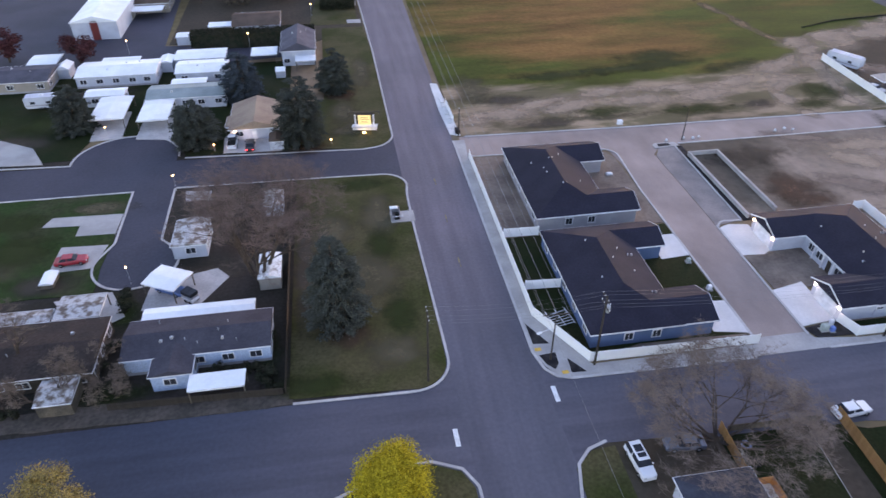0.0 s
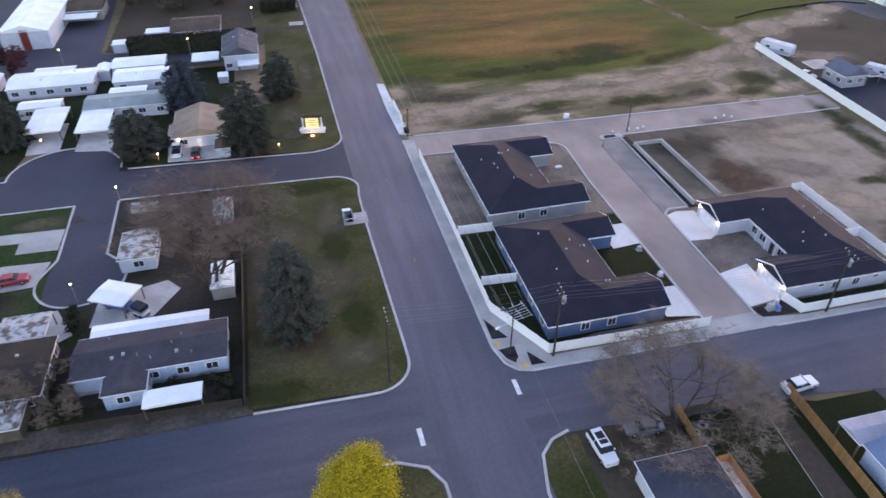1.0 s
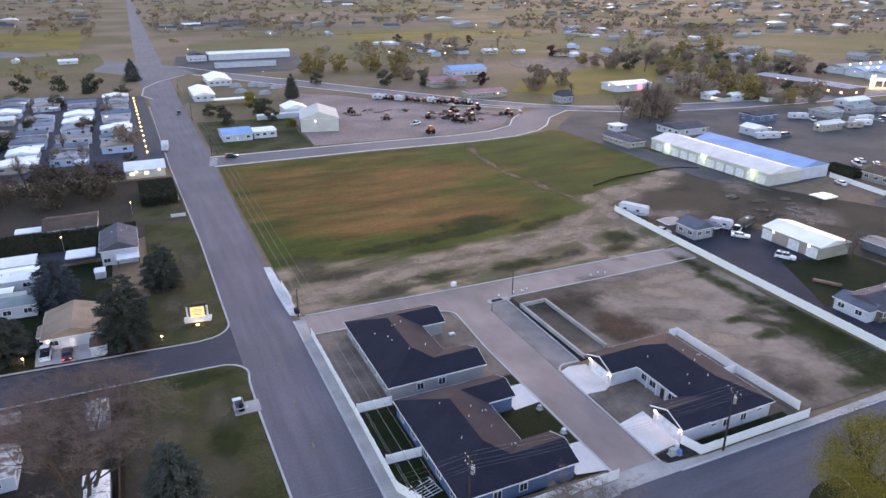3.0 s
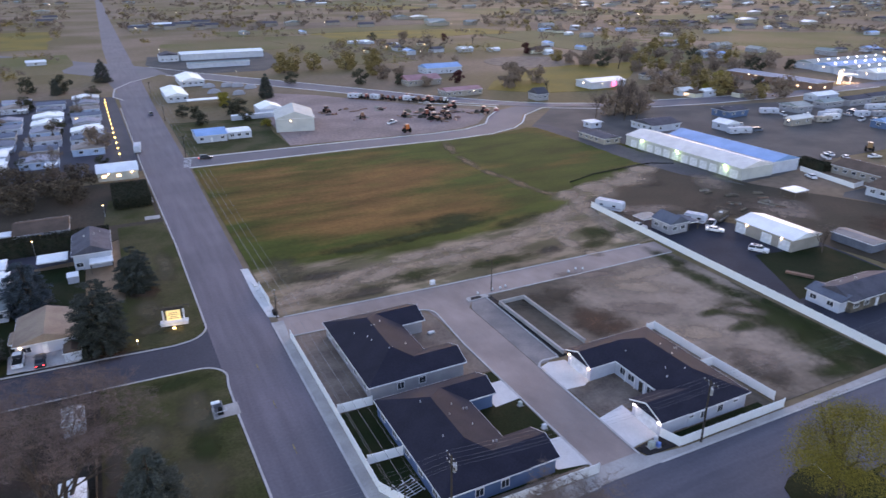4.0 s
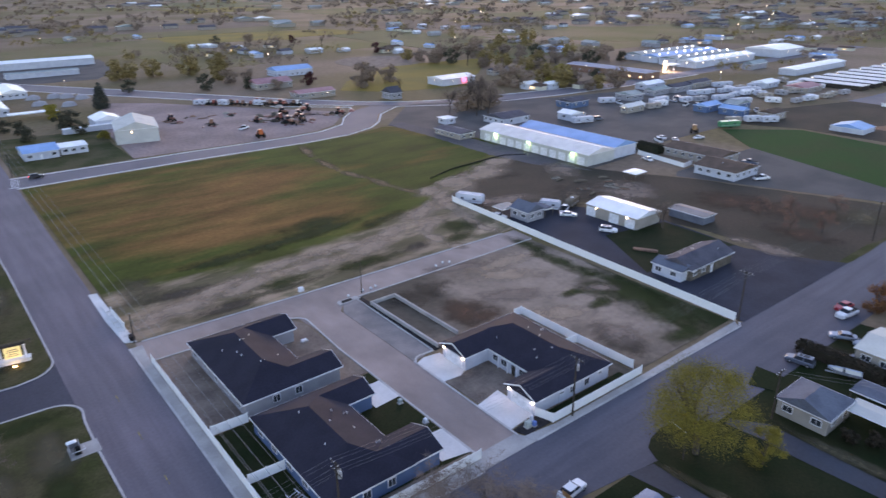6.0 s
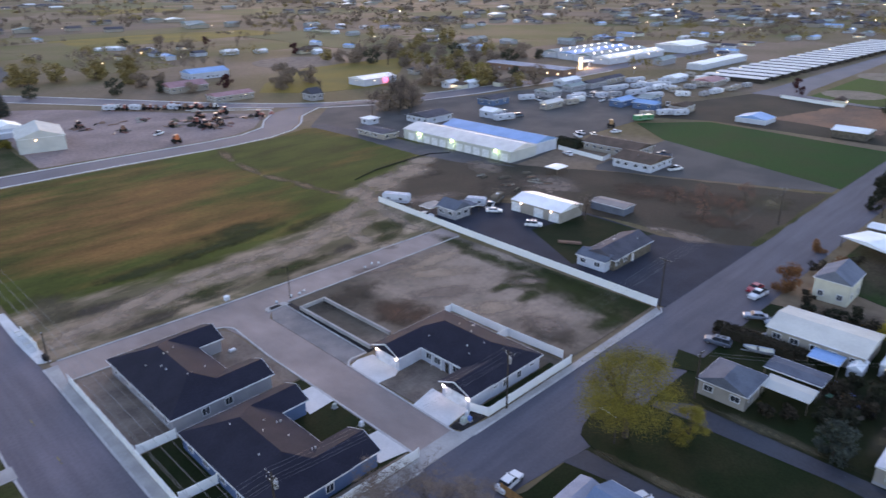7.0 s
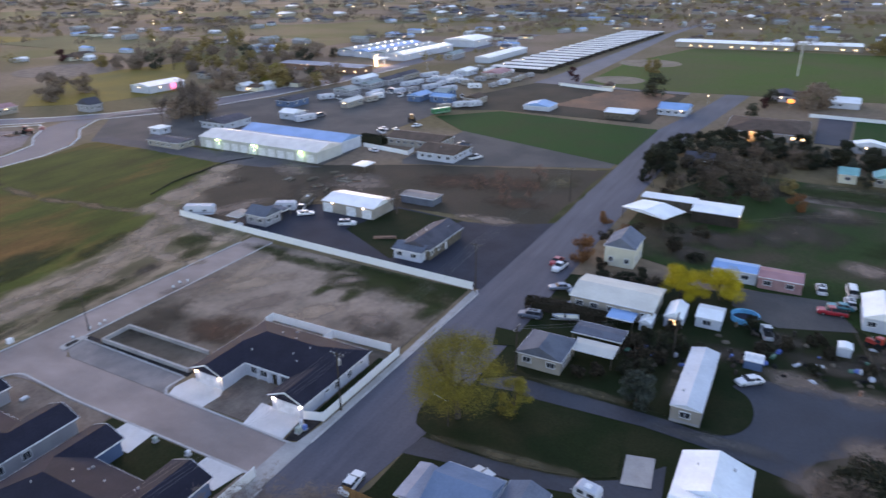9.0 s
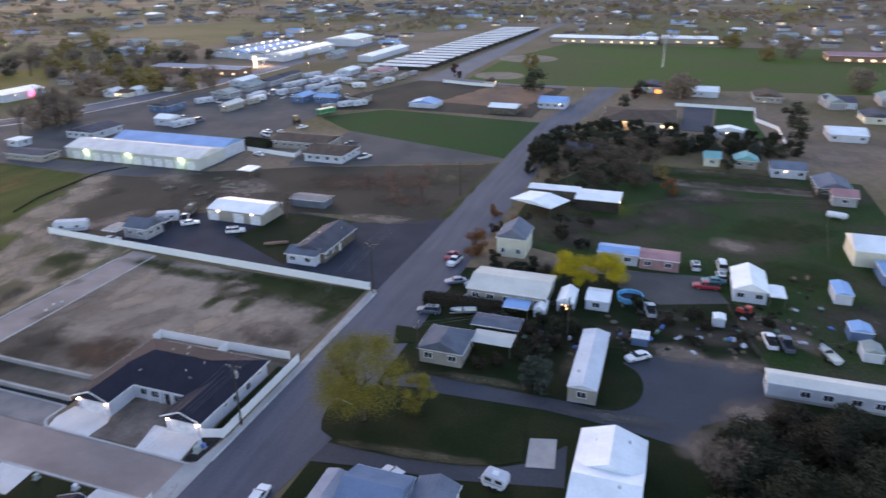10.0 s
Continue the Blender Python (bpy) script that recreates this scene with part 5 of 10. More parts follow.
def duplex(label, x0, y0, flip, body, wings, wallm, lights, panes, garages=True):
    """A new single-storey house round a courtyard: a hipped body and two gabled wings. flip: -1 turns the wings to the west."""
    th = thing("house", x0, y0, 0, 0, label, "house", "new houses of the estate")
    bx0, bx1, by0, by1 = body
    e, slope, o = 2.9, 0.40, 0.45
    zr = e + slope * (bx1 - bx0) / 2
    part("roof", roof_shape(bx0, bx1, by0, by1, e, zr, "y", (bx1 - bx0) / 2, (bx1 - bx0) / 2), M_SHINGLE, th, "charcoal shingle hip roof")
    part("wall", Shape().box(bx0 + o, bx1 - o, by0 + o, by1 - o, -0.1, e - 0.05), wallm, th)
    part("fascia", Shape().strip(rect(bx0, bx1, by0, by1), 0.06, e - 0.2, e + 0.005, True), M_GUTTER, th)
    for gi, (wx0, wx1, wy0, wy1) in enumerate(wings):
        zw = e + slope * (wy1 - wy0) / 2
        inner = (bx0 + bx1) / 2
        a, b = (inner, wx1) if flip > 0 else (wx0, inner)
        r = part("roof", roof_shape(a, b, wy0, wy1, e + 0.012, zw, "x"), M_SHINGLE, th, "charcoal shingle gable roof")
        wa, wb = (inner, wx1 - o) if flip > 0 else (wx0 + o, inner)
        ym, zt = (wy0 + wy1) / 2, e - 0.05
        pr = [(wy0 + o, -0.1), (wy1 - o, -0.1), (wy1 - o, zt + slope * o - 0.1), (ym, zw - 0.12), (wy0 + o, zt + slope * o - 0.1)]
        part("wall", Shape().extrude_x(pr, wa, wb), wallm, th)
        ex = wx1 if flip > 0 else wx0
        part("bargeboard", Shape().add([(ex - 0.03, wy0, e - 0.2), (ex + 0.03, wy0, e - 0.2), (ex + 0.03, ym, zw - 0.2), (ex - 0.03, ym, zw - 0.2), (ex - 0.03, wy0, e + 0.03), (ex + 0.03, wy0, e + 0.03), (ex + 0.03, ym, zw + 0.03), (ex - 0.03, ym, zw + 0.03)],
                                       [(0, 3, 2, 1), (4, 5, 6, 7), (0, 1, 5, 4), (1, 2, 6, 5), (2, 3, 7, 6), (3, 0, 4, 7)]), M_GUTTER, r)
        part("bargeboard", Shape().add([(ex - 0.03, wy1, e - 0.2), (ex + 0.03, wy1, e - 0.2), (ex + 0.03, ym, zw - 0.2), (ex - 0.03, ym, zw - 0.2), (ex - 0.03, wy1, e + 0.03), (ex + 0.03, wy1, e + 0.03), (ex + 0.03, ym, zw + 0.03), (ex - 0.03, ym, zw + 0.03)],
                                       [(0, 1, 2, 3), (7, 6, 5, 4), (4, 5, 1, 0), (5, 6, 2, 1), (6, 7, 3, 2), (7, 4, 0, 3)]), M_GUTTER, r)
        part("fascia", Shape().box(min(a, b), max(a, b), wy0 - 0.03, wy0 + 0.03, e - 0.2, e + 0.02), M_GUTTER, r)
        gx = wx1 - o + 0.01 if flip > 0 else wx0 + o - 0.01
        rr = 90 if flip > 0 else -90
        if garages:
            garage_door(th, gx, ym, rr)
        if lights:
            for yy in (wy0 + o + 0.45, wy1 - o - 0.45):
                wall_lamp(th, gx, yy, 2.35, rr, M_LAMPW if gi else M_LAMP)
    # small windows on the long outer wall
    for px, w, h in panes:
        window_part(th, px, by0 + o - 0.01, 2.15 - h / 2, 0, w, h)
    for yy in np.linspace(by0 + 3, by1 - 3, 5):
        if flip > 0:
            window_part(th, bx0 + o - 0.01, float(yy), 1.6, -90, 1.5, 1.3)
    for yy in (wings[1][3] + 1.6, wings[0][2] - 1.6):
        if flip > 0:
            window_part(th, bx1 - o + 0.01, yy, 1.6, 90, 1.5, 1.2)
        else:
            window_part(th, bx0 + o - 0.01, yy, 1.6, -90, 1.5, 1.2)
    rnd = random.Random(int(bx0 * 3 + by0))
    for i in range(7):
        px, py = rnd.uniform(bx0 + 2.5, bx1 - 2.5), by0 + 6 + (by1 - by0 - 12) * (i + rnd.random()) / 7
        z = zr - slope * abs(px - (bx0 + bx1) / 2)
        part("vent_pipe", Shape().tube((px, py, z - 0.1), (px, py, z + 0.3), 0.07, 0.07, 6), M_GUTTER, th)
        if i % 4 == 0:
            part("roof_vent", Shape().taper(px + 0.5, px + 0.85, py, py + 0.35, z - 0.6, z + 0.05, 0.08, 0.08), M_STEEL, th)
    return th


# ---- vehicles ----
VEHICLES = {}
CAR_KINDS = {  # length, width, height, hood height, cabin start and end as fractions, kind of tail
    "sedan": (4.8, 1.82, 1.45, 0.92, 0.27, 0.86, 0.93), "suv": (4.8, 1.9, 1.75, 1.05, 0.25, 0.985, 1.05), "pickup": (5.6, 1.95, 1.85, 1.1, 0.24, 0.60, 1.1), "van": (5.2, 2.0, 2.1, 1.15, 0.16, 0.99, 1.15)}


def vehicle(kind, x, y, rz, paint, label, z=0.05, lights=False, category="car", group="parked vehicles"):
    """A road vehicle whose front looks along its own +x."""
    L, W, H, hz, c0, c1, tz = CAR_KINDS[kind]
    th = thing("pickup_truck" if kind == "pickup" else "van" if kind == "van" else kind + "_car" if kind == "sedan" else "suv", x, y, z, rz, label, category, group)
    if kind not in VEHICLES:
        xs = [L / 2, L / 2 - 0.25, L / 2 - L * c0, L / 2 - L * c0 - 0.1, -L / 2 + L * (1 - c1), -L / 2 + 0.15, -L / 2]
        zs = [hz - 0.25, hz - 0.06, hz + 0.05, hz + 0.06, tz, tz - 0.02, tz - 0.18]
        ws = [0.82, 0.95, 1.0, 1.0, 1.0, 0.96, 0.86]
        b = Shape()
        ring = []
        for xx, zz, ww in zip(xs, zs, ws):
            w = W / 2 * ww
            ring.append([(xx, -w * 0.92, 0.25), (xx, -w, 0.45), (xx, -w, zz - 0.18), (xx, -w * 0.9, zz), (xx, w * 0.9, zz), (xx, w, zz - 0.18), (xx, w, 0.45), (xx, w * 0.92, 0.25)])
        vs = [p for r in ring for p in r]
        fs = []
        for i in range(len(ring) - 1):
            o = i * 8
            fs += [(o + j, o + (j + 1) % 8, o + 8 + (j + 1) % 8, o + 8 + j) for j in range(8)]
        fs += [tuple(range(7, -1, -1)), tuple(range(len(vs) - 8, len(vs)))]
        b.add(vs, fs)
        cx0, cx1 = L / 2 - L * c0 - 0.05, -L / 2 + L * (1 - c1) + 0.02
        rake, back = (0.75, 0.55) if kind == "sedan" else (0.6, 0.12 if kind != "suv" else 0.3)
        gl = Shape().add([(cx1, -W * 0.46, tz - 0.05), (cx0, -W * 0.46, hz), (cx0, W * 0.46, hz), (cx1, W * 0.46, tz - 0.05),
                          (cx1 + back, -W * 0.36, H - 0.05), (cx0 - rake, -W * 0.36, H - 0.05), (cx0 - rake, W * 0.36, H - 0.05), (cx1 + back, W * 0.36, H - 0.05)],
                         [(0, 3, 2, 1), (4, 5, 6, 7), (0, 1, 5, 4), (1, 2, 6, 5), (2, 3, 7, 6), (3, 0, 4, 7)])
        rf = Shape().taper(cx1 + back - 0.08, cx0 - rake + 0.08, -W * 0.375, W * 0.375, H - 0.07, H, 0.08, 0.08)
        for yy in (-1, 1):
            xm = (cx0 + cx1) / 2 - 0.1
            rf.add([(xm - 0.06, yy * W * 0.465, hz), (xm + 0.06, yy * W * 0.465, hz), (xm + 0.06, yy * W * 0.372, H - 0.05), (xm - 0.06, yy * W * 0.372, H - 0.05)], [(0, 1, 2, 3)])
        ty = Shape()
        n = 14
        prof = [(0.0, 0.20), (0.0, 0.33), (0.22, 0.33), (0.22, 0.20)]
        vs = [(r * math.cos(2 * math.pi * i / n), yv, r * math.sin(2 * math.pi * i / n)) for i in range(n) for yv, r in prof]
        fs = [(i * 4 + j, i * 4 + (j + 1) % 4, ((i + 1) % n) * 4 + (j + 1) % 4, ((i + 1) % n) * 4 + j) for i in range(n) for j in range(4)]
        ty.add(vs, fs)
        rim = Shape().tube((0, 0.03, 0), (0, 0.19, 0), 0.2, 0.2, 10)
        hl = Shape().box(L / 2 - 0.14, L / 2 + 0.012, -W * 0.40, -W * 0.24, hz - 0.34, hz - 0.2)
        bed = Shape().box(-L / 2 + 0.1, cx1 - 0.05, -W * 0.42, W * 0.42, tz - 0.05, tz + 0.012) if kind == "pickup" else None
        mir = Shape().box(cx0 - 0.35, cx0 - 0.2, W / 2 - 0.02, W / 2 + 0.16, hz + 0.03, hz + 0.16)
        VEHICLES[kind] = [b, gl, rf, ty, rim, hl, bed, mir]
    b, gl, rf, ty, rim, hl, bed, mir = VEHICLES[kind]
    body = part("body", b, paint, th)
    part("glasshouse", gl, M_GLASS, th)
    part("roof", rf, paint, th)
    if kind == "suv":
        part("sunroof", Shape().box(-1.5, -0.5, -0.5, 0.5, H - 0.02, H + 0.012).box(-0.35, 0.25, -0.5, 0.5, H - 0.02, H + 0.012), M_GLASS, th)
    if bed:
        part("cargo_bed", bed, M_RUBBER, th)
    for sx in (-1, 1):
        for sy in (-1, 1):
            w = part("tyre", ty, M_RUBBER, th)
            w.matrix_basis = pose(sx * L * 0.31, sy * W / 2 - (0.22 if sy > 0 else 0.0) + (0.02 if sy > 0 else -0.02), 0.33)
            part("rim", rim, M_STEEL, w)
    for sy in (0, 1):
        h = part("headlight", hl, M_LAMPW if lights else M_STEEL, th)
        h.matrix_basis = pose(0, sy * W * 0.64, 0)
        t = part("tail_light", hl, M_LAMPR if lights else carpaint("lens_red", (0.30, 0.02, 0.02)), th)
        t.matrix_basis = pose(-L + 0.126, sy * W * 0.64, 0.02)
        m = part("mirror", mir, paint, th)
        m.matrix_basis = pose(0, 0 if sy else -W - 0.14, 0)
    return th


def box_trailer(name, label, x, y, rz, L, W, H, material, category="trailer", group="parked trailers", z=0.05):
    """A travel trailer or cargo trailer with rounded ends, on wheels."""
    th = thing(name, x, y, z, rz, label, category, group)
    prof = [(-L / 2 + 0.5, 0.45), (L / 2 - 0.3, 0.45), (L / 2, 0.9), (L / 2, H - 0.5), (L / 2 - 0.45, H), (-L / 2 + 0.3, H), (-L / 2, H - 0.35), (-L / 2, 0.9)]
    n = len(prof)
    s = Shape().add([(a, -W / 2, b) for a, b in prof] + [(a, W / 2, b) for a, b in prof], [tuple(range(n)), tuple(range(2 * n - 1, n - 1, -1))] + [(i, n + i, n + (i + 1) % n, (i + 1) % n) for i in range(n)])
    part("body", s, material, th)
    part("stripe", Shape().box(-L / 2 + 0.3, L / 2 - 0.3, -W / 2 - 0.012, W / 2 + 0.012, 1.0, 1.25), M_SIDE_G, th)
    for u in (-0.25, 0.2):
        part("window", Shape().box(u * L - 0.5, u * L + 0.5, -W / 2 - 0.02, W / 2 + 0.02, 1.45, 2.0), M_GLASS, th)
    part("roof_unit", Shape().taper(-0.5, 0.5, -0.4, 0.4, H, H + 0.28, 0.12, 0.1), M_GUTTER, th)
    for sx in (-0.45, 0.45):
        for sy in (-1, 1):
            part("wheel", Shape().tube((sx, sy * (W / 2 - 0.2), 0.33), (sx, sy * (W / 2 + 0.02), 0.33), 0.33, 0.33, 10), M_RUBBER, th)
    part("hitch", Shape().tube((L / 2 - 0.1, 0, 0.5), (L / 2 + 0.9, 0, 0.45), 0.06, 0.05, 6), M_STEEL, th)
    return th


def tractor(x, y, rz, paint, label="red farm tractor parked in a gravel yard", big=1.0):
    th = thing("tractor", x, y, 0.07, rz, label, "tractor", "machines in the yard")
    k = big
    part("hood", Shape().taper(0.1 * k, 2.0 * k, -0.42 * k, 0.42 * k, 0.9 * k, 1.75 * k, 0.12 * k, 0.1 * k), paint, th)
    part("cab", Shape().taper(-1.1 * k, 0.15 * k, -0.75 * k, 0.75 * k, 1.2 * k, 2.65 * k, 0.12 * k, 0.1 * k), paint, th)
    part("windscreen", Shape().taper(-1.0 * k, 0.17 * k, -0.77 * k, 0.77 * k, 1.75 * k, 2.45 * k, 0.06 * k, 0.05 * k), M_GLASS, th)
    part("roof", Shape().taper(-1.15 * k, 0.2 * k, -0.72 * k, 0.72 * k, 2.65 * k, 2.85 * k, 0.1 * k, 0.1 * k), paint, th)
    part("chassis", Shape().box(-1.2 * k, 2.0 * k, -0.3 * k, 0.3 * k, 0.6 * k, 1.2 * k), M_RUBBER, th)
    for sy in (-1, 1):
        part("rear_wheel", Shape().tube((-0.8 * k, sy * 0.75 * k, 0.85 * k), (-0.8 * k, sy * 1.2 * k, 0.85 * k), 0.85 * k, 0.85 * k, 14), M_RUBBER, th)
        part("front_wheel", Shape().tube((1.5 * k, sy * 0.6 * k, 0.5 * k), (1.5 * k, sy * 0.9 * k, 0.5 * k), 0.5 * k, 0.5 * k, 12), M_RUBBER, th)
    part("exhaust", Shape().tube((0.9 * k, 0.3 * k, 1.6 * k), (0.9 * k, 0.3 * k, 2.6 * k), 0.05 * k, 0.05 * k, 6), M_STEEL, th)
    return th


# ---- plants ----
def leaf_cloud(s, rnd, c, r, n, size, squash=0.8, shell=0.55):
    """Many small bent leaves round a point, denser towards the outside."""
    for _ in range(n):
        d = Vector((rnd.gauss(0, 1), rnd.gauss(0, 1), rnd.gauss(0, 1))).normalized()
        q = r * (shell + (1 - shell) * rnd.random()) * rnd.uniform(0.7, 1.08)
        p = Vector(c) + Vector((d.x * q, d.y * q, d.z * q * squash))
        a = Vector((rnd.gauss(0, 1), rnd.gauss(0, 1), rnd.gauss(0, 0.6))).normalized()
        b = (a.cross(d + Vector((0, 0, 0.3)))).normalized()
        k = size * rnd.uniform(0.6, 1.4)
        s.add([p - a * k, p + b * k * 0.6 + d * k * 0.2, p + a * k, p - b * k * 0.6 + d * k * 0.2], [(0, 1, 2), (0, 2, 3)])


def limb(s, rnd, p, d, length, r, depth, tips, bend=0.25, kids=(2, 4), n=5, up=0.15, shrink=0.66):
    p, d = Vector(p), Vector(d).normalized()
    steps = 3
    for i in range(steps):
        q = p + d * length / steps
        r2 = r * (1 - 0.3 * (i + 1) / steps)
        s.tube(p, q, r * (1 - 0.3 * i / steps), r2, n, caps=False)
        if depth > 0 and i > 0:
            for _ in range(rnd.randint(*kids) - (1 if i == 1 else 0)):
                nd = d + Vector((rnd.gauss(0, 0.55), rnd.gauss(0, 0.55), rnd.gauss(0, 0.35) + up))
                limb(s, rnd, q, nd, length * rnd.uniform(shrink - 0.12, shrink + 0.1), r2 * 0.55, depth - 1, tips, bend, kids, max(3, n - 1), up, shrink)
        p = q
        d = (d + Vector((rnd.gauss(0, bend), rnd.gauss(0, bend), rnd.gauss(0, bend * 0.5) + 0.05))).normalized()
    if depth == 0:
        tips.append(p)


TREES = {}


def place_tree(key, x, y, rz, k, label, group):
    src = TREES[key]
    ob = copy_thing(src, pose(x, y, 0, 0, 0, rz) @ Matrix.Scale(k, 4))
    ob.matrix_basis = pose(x, y, 0, 0, 0, rz) @ Matrix.Scale(k, 4)
    return tagged(ob, label, "tree", group)


def conifer(x, y, h, r, seed, leafm, label, n=2600, group="conifers", key=None, size=0.34, full=0.0):
    rnd = random.Random(seed)
    th = thing("conifer", x, y, 0, 0, label, "tree", group)
    part("trunk", Shape().tube((0, 0, -0.1), (0, 0, h * 0.96), h * 0.018 + 0.05, 0.03, 8), M_BARK, th)
    br, s = Shape(), Shape()
    levels = int(h * 1.9)
    per = max(4, int(1.6 * n / (levels * 9)))
    for i in range(levels):
        u = (i + rnd.random()) / levels
        z = h * (0.06 + 0.92 * u)
        rad = r * ((1 - full) * 1.12 * (1 - u) ** 0.66 * (0.75 + 0.25 * min(1, u * 6)) + full * math.sqrt(max(0.02, 1 - ((u - 0.36) / 0.65) ** 2))) * rnd.uniform(0.85, 1.1) + 0.15
        for j in range(9 if u < 0.8 else 5):
            a = 2 * math.pi * (j + rnd.random() * 0.8) / 9 + i
            rr = rad * rnd.uniform(0.72, 1.08)
            d = Vector((math.cos(a), math.sin(a), -0.18 - 0.1 * rnd.random()))
            if u < 0.75:
                br.tube((0, 0, z), (d.x * rr * 0.9, d.y * rr * 0.9, z + d.z * rr * 0.9), 0.045, 0.012, 3, caps=False)
            for q in range(per):
                v = 0.25 + 0.75 * math.sqrt(rnd.random())
                c = Vector((0, 0, z)) + d * rr * v + Vector((rnd.gauss(0, 0.16), rnd.gauss(0, 0.16), rnd.gauss(0, 0.10))) * (0.6 + rr * 0.25)
                t = (d + Vector((rnd.gauss(0, 0.5), rnd.gauss(0, 0.5), rnd.gauss(0, 0.25)))).normalized()
                b = t.cross(Vector((0, 0, 1))).normalized()
                k = size * rnd.uniform(0.6, 1.35)
                dn = Vector((0, 0, -0.28 * k))
                s.add([c - t * k * 0.6, c + b * k * 0.5 + dn, c + t * k, c - b * k * 0.5 + dn], [(0, 1, 2), (0, 2, 3)])
    part("branching", br, M_BARK, th)
    part("crown", s, leafm, th)
    if key:
        TREES[key] = th
    return th


def leafy_tree(x, y, h, r, seed, leafm, label, n=3600, size=0.2, trunk=0.3, group="leafy trees", key=None, low=0.25, lobes=16, name="tree", gaps=0.55):
    rnd = random.Random(seed)
    th = thing(name, x, y, 0, 0, label, "shrub" if name == "shrub" else "tree", group)
    b, tips = Shape(), []
    limb(b, rnd, (0, 0, -0.1), (rnd.gauss(0, 0.05), rnd.gauss(0, 0.05), 1), h * 0.38, trunk, 2, tips, 0.12, (2, 3), 7, 0.2)
    part("trunk", b, M_BARK, th)
    s = Shape()
    for i in range(lobes):
        a, u = rnd.uniform(0, 2 * math.pi), rnd.random()
        z = h * (low + (0.86 - low) * u)
        env = r * math.sqrt(max(0.08, 1 - ((u - 0.4) / 0.68) ** 2))
        q = env * math.sqrt(rnd.random()) * 0.75
        leaf_cloud(s, rnd, (q * math.cos(a), q * math.sin(a), z), r * rnd.uniform(0.26, 0.46), n // lobes, size, 0.75, gaps)
    part("crown", s, leafm, th)
    if key:
        TREES[key] = th
    return th


def bare_tree(x, y, h, seed, label, depth=4, group="bare trees", key=None, spread=0.32, stems=1, trunk=0.4, kids=(2, 3), twig=None, rise=0.22):
    rnd = random.Random(seed)
    th = thing("bare_tree", x, y, 0, 0, label, "tree", group)
    b, tips = Shape(), []
    for i in range(stems):
        a = 2 * math.pi * i / max(1, stems) + rnd.random()
        lean = spread if stems > 1 else 0.05
        limb(b, rnd, (0.3 * math.cos(a) * (stems > 1), 0.3 * math.sin(a) * (stems > 1), -0.1), (lean * math.cos(a), lean * math.sin(a), 1), h * 0.42, trunk, depth, tips, 0.14, kids, 6, rise, 0.66)
    part("trunk", b, M_BARK, th)
    s = Shape()
    for p in tips:
        for _ in range(8):
            d = Vector((rnd.gauss(0, 1), rnd.gauss(0, 1), rnd.gauss(0.45, 0.6))).normalized() * h * rnd.uniform(0.04, 0.11)
            sd = d.orthogonal().normalized() * 0.013
            s.add([p - sd, p + sd, p + d], [(0, 1, 2)])
            m = p + d * 0.4
            e = m + Vector((rnd.gauss(0, 1), rnd.gauss(0, 1), rnd.gauss(0.3, 0.8))).normalized() * h * 0.04
            s.add([m - sd, m + sd, e], [(0, 1, 2)])
    part("crown", s, twig or M_TWIG, th)
    if key:
        TREES[key] = th
    return th


def hedge(x0, x1, y0, y1, h, seed, leafm, label):
    rnd = random.Random(seed)
    th = thing("hedge", (x0 + x1) / 2, (y0 + y1) / 2, 0, 0, label, "hedge")
    hx, hy = (x1 - x0) / 2, (y1 - y0) / 2
    core, s = Shape(), Shape()
    core.taper(-hx * 0.97, hx * 0.97, -hy * 0.85, hy * 0.85, 0, h * 0.9, 0.15, 0.15)
    for _ in range(int(hx * hy * 4 * 22 + (hx + hy) * h * 40)):
        f = rnd.random()
        z = h * rnd.random() ** 0.7
        if f < 0.45:
            p = (rnd.uniform(-hx, hx), rnd.uniform(-hy, hy), h * rnd.uniform(0.9, 1.05))
        elif f < 0.85:
            p = (rnd.uniform(-hx, hx), rnd.choice((-hy, hy)) * rnd.uniform(0.9, 1.05), z)
        else:
            p = (rnd.choice((-hx, hx)), rnd.uniform(-hy, hy), z)
        leaf_cloud(s, rnd, p, 0.15, 1, 0.22, 1, 0.2)
    part("foliage_core", core, leafm, th)
    part("leaves", s, leafm, th)
    return th


# ---- poles and wires ----
def utility_pole(x, y, h, label, transformer=False, arm_turn=0, arms=1):
    th = thing("utility_pole", x, y, 0, arm_turn, label, "utility pole", "utility poles")
    part("pole", Shape().tube((0, 0, -0.5), (0, 0, h), 0.17, 0.11, 10), M_POLE, th)
    for k in range(arms):
        z = h - 0.4 - k * 1.1
        a = part("crossarm", Shape().box(-0.06, 0.06, -1.3, 1.3, z - 0.06, z + 0.06), M_POLE, th)
        for u in (-1.2, -0.5, 0.5, 1.2):
            part("insulator", Shape().tube((0, u, z + 0.06), (0, u, z + 0.24), 0.05, 0.035, 6), M_VINYL, a)
    part("brace", Shape().tube((0.08, 0.7, h - 0.45), (0.1, 0, h - 1.2), 0.025, 0.025, 4).tube((0.08, -0.7, h - 0.45), (0.1, 0, h - 1.2), 0.025, 0.025, 4), M_STEEL, th)
    if transformer:
        t = part("transformer", Shape().tube((0.42, 0, h - 2.6), (0.42, 0, h - 1.6), 0.28, 0.28, 12).tube((0.42, 0, h - 1.6), (0.42, 0, h - 1.45), 0.28, 0.12, 12), M_STEEL, th)
        part("bushing", Shape().tube((0.42, 0.1, h - 1.5), (0.42, 0.1, h - 1.2), 0.04, 0.03, 6), M_VINYL, t)
    return th


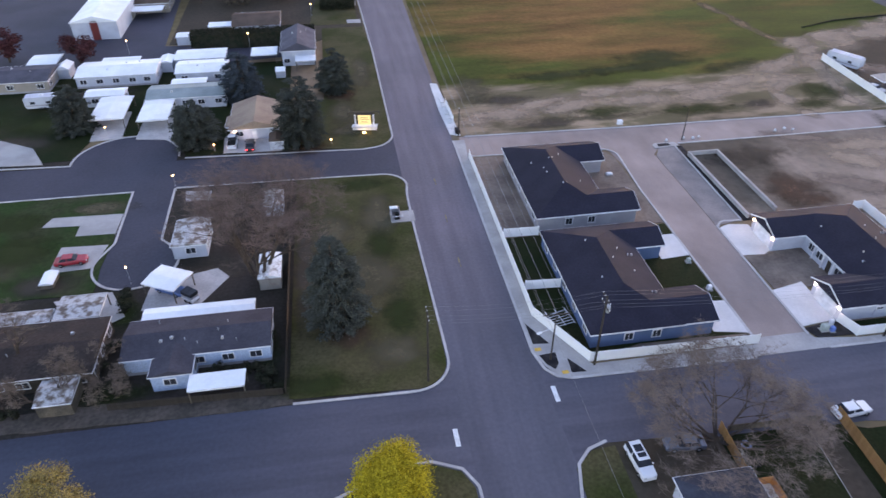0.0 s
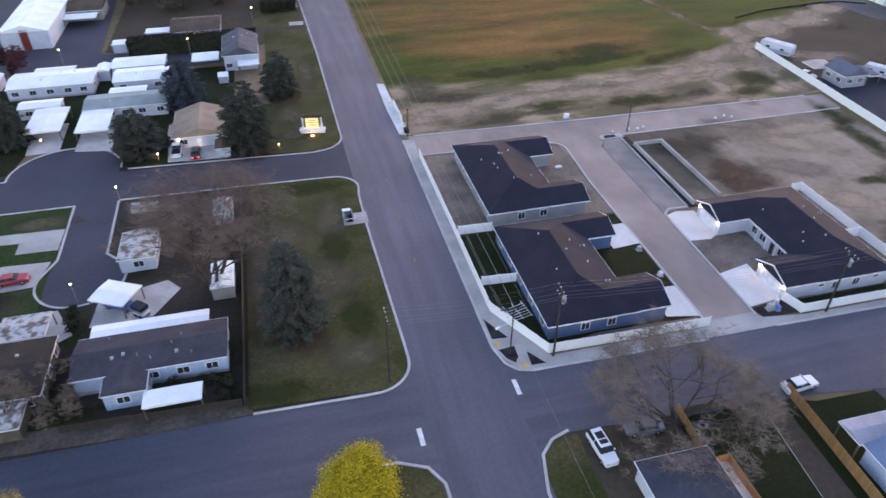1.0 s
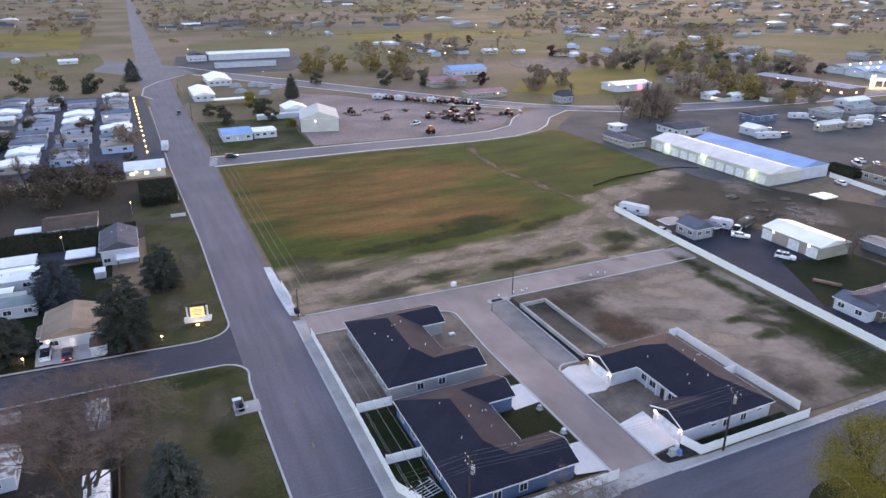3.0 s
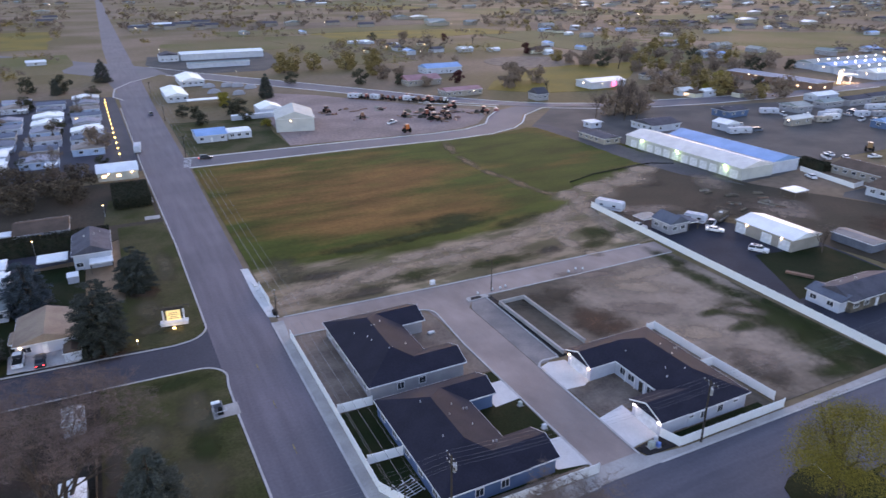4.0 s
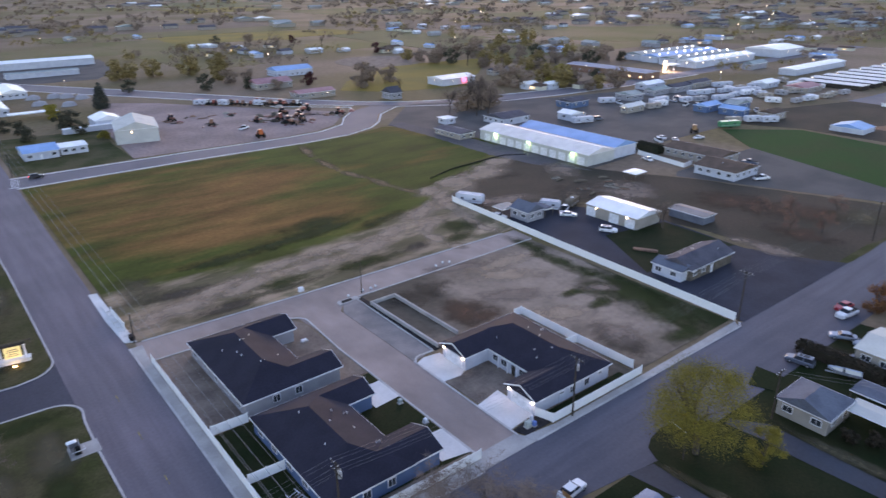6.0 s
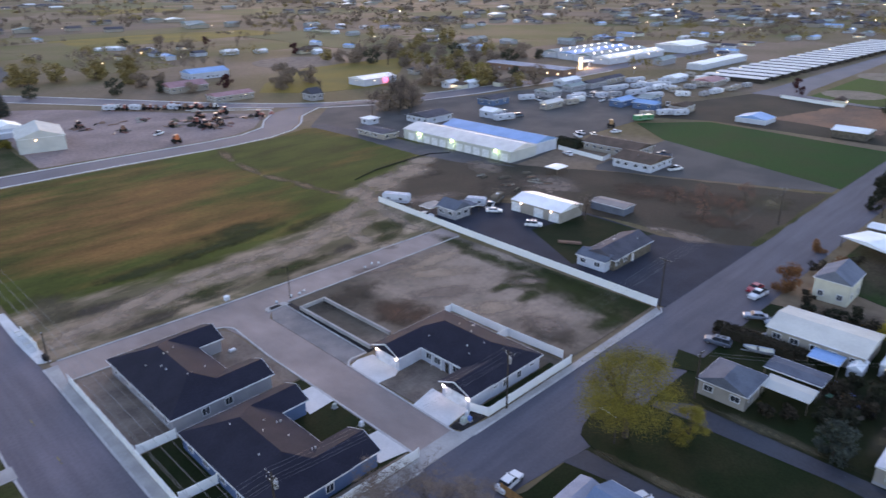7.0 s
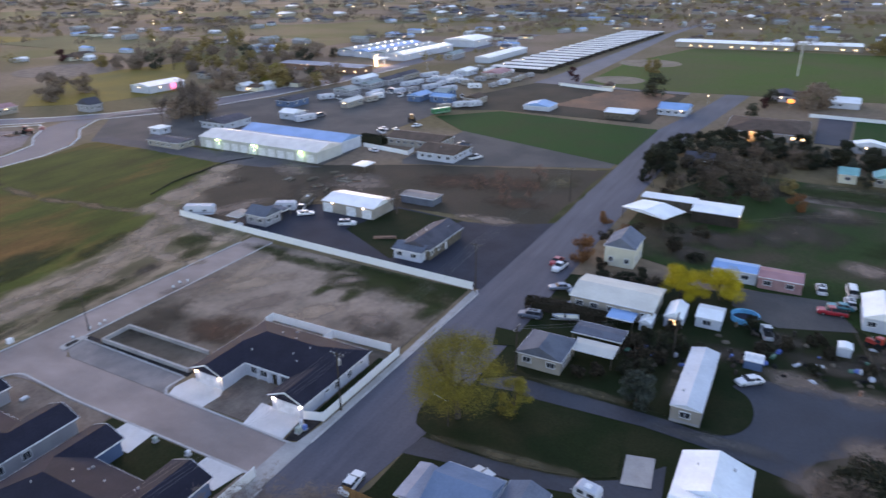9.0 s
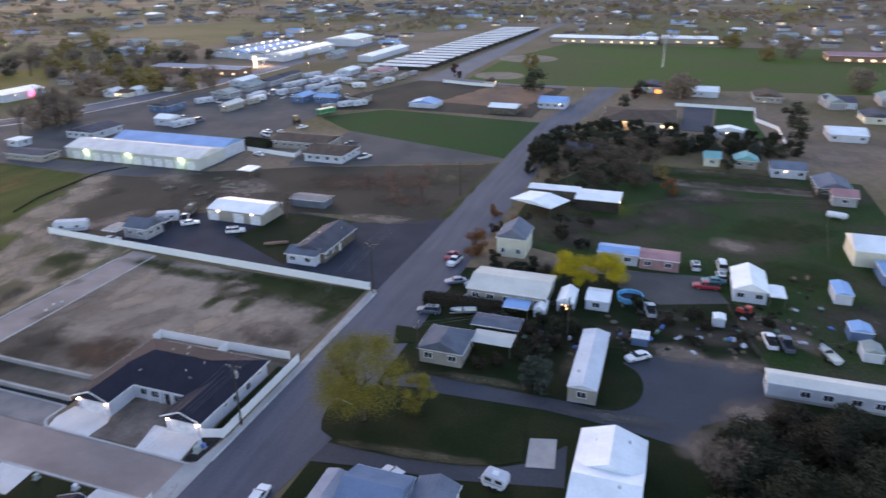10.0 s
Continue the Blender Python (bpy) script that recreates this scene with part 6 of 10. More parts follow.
def wires(a, b, offsets, sag=0.8, r=0.022, label="sagging overhead power cables between poles"):
    th = thing("overhead_wire", a[0], a[1], 0, 0, label, "cable", "overhead wires")
    d = Vector((b[0] - a[0], b[1] - a[1], 0)).normalized()
    side = Vector((-d.y, d.x, 0))
    for off, dz in offsets:
        s = Shape()
        n = 12
        pts = []
        for i in range(n + 1):
            u = i / n
            p = Vector((a[0] + (b[0] - a[0]) * u, a[1] + (b[1] - a[1]) * u, a[2] + (b[2] - a[2]) * u + dz - 4 * sag * u * (1 - u))) + side * off
            pts.append(p - Vector((a[0], a[1], 0)))
        up = Vector((0, 0, r))
        vs = [q for p in pts for q in (p + up, p + side * r, p - up, p - side * r)]
        s.add(vs, [(i * 4 + j, i * 4 + (j + 1) % 4, i * 4 + 4 + (j + 1) % 4, i * 4 + 4 + j) for i in range(n) for j in range(4)])
        part("cable", s, M_WIRE, th)
    return th


def street_lamp(x, y, h, rz, label="street lamp with a white arm over the road", lit=False, arm=2.4, post=0.0, metal=None):
    th = thing("street_lamp", x, y, 0, rz, label, "street lamp", "street lamps")
    part("pole", Shape().tube((0, 0, -0.3), (0, 0, max(h, post)), 0.12, 0.08, 8), M_POLE, th)
    if post:
        part("crossarm", Shape().box(-1.8, 1.8, -0.06, 0.06, post - 0.3, post - 0.16), M_POLE, th).rotation_euler = (0, 0, -radians(rz))
    part("arm", Shape().tube((0, 0, h - 0.3), (arm, 0, h + 0.25), 0.05, 0.04, 6), metal or M_GUTTER, th)
    hd = part("lamp_head", Shape().taper(arm - 0.1, arm + 0.65, -0.16, 0.16, h + 0.15, h + 0.35, 0.12, 0.06), metal or M_GUTTER, th)
    part("lens", Shape().box(arm + 0.05, arm + 0.55, -0.12, 0.12, h + 0.1, h + 0.15), M_LAMP if lit else M_GLASS, hd)
    return th
# ---- the new estate ----
duplex("new charcoal-roofed grey house round a dirt courtyard", 0, 0, 1, (30.9, 44.4, 90.0, 115.4), [(30.9, 49.2, 107.4, 115.3), (30.9, 49.2, 90.05, 97.4)], M_SIDE_G, False, [(36.8, 1.2, 1.25), (40.8, 1.2, 1.25)])
duplex("new charcoal-roofed slate-blue house round a small lawn", 0, 0, 1, (30.4, 44.1, 61.8, 86.6), [(30.4, 49.0, 79.6, 86.5), (30.4, 49.0, 61.9, 69.6)], M_SIDE_B, False, [(36.2, 1.2, 1.25), (40.2, 1.2, 1.25)])
estate_white = duplex("new charcoal-roofed white house with lit garage lamps", 0, 0, -1, (72.6, 86.0, 61.2, 85.9), [(67.1, 86.0, 78.5, 85.8), (67.1, 86.0, 61.3, 68.6)], M_SIDE_W, True, [(73.6, 1.0, 0.45), (76.2, 1.2, 1.25), (79.8, 1.2, 1.25), (83.2, 1.0, 0.45)])
for y in (71.2, 73.6, 76.0):
    part("porch_post", Shape().box(72.66, 72.8, y - 0.07, y + 0.07, -0.1, 2.72), M_GUTTER, estate_white)
plain_door(estate_white, 73.04, 72.4, -90, M_DARKWOOD)
window_part(estate_white, 73.04, 74.8, 1.5, -90, 1.5, 1.2)
vinyl_fence([(24.9, 117.4), (24.9, 90), (24.8, 70), (30.0, 59.9), (54.0, 59.5)], 1.75)
vinyl_fence([(25.35, 89.6), (31.2, 89.4)], 1.75)
vinyl_fence([(25.35, 75.8), (30.7, 75.5)], 1.75)
vinyl_fence([(24.35, 142.6), (24.55, 133.6)], 1.6, "short white vinyl fence panel beside the new walk")
vinyl_fence([(67.6, 61.8), (68.6, 58.75), (91.0, 58.6)], 1.7)
vinyl_fence([(88.6, 88.2), (90.6, 88.2), (90.7, 73.2), (91.2, 60.6)], 1.75)
vinyl_fence([(90.5, 73.2), (87.0, 73.5)], 1.75)
vinyl_fence([(126.9, 154.9), (124.2, 106), (121.9, 58.6)], 1.85, "long white vinyl fence along the empty lot")

pl = thing("retaining_wall", 71.8, 100.2, 0, 0, "pale concrete wall round a sunken dirt rectangle", "wall")
for a in ((-3.2, -2.85, -11.8, 11.4), (2.85, 3.2, -10.4, 11.4), (-2.85, 2.85, 11.05, 11.4)):
    part("wall_run", Shape().box(a[0], a[1], a[2], a[3], -0.1, 0.8).box(a[0] - 0.04, a[1] + 0.04, a[2], a[3], 0.8, 0.9), M_CONC, pl)


def utility_box(x, y, sx, sy, sz, material, label, rz=0):
    th = thing("utility_box", x, y, 0.1, rz, label, "utility box")
    part("pad", Shape().box(-sx / 2 - 0.15, sx / 2 + 0.15, -sy / 2 - 0.15, sy / 2 + 0.15, -0.2, 0.1), M_CONC, th)
    c = part("cabinet", Shape().box(-sx / 2, sx / 2, -sy / 2, sy / 2, 0.1, sz).taper(-sx / 2 - 0.05, sx / 2 + 0.05, -sy / 2 - 0.05, sy / 2 + 0.05, sz, sz + 0.12, 0.12, 0.1), material, th)
    part("door", Shape().box(-sx / 2 + 0.08, -0.02, -sy / 2 - 0.03, -sy / 2, 0.2, sz - 0.1).box(0.02, sx / 2 - 0.08, -sy / 2 - 0.03, -sy / 2, 0.2, sz - 0.1), material, c)
    return th


M_BOXG = mat("pale_green_cabinet", (0.42, 0.46, 0.42), None, 0.8, 6, rough=0.5)
utility_box(60.2, 126.9, 1.0, 0.8, 0.9, M_GUTTER, "pale utility cabinet on a pad by the kerb")
utility_box(52.8, 78.2, 0.6, 0.5, 0.7, M_BOXG, "small green utility box on the lawn")
utility_box(52.9, 71.4, 0.6, 0.5, 0.7, M_GUTTER, "white utility box on the lawn")
utility_box(50.2, 106.6, 1.1, 0.6, 0.3, M_GUTTER, "white crate by the garage")
utility_box(64.6, 60.4, 0.9, 0.7, 1.0, M_BOXG, "green utility box in the mulch bed")
utility_box(65.6, 60.0, 0.5, 0.5, 0.8, carpaint("blue_drum", (0.10, 0.22, 0.55)), "blue drum in the mulch bed")
utility_box(66.2, 61.2, 0.5, 0.4, 0.9, M_GUTTER, "white meter box in the mulch bed")
for x, y, s in [(70.9, 118.3, 0.3), (72.9, 118.0, 0.35), (74.4, 118.4, 0.25), (67.0, 117.9, 0.3), (92, 118.6, 0.3), (94.5, 119.2, 0.3), (96, 118.4, 0.25)]:
    utility_box(x, y, s, s, 0.4, M_GUTTER, "low white utility stub beside the kerb")
street_lamp(70.4, 117.9, 7.5, 180, "dark street lamp post beside the estate road", arm=0.9, metal=M_POLE)
# playhouse frame and pipes in the side yard of the blue house
pf = thing("frame_stack", 28.6, 68.6, 0.1, 12, "white pipe frame lying on dark turf", "frame")
for k in range(6):
    part("pipe", Shape().tube((-1.8, k * 0.5 - 1.4, 0.1), (1.6, k * 0.55 - 1.5, 0.25), 0.05, 0.05, 6), M_GUTTER, pf)
for k in range(3):
    part("pipe", Shape().tube((-1.6 + k * 1.5, -1.8, 0.32), (-1.5 + k * 1.5, 1.8, 0.3), 0.05, 0.05, 6), M_GUTTER, pf)

# ---- corner signs, boxes, street furniture ----
sg = thing("entrance_sign", 5.3, 133.4, 0.13, -9, "lit monument sign on white posts, words unreadable", "sign")
part("plinth", Shape().box(-2.6, 2.6, -0.7, 0.7, -0.1, 0.55).box(-2.7, 2.7, -0.8, 0.8, 0.55, 0.72), M_GUTTER, sg)
for u in (-1.95, 1.95):
    p = part("post", Shape().box(u - 0.16, u + 0.16, -0.16, 0.16, 0.7, 3.2), M_GUTTER, sg)
    part("cap", Shape().taper(u - 0.22, u + 0.22, -0.22, 0.22, 3.2, 3.4, 0.15, 0.15), M_GUTTER, p)
bd = part("board", Shape().box(-1.35, 1.35, -0.1, 0.1, 0.95, 3.1), M_SIGNF, sg, "glowing pale yellow sign face")
for k, (w, z) in enumerate([(0.8, 2.6), (1.0, 2.2), (0.7, 1.75), (0.9, 1.4)]):
    part("lettering", Shape().box(-w, w, -0.115, -0.1, z - 0.06, z + 0.06), M_OLDWOOD, bd)
part("top_rail", Shape().box(-2.2, 2.2, -0.3, 0.3, 3.42, 3.6), M_DARKWOOD, sg)
part("ground_light", Shape().taper(-0.3, 0.3, -2.1, -1.8, 0.0, 0.2, 0.05, 0.05), M_LAMPO, sg)
bar = thing("rail_fence", 5.4, 140.2, 0.13, -6, "low grey rail behind the sign", "rail")
part("rail", Shape().box(-3.6, 3.6, -0.05, 0.05, 0.75, 0.9), M_OLDWOOD, bar)
for u in (-3.4, 0, 3.4):
    part("post", Shape().box(u - 0.07, u + 0.07, -0.07, 0.07, 0, 0.85), M_OLDWOOD, bar)
pe = thing("pump_enclosure", 8.4, 98.6, 0.13, 0, "open white pump hut on a concrete pad", "hut")
part("pad", Shape().box(-1.2, 3.0, -1.9, 1.5, -0.1, 0.06), M_CONC, pe)
part("wall", Shape().box(-1.1, -0.95, -1.3, 1.2, 0.06, 1.2).box(-1.1, 0.5, 1.05, 1.2, 0.06, 1.3).box(0.38, 0.5, -0.2, 1.2, 0.06, 1.1), M_SIDE_G, pe)
part("roof", Shape().taper(-1.2, 0.2, 0.5, 1.4, 1.3, 1.5, 0.2, 0.3), M_WROOF, pe)
part("pump", Shape().tube((0, -0.3, 0.06), (0, -0.3, 0.9), 0.35, 0.35, 10).box(-0.5, 0.4, -1.1, -0.7, 0.06, 0.6), M_RUBBER, pe)
part("rail", Shape().strip([(-1.1, -1.2), (0.9, -1.2), (0.9, -0.3)], 0.08, 0.7, 0.8), M_GUTTER, pe)
utility_pole(30.4, 59.2, 12.0, "tall dark utility pole with crossarm beside the fence", True, 0, 2)
utility_pole(8.2, 59.9, 12.0, "tall dark utility pole on the corner lawn", False, 0, 1)
utility_pole(72.2, 58.0, 11.0, "utility pole with a grey transformer by the fence", True, 0, 1)
utility_pole(122.6, 58.2, 11.0, "utility pole at the end of the long fence", False, 0, 1)
utility_pole(190, 59, 11, "utility pole beside the field road", False, 0, 1)
for y in (-15, 275, 352, 430):
    utility_pole(25.0, y, 8.4, "utility pole beside the long road", False, 90, 1)
OFF = [(-1.2, 0), (-0.5, 0), (0.5, 0), (1.2, 0), (0, -1.6)]
for a, b in [((8.2, 59.9, 11.8), (30.4, 59.2, 11.8)), ((30.4, 59.2, 11.8), (72.2, 58, 10.8)), ((72.2, 58, 10.8), (122.6, 58.2, 10.8)), ((122.6, 58.2, 10.8), (190, 59, 10.8))]:
    wires(a, b, OFF, 0.7, 0.010)
SIDE = [(1.75, 0), (1.45, -0.1), (0, 0.1), (-0.2, -0.4), (-1.6, 0)]
wires((25.0, -15, 8.2), (25.0, 61, 8.2), [(1.45, 0)], 0.1, 0.012, "thin overhead cable over the junction")
wires((25.0, 61, 8.2), (25.0, 275, 8.2), SIDE, 0.3, 0.021, "pale overhead cables along the road and over the meadow's edge")
for a, b in ((275, 352), (352, 430)):
    wires((25.0, a, 8.2), (25.0, b, 8.2), SIDE, 0.5, 0.024)
street_lamp(24.9, 61.0, 6.2, 205, "dark street lamp with a white arm at the corner", post=8.45)
street_lamp(76.6, 40.8, 5.0, 90, "thin lamp post on the lawn edge")

# stacked materials near the estate entrance
st = thing("block_pile", 23.9, 140, 0.13, 0, "pale slabs and a dark crate on the new walk", "pile")
for k in range(7):
    part("slab_piece", Shape().box(-0.5, 0.5, -7 + k * 2.1, -5.2 + k * 2.1, 0, 0.12 + 0.1 * (k % 3)), M_NEWCONC, st)
part("crate", Shape().box(0.2, 1.1, -12.2, -10.6, 0, 0.8), M_MULCH, st)

# ---- mobile-home park, west ----
G_PARK = "mobile homes of the park"
building("metal_building", "large white metal building with a red stripe", -70.5, -58.0, 200, 236, 5.0, 6.6, "y", M_SIDE_W, M_WROOF, "warehouse", 0.2, windows=False)
part("stripe", Shape().box(-1.0, 1.0, -18.0, -17.8, 0, 5.4), carpaint("barn_red", (0.20, 0.035, 0.03)), bpy.data.objects["metal_building"], "red-brown painted stripe")
building("mobile_home", "long white mobile home with a white roof", -61, -42.4, 165, 175, 2.9, 3.7, "x", M_SIDE_W, M_WROOF, "mobile home", 0.2, group=G_PARK, skirt=True, vents=3)
building("carport", "white flat carport behind a mobile home", -57, -48, 175.2, 178, 2.7, 2.9, "x", M_SIDE_W, M_WROOF, "carport", 0.2, open_sides=True)
building("mobile_home", "tan mobile home with a dark grey roof", -81, -66.6, 164.2, 175.2, 2.8, 3.8, "x", M_SIDE_T, M_SHINGLE2, "mobile home", 0.3, group=G_PARK, skirt=True, vents=2)
building("carport", "white carport roof beside the tan mobile home", -75, -68, 176, 183, 2.6, 2.8, "x", M_SIDE_W, M_WROOF, "carport", 0.2, open_sides=True)
building("shed", "pale blue barrel shed", -67, -64, 172, 177, 2.5, 3.3, "y", M_SIDE_W, M_WROOF, "shed", 0.15, windows=False)
building("carport", "white carport over a driveway", -52.2, -45.2, 141.4, 153.2, 2.55, 2.8, "y", M_SIDE_W, M_WROOF, "carport", 0.2, open_sides=True)
building("mobile_home", "white-roofed mobile home behind a carport", -56, -47.4, 153.6, 158, 2.7, 3.1, "x", M_SIDE_W, M_WROOF, "mobile home", 0.2, group=G_PARK)
building("carport", "white carport over a concrete driveway", -42.2, -35.8, 139.4, 150, 2.55, 2.8, "y", M_SIDE_W, M_WROOF, "carport", 0.2, open_sides=True)
building("mobile_home", "mobile home with a grey-green metal roof", -42.2, -24.8, 149.6, 157.8, 2.8, 3.5, "x", M_SIDE_W, M_GROOF, "mobile home", 0.2, group=G_PARK, vents=1)
building("mobile_home", "white double mobile home with a white roof", -38, -25.8, 164, 172.4, 2.9, 3.6, "x", M_SIDE_W, M_WROOF, "mobile home", 0.2, group=G_PARK, skirt=True, vents=3)
building("mobile_home", "white-roofed mobile home at the lane", -39.5, -27, 173.6, 180.6, 2.8, 3.3, "x", M_SIDE_W, M_WROOF, "mobile home", 0.2, group=G_PARK)
building("shed", "white garden shed with a flat roof", -43, -39.8, 172.6, 178, 2.6, 3.0, "y", M_SIDE_W, M_WROOF, "shed", 0.1, windows=False)
building("carport", "low white porch roof", -38, -30, 158.4, 161.6, 2.6, 2.75, "x", M_SIDE_W, M_WROOF, "carport", 0.2, open_sides=True)
building("house", "white house with a tan shingle roof", -22.8, -11.8, 131.9, 145, 2.6, 4.3, "y", M_SIDE_W, M_TAN, "house", 0.4, door="S", lamp=[("S", -4.2, 2.2)], step=2.6)
building("porch", "tan-roofed open side porch of a house", -23.6, -22.0, 134, 139, 2.4, 2.7, "y", M_SIDE_W, M_TAN, "porch", 0.1, open_sides=True)
building("shed", "small white shed with a dark roof", -14.5, -11.4, 126.6, 130.6, 2.0, 2.7, "y", M_SIDE_W, M_SHINGLE3, "shed", 0.2, windows=False)
building("house", "white two-level house with a grey shingle roof", -13.2, -4.2, 172, 187.5, 4.0, 6.0, "y", M_SIDE_W, M_SHINGLE2, "house", 0.4, vents=3, step=2.6)
building("porch", "white-roofed entry porch on thin posts", -9.5, -4.4, 168.6, 172.4, 2.6, 2.9, "x", M_SIDE_W, M_WROOF, "porch", 0.15, open_sides=True)
building("carport", "white pyramid-roofed carport on posts", -20.8, -14.2, 174.6, 180.4, 2.5, 3.3, "x", M_SIDE_W, M_WROOF, "carport", 0.2, hip=(2.8, 2.8), open_sides=True)
building("shed", "small white cabinet shed on grass", -14.4, -12, 164.4, 167.6, 1.8, 2.1, "x", M_SIDE_W, M_WROOF, "shed", 0.1, windows=False)
box_trailer("travel_trailer", "white travel trailer with dark windows", -65.4, 155.4, 2, 7.2, 2.5, 3.0, M_SIDE_W, z=0.1)
building("house", "low house with a brown-grey roof behind a hedge", -27.5, -14, 197, 210, 2.7, 4.2, "x", M_SIDE_W, M_SHINGLE3, "house", 0.4, lit=1)
building("carport", "long white porch roof", -34, -27.4, 199, 203, 2.5, 2.7, "x", M_SIDE_W, M_WROOF, "carport", 0.1, open_sides=True)
building("carport", "long white carport roof on posts", -58, -49.2, 216.4, 221.4, 2.6, 2.8, "x", M_SIDE_W, M_WROOF, "carport", 0.2, open_sides=True)
building("house", "dark-roofed house behind a carport", -59, -48, 222, 234, 3, 4.8, "x", M_SIDE_T, M_SHINGLE3, "house", 0.4)
building("shed", "white-roofed shed by the hedge", -41.8, -37.4, 192, 196, 2.3, 2.6, "x", M_SIDE_W, M_WROOF, "shed", 0.1, windows=False)
hedge(-37.2, -4.6, 187.2, 191.5, 4.4, 3, M_DARKL, "tall clipped dark hedge")
hedge(-2.5, 8.0, 217, 237, 3.2, 4, M_DARKL, "dark hedge at the roadside")
# southwest block
building("mobile_home", "double-wide mobile home, dark grey roof, pale blue walls", -30.6, -11.6, 66.7, 74.4, 2.9, 3.9, "x", M_BLUESIDE, M_HOMEROOF, "mobile home", 0.25, group=G_PARK, skirt=True, vents=9)
building("mobile_home_wing", "grey-roofed front wing of the double-wide home", -26.6, -21.2, 63.4, 68.5, 2.8, 3.6, "y", M_BLUESIDE, M_HOMEROOF, "mobile home", 0.2)
building("carport", "white patio roof beside the wing", -21.6, -14.7, 60.8, 63.6, 2.4, 2.55, "x", M_SIDE_W, M_WROOF, "carport", 0.1, open_sides=True)
building("carport", "long white lean-to roof behind the home", -29.4, -14.2, 74.6, 77.2, 2.6, 2.75, "x", M_SIDE_W, M_WROOF, "carport", 0.1, open_sides=True)
# dark wall material stands in for a front wall lying in shadow
building("mobile_home", "mobile home with a low brown roof", -50.5, -33.6, 65.6, 76.4, 2.7, 3.5, "x", M_DARKWOOD, M_DARKROOF, "mobile home", 0.25, group=G_PARK, vents=2)
building("shed", "shed with a pale patched metal roof", -39.6, -35.2, 61.3, 66.2, 2.2, 2.7, "x", M_OLDWOOD, M_RUST, "shed", 0.15, windows=False)
building("carport", "patched grey metal carport roof", -41.6, -35.4, 77, 82, 2.5, 2.7, "x", M_SIDE_W, M_RUST, "carport", 0.1, open_sides=True)
building("carport", "rusty metal lean-to roof", -52, -42, 76.8, 79.6, 2.4, 2.6, "x", M_SIDE_W, M_RUST, "carport", 0.1, open_sides=True)
building("mobile_home", "mobile home under a patched white roof", -28.2, -22.6, 91.8, 99.6, 2.6, 3.0, "y", M_SIDE_W, M_RUST, "mobile home", 0.2, group=G_PARK)
building("carport", "tilted white carport over a blue car", -30.2, -24.6, 81.6, 86.4, 2.6, 2.8, "x", M_SIDE_W, M_WROOF, "carport", 0.15, open_sides=True, rz=-28)
building("shed", "white-roofed shed under the bare tree", -14.2, -11.0, 102, 107, 2.4, 2.8, "y", M_SIDE_W, M_RUST, "shed", 0.1, windows=False)
building("shed", "pale-roofed shed by the board fence", -14.2, -10.8, 81.8, 88, 2.4, 2.8, "y", M_SIDE_T, M_WROOF, "shed", 0.1, windows=False)
building("shed", "small blue-roofed garden trailer shed", -46.8, -44.8, 87.2, 90.6, 1.0, 1.3, "y", M_OLDWOOD, M_WROOF, "shed", 0.1, windows=False)
board_fence([(-9.9, 60.4), (-9.8, 113)], 1.7, M_DARKWOOD, "long weathered brown board fence", 0.3)
board_fence([(-31.5, 61.4), (-10.2, 60.6)], 1.3, M_DARKWOOD, "low dark board fence along the street", 0.3)
vehicle("sedan", -43.8, 93.4, 4, carpaint("red", (0.42, 0.02, 0.03)), "red sedan on a concrete slab", 0.17)
vehicle("sedan", -27.2, 83.6, -30, carpaint("blue", (0.07, 0.16, 0.36)), "blue sedan under a carport", 0.17)
vehicle("sedan", -18.4, 128.6, 92, carpaint("black", (0.02, 0.02, 0.025)), "dark car with red tail lights in a driveway", 0.17, lights=True)
vehicle("pickup", -22.0, 130.6, 90, carpaint("white", (0.72, 0.72, 0.74)), "white pickup truck beside a tan house", 0.17)
box_trailer("utility_trailer", "small white open trailer", -24, 81, -40, 2.4, 1.4, 1.2, M_GUTTER, z=0.1)
G_SP = "conifers along the west side"
conifer(-2.8, 73.2, 15.4, 4.9, 11, M_SPRUCE, "big dark spruce on the corner lawn", 18000, G_SP, full=0.25, size=0.22)
conifer(-8.0, 129.4, 14.6, 5.3, 12, M_SPRUCE, "broad dark fir beside the verge", 20000, G_SP, key="fir", full=0.9, size=0.22)
conifer(-0.4, 154.4, 10.6, 4.2, 13, M_SPRUCE, "dark fir beside the verge", 15000, G_SP, full=0.9, size=0.23)
conifer(-21.4, 153, 11.8, 5.0, 14, M_BLUESP, "blue spruce between mobile homes", 15000, G_SP, key="bluespruce", full=0.6, size=0.23)
conifer(-29.4, 132.2, 9.8, 5.0, 15, M_SPRUCE, "round dark pine by the turning circle", 15000, G_SP, full=0.9, size=0.23)
conifer(-55.4, 142.6, 10.4, 4.7, 16, M_SPRUCE, "dark pine beside a trailer", 15000, G_SP, full=0.5, size=0.23)
leafy_tree(-64.3, 182.6, 8.6, 5.2, 17, M_REDL, "purple-leaved plum tree beside a lane", 2600, 0.28, group="plum trees", key="plum")
leafy_tree(-82.6, 186, 8.4, 5.4, 18, M_REDL, "purple-leaved plum tree beside a lane", 2600, 0.28, group="plum trees")
bare_tree(-14.2, 84.5, 19.5, 21, "huge bare vase-shaped tree, brown twigs", 4, stems=6, spread=0.5, trunk=0.30, kids=(2, 3), rise=0.30, twig=mat("reddish_brown_twigs", (0.205, 0.138, 0.12), (0.165, 0.115, 0.10), 0.5, 4, rough=0.95, bump=0))
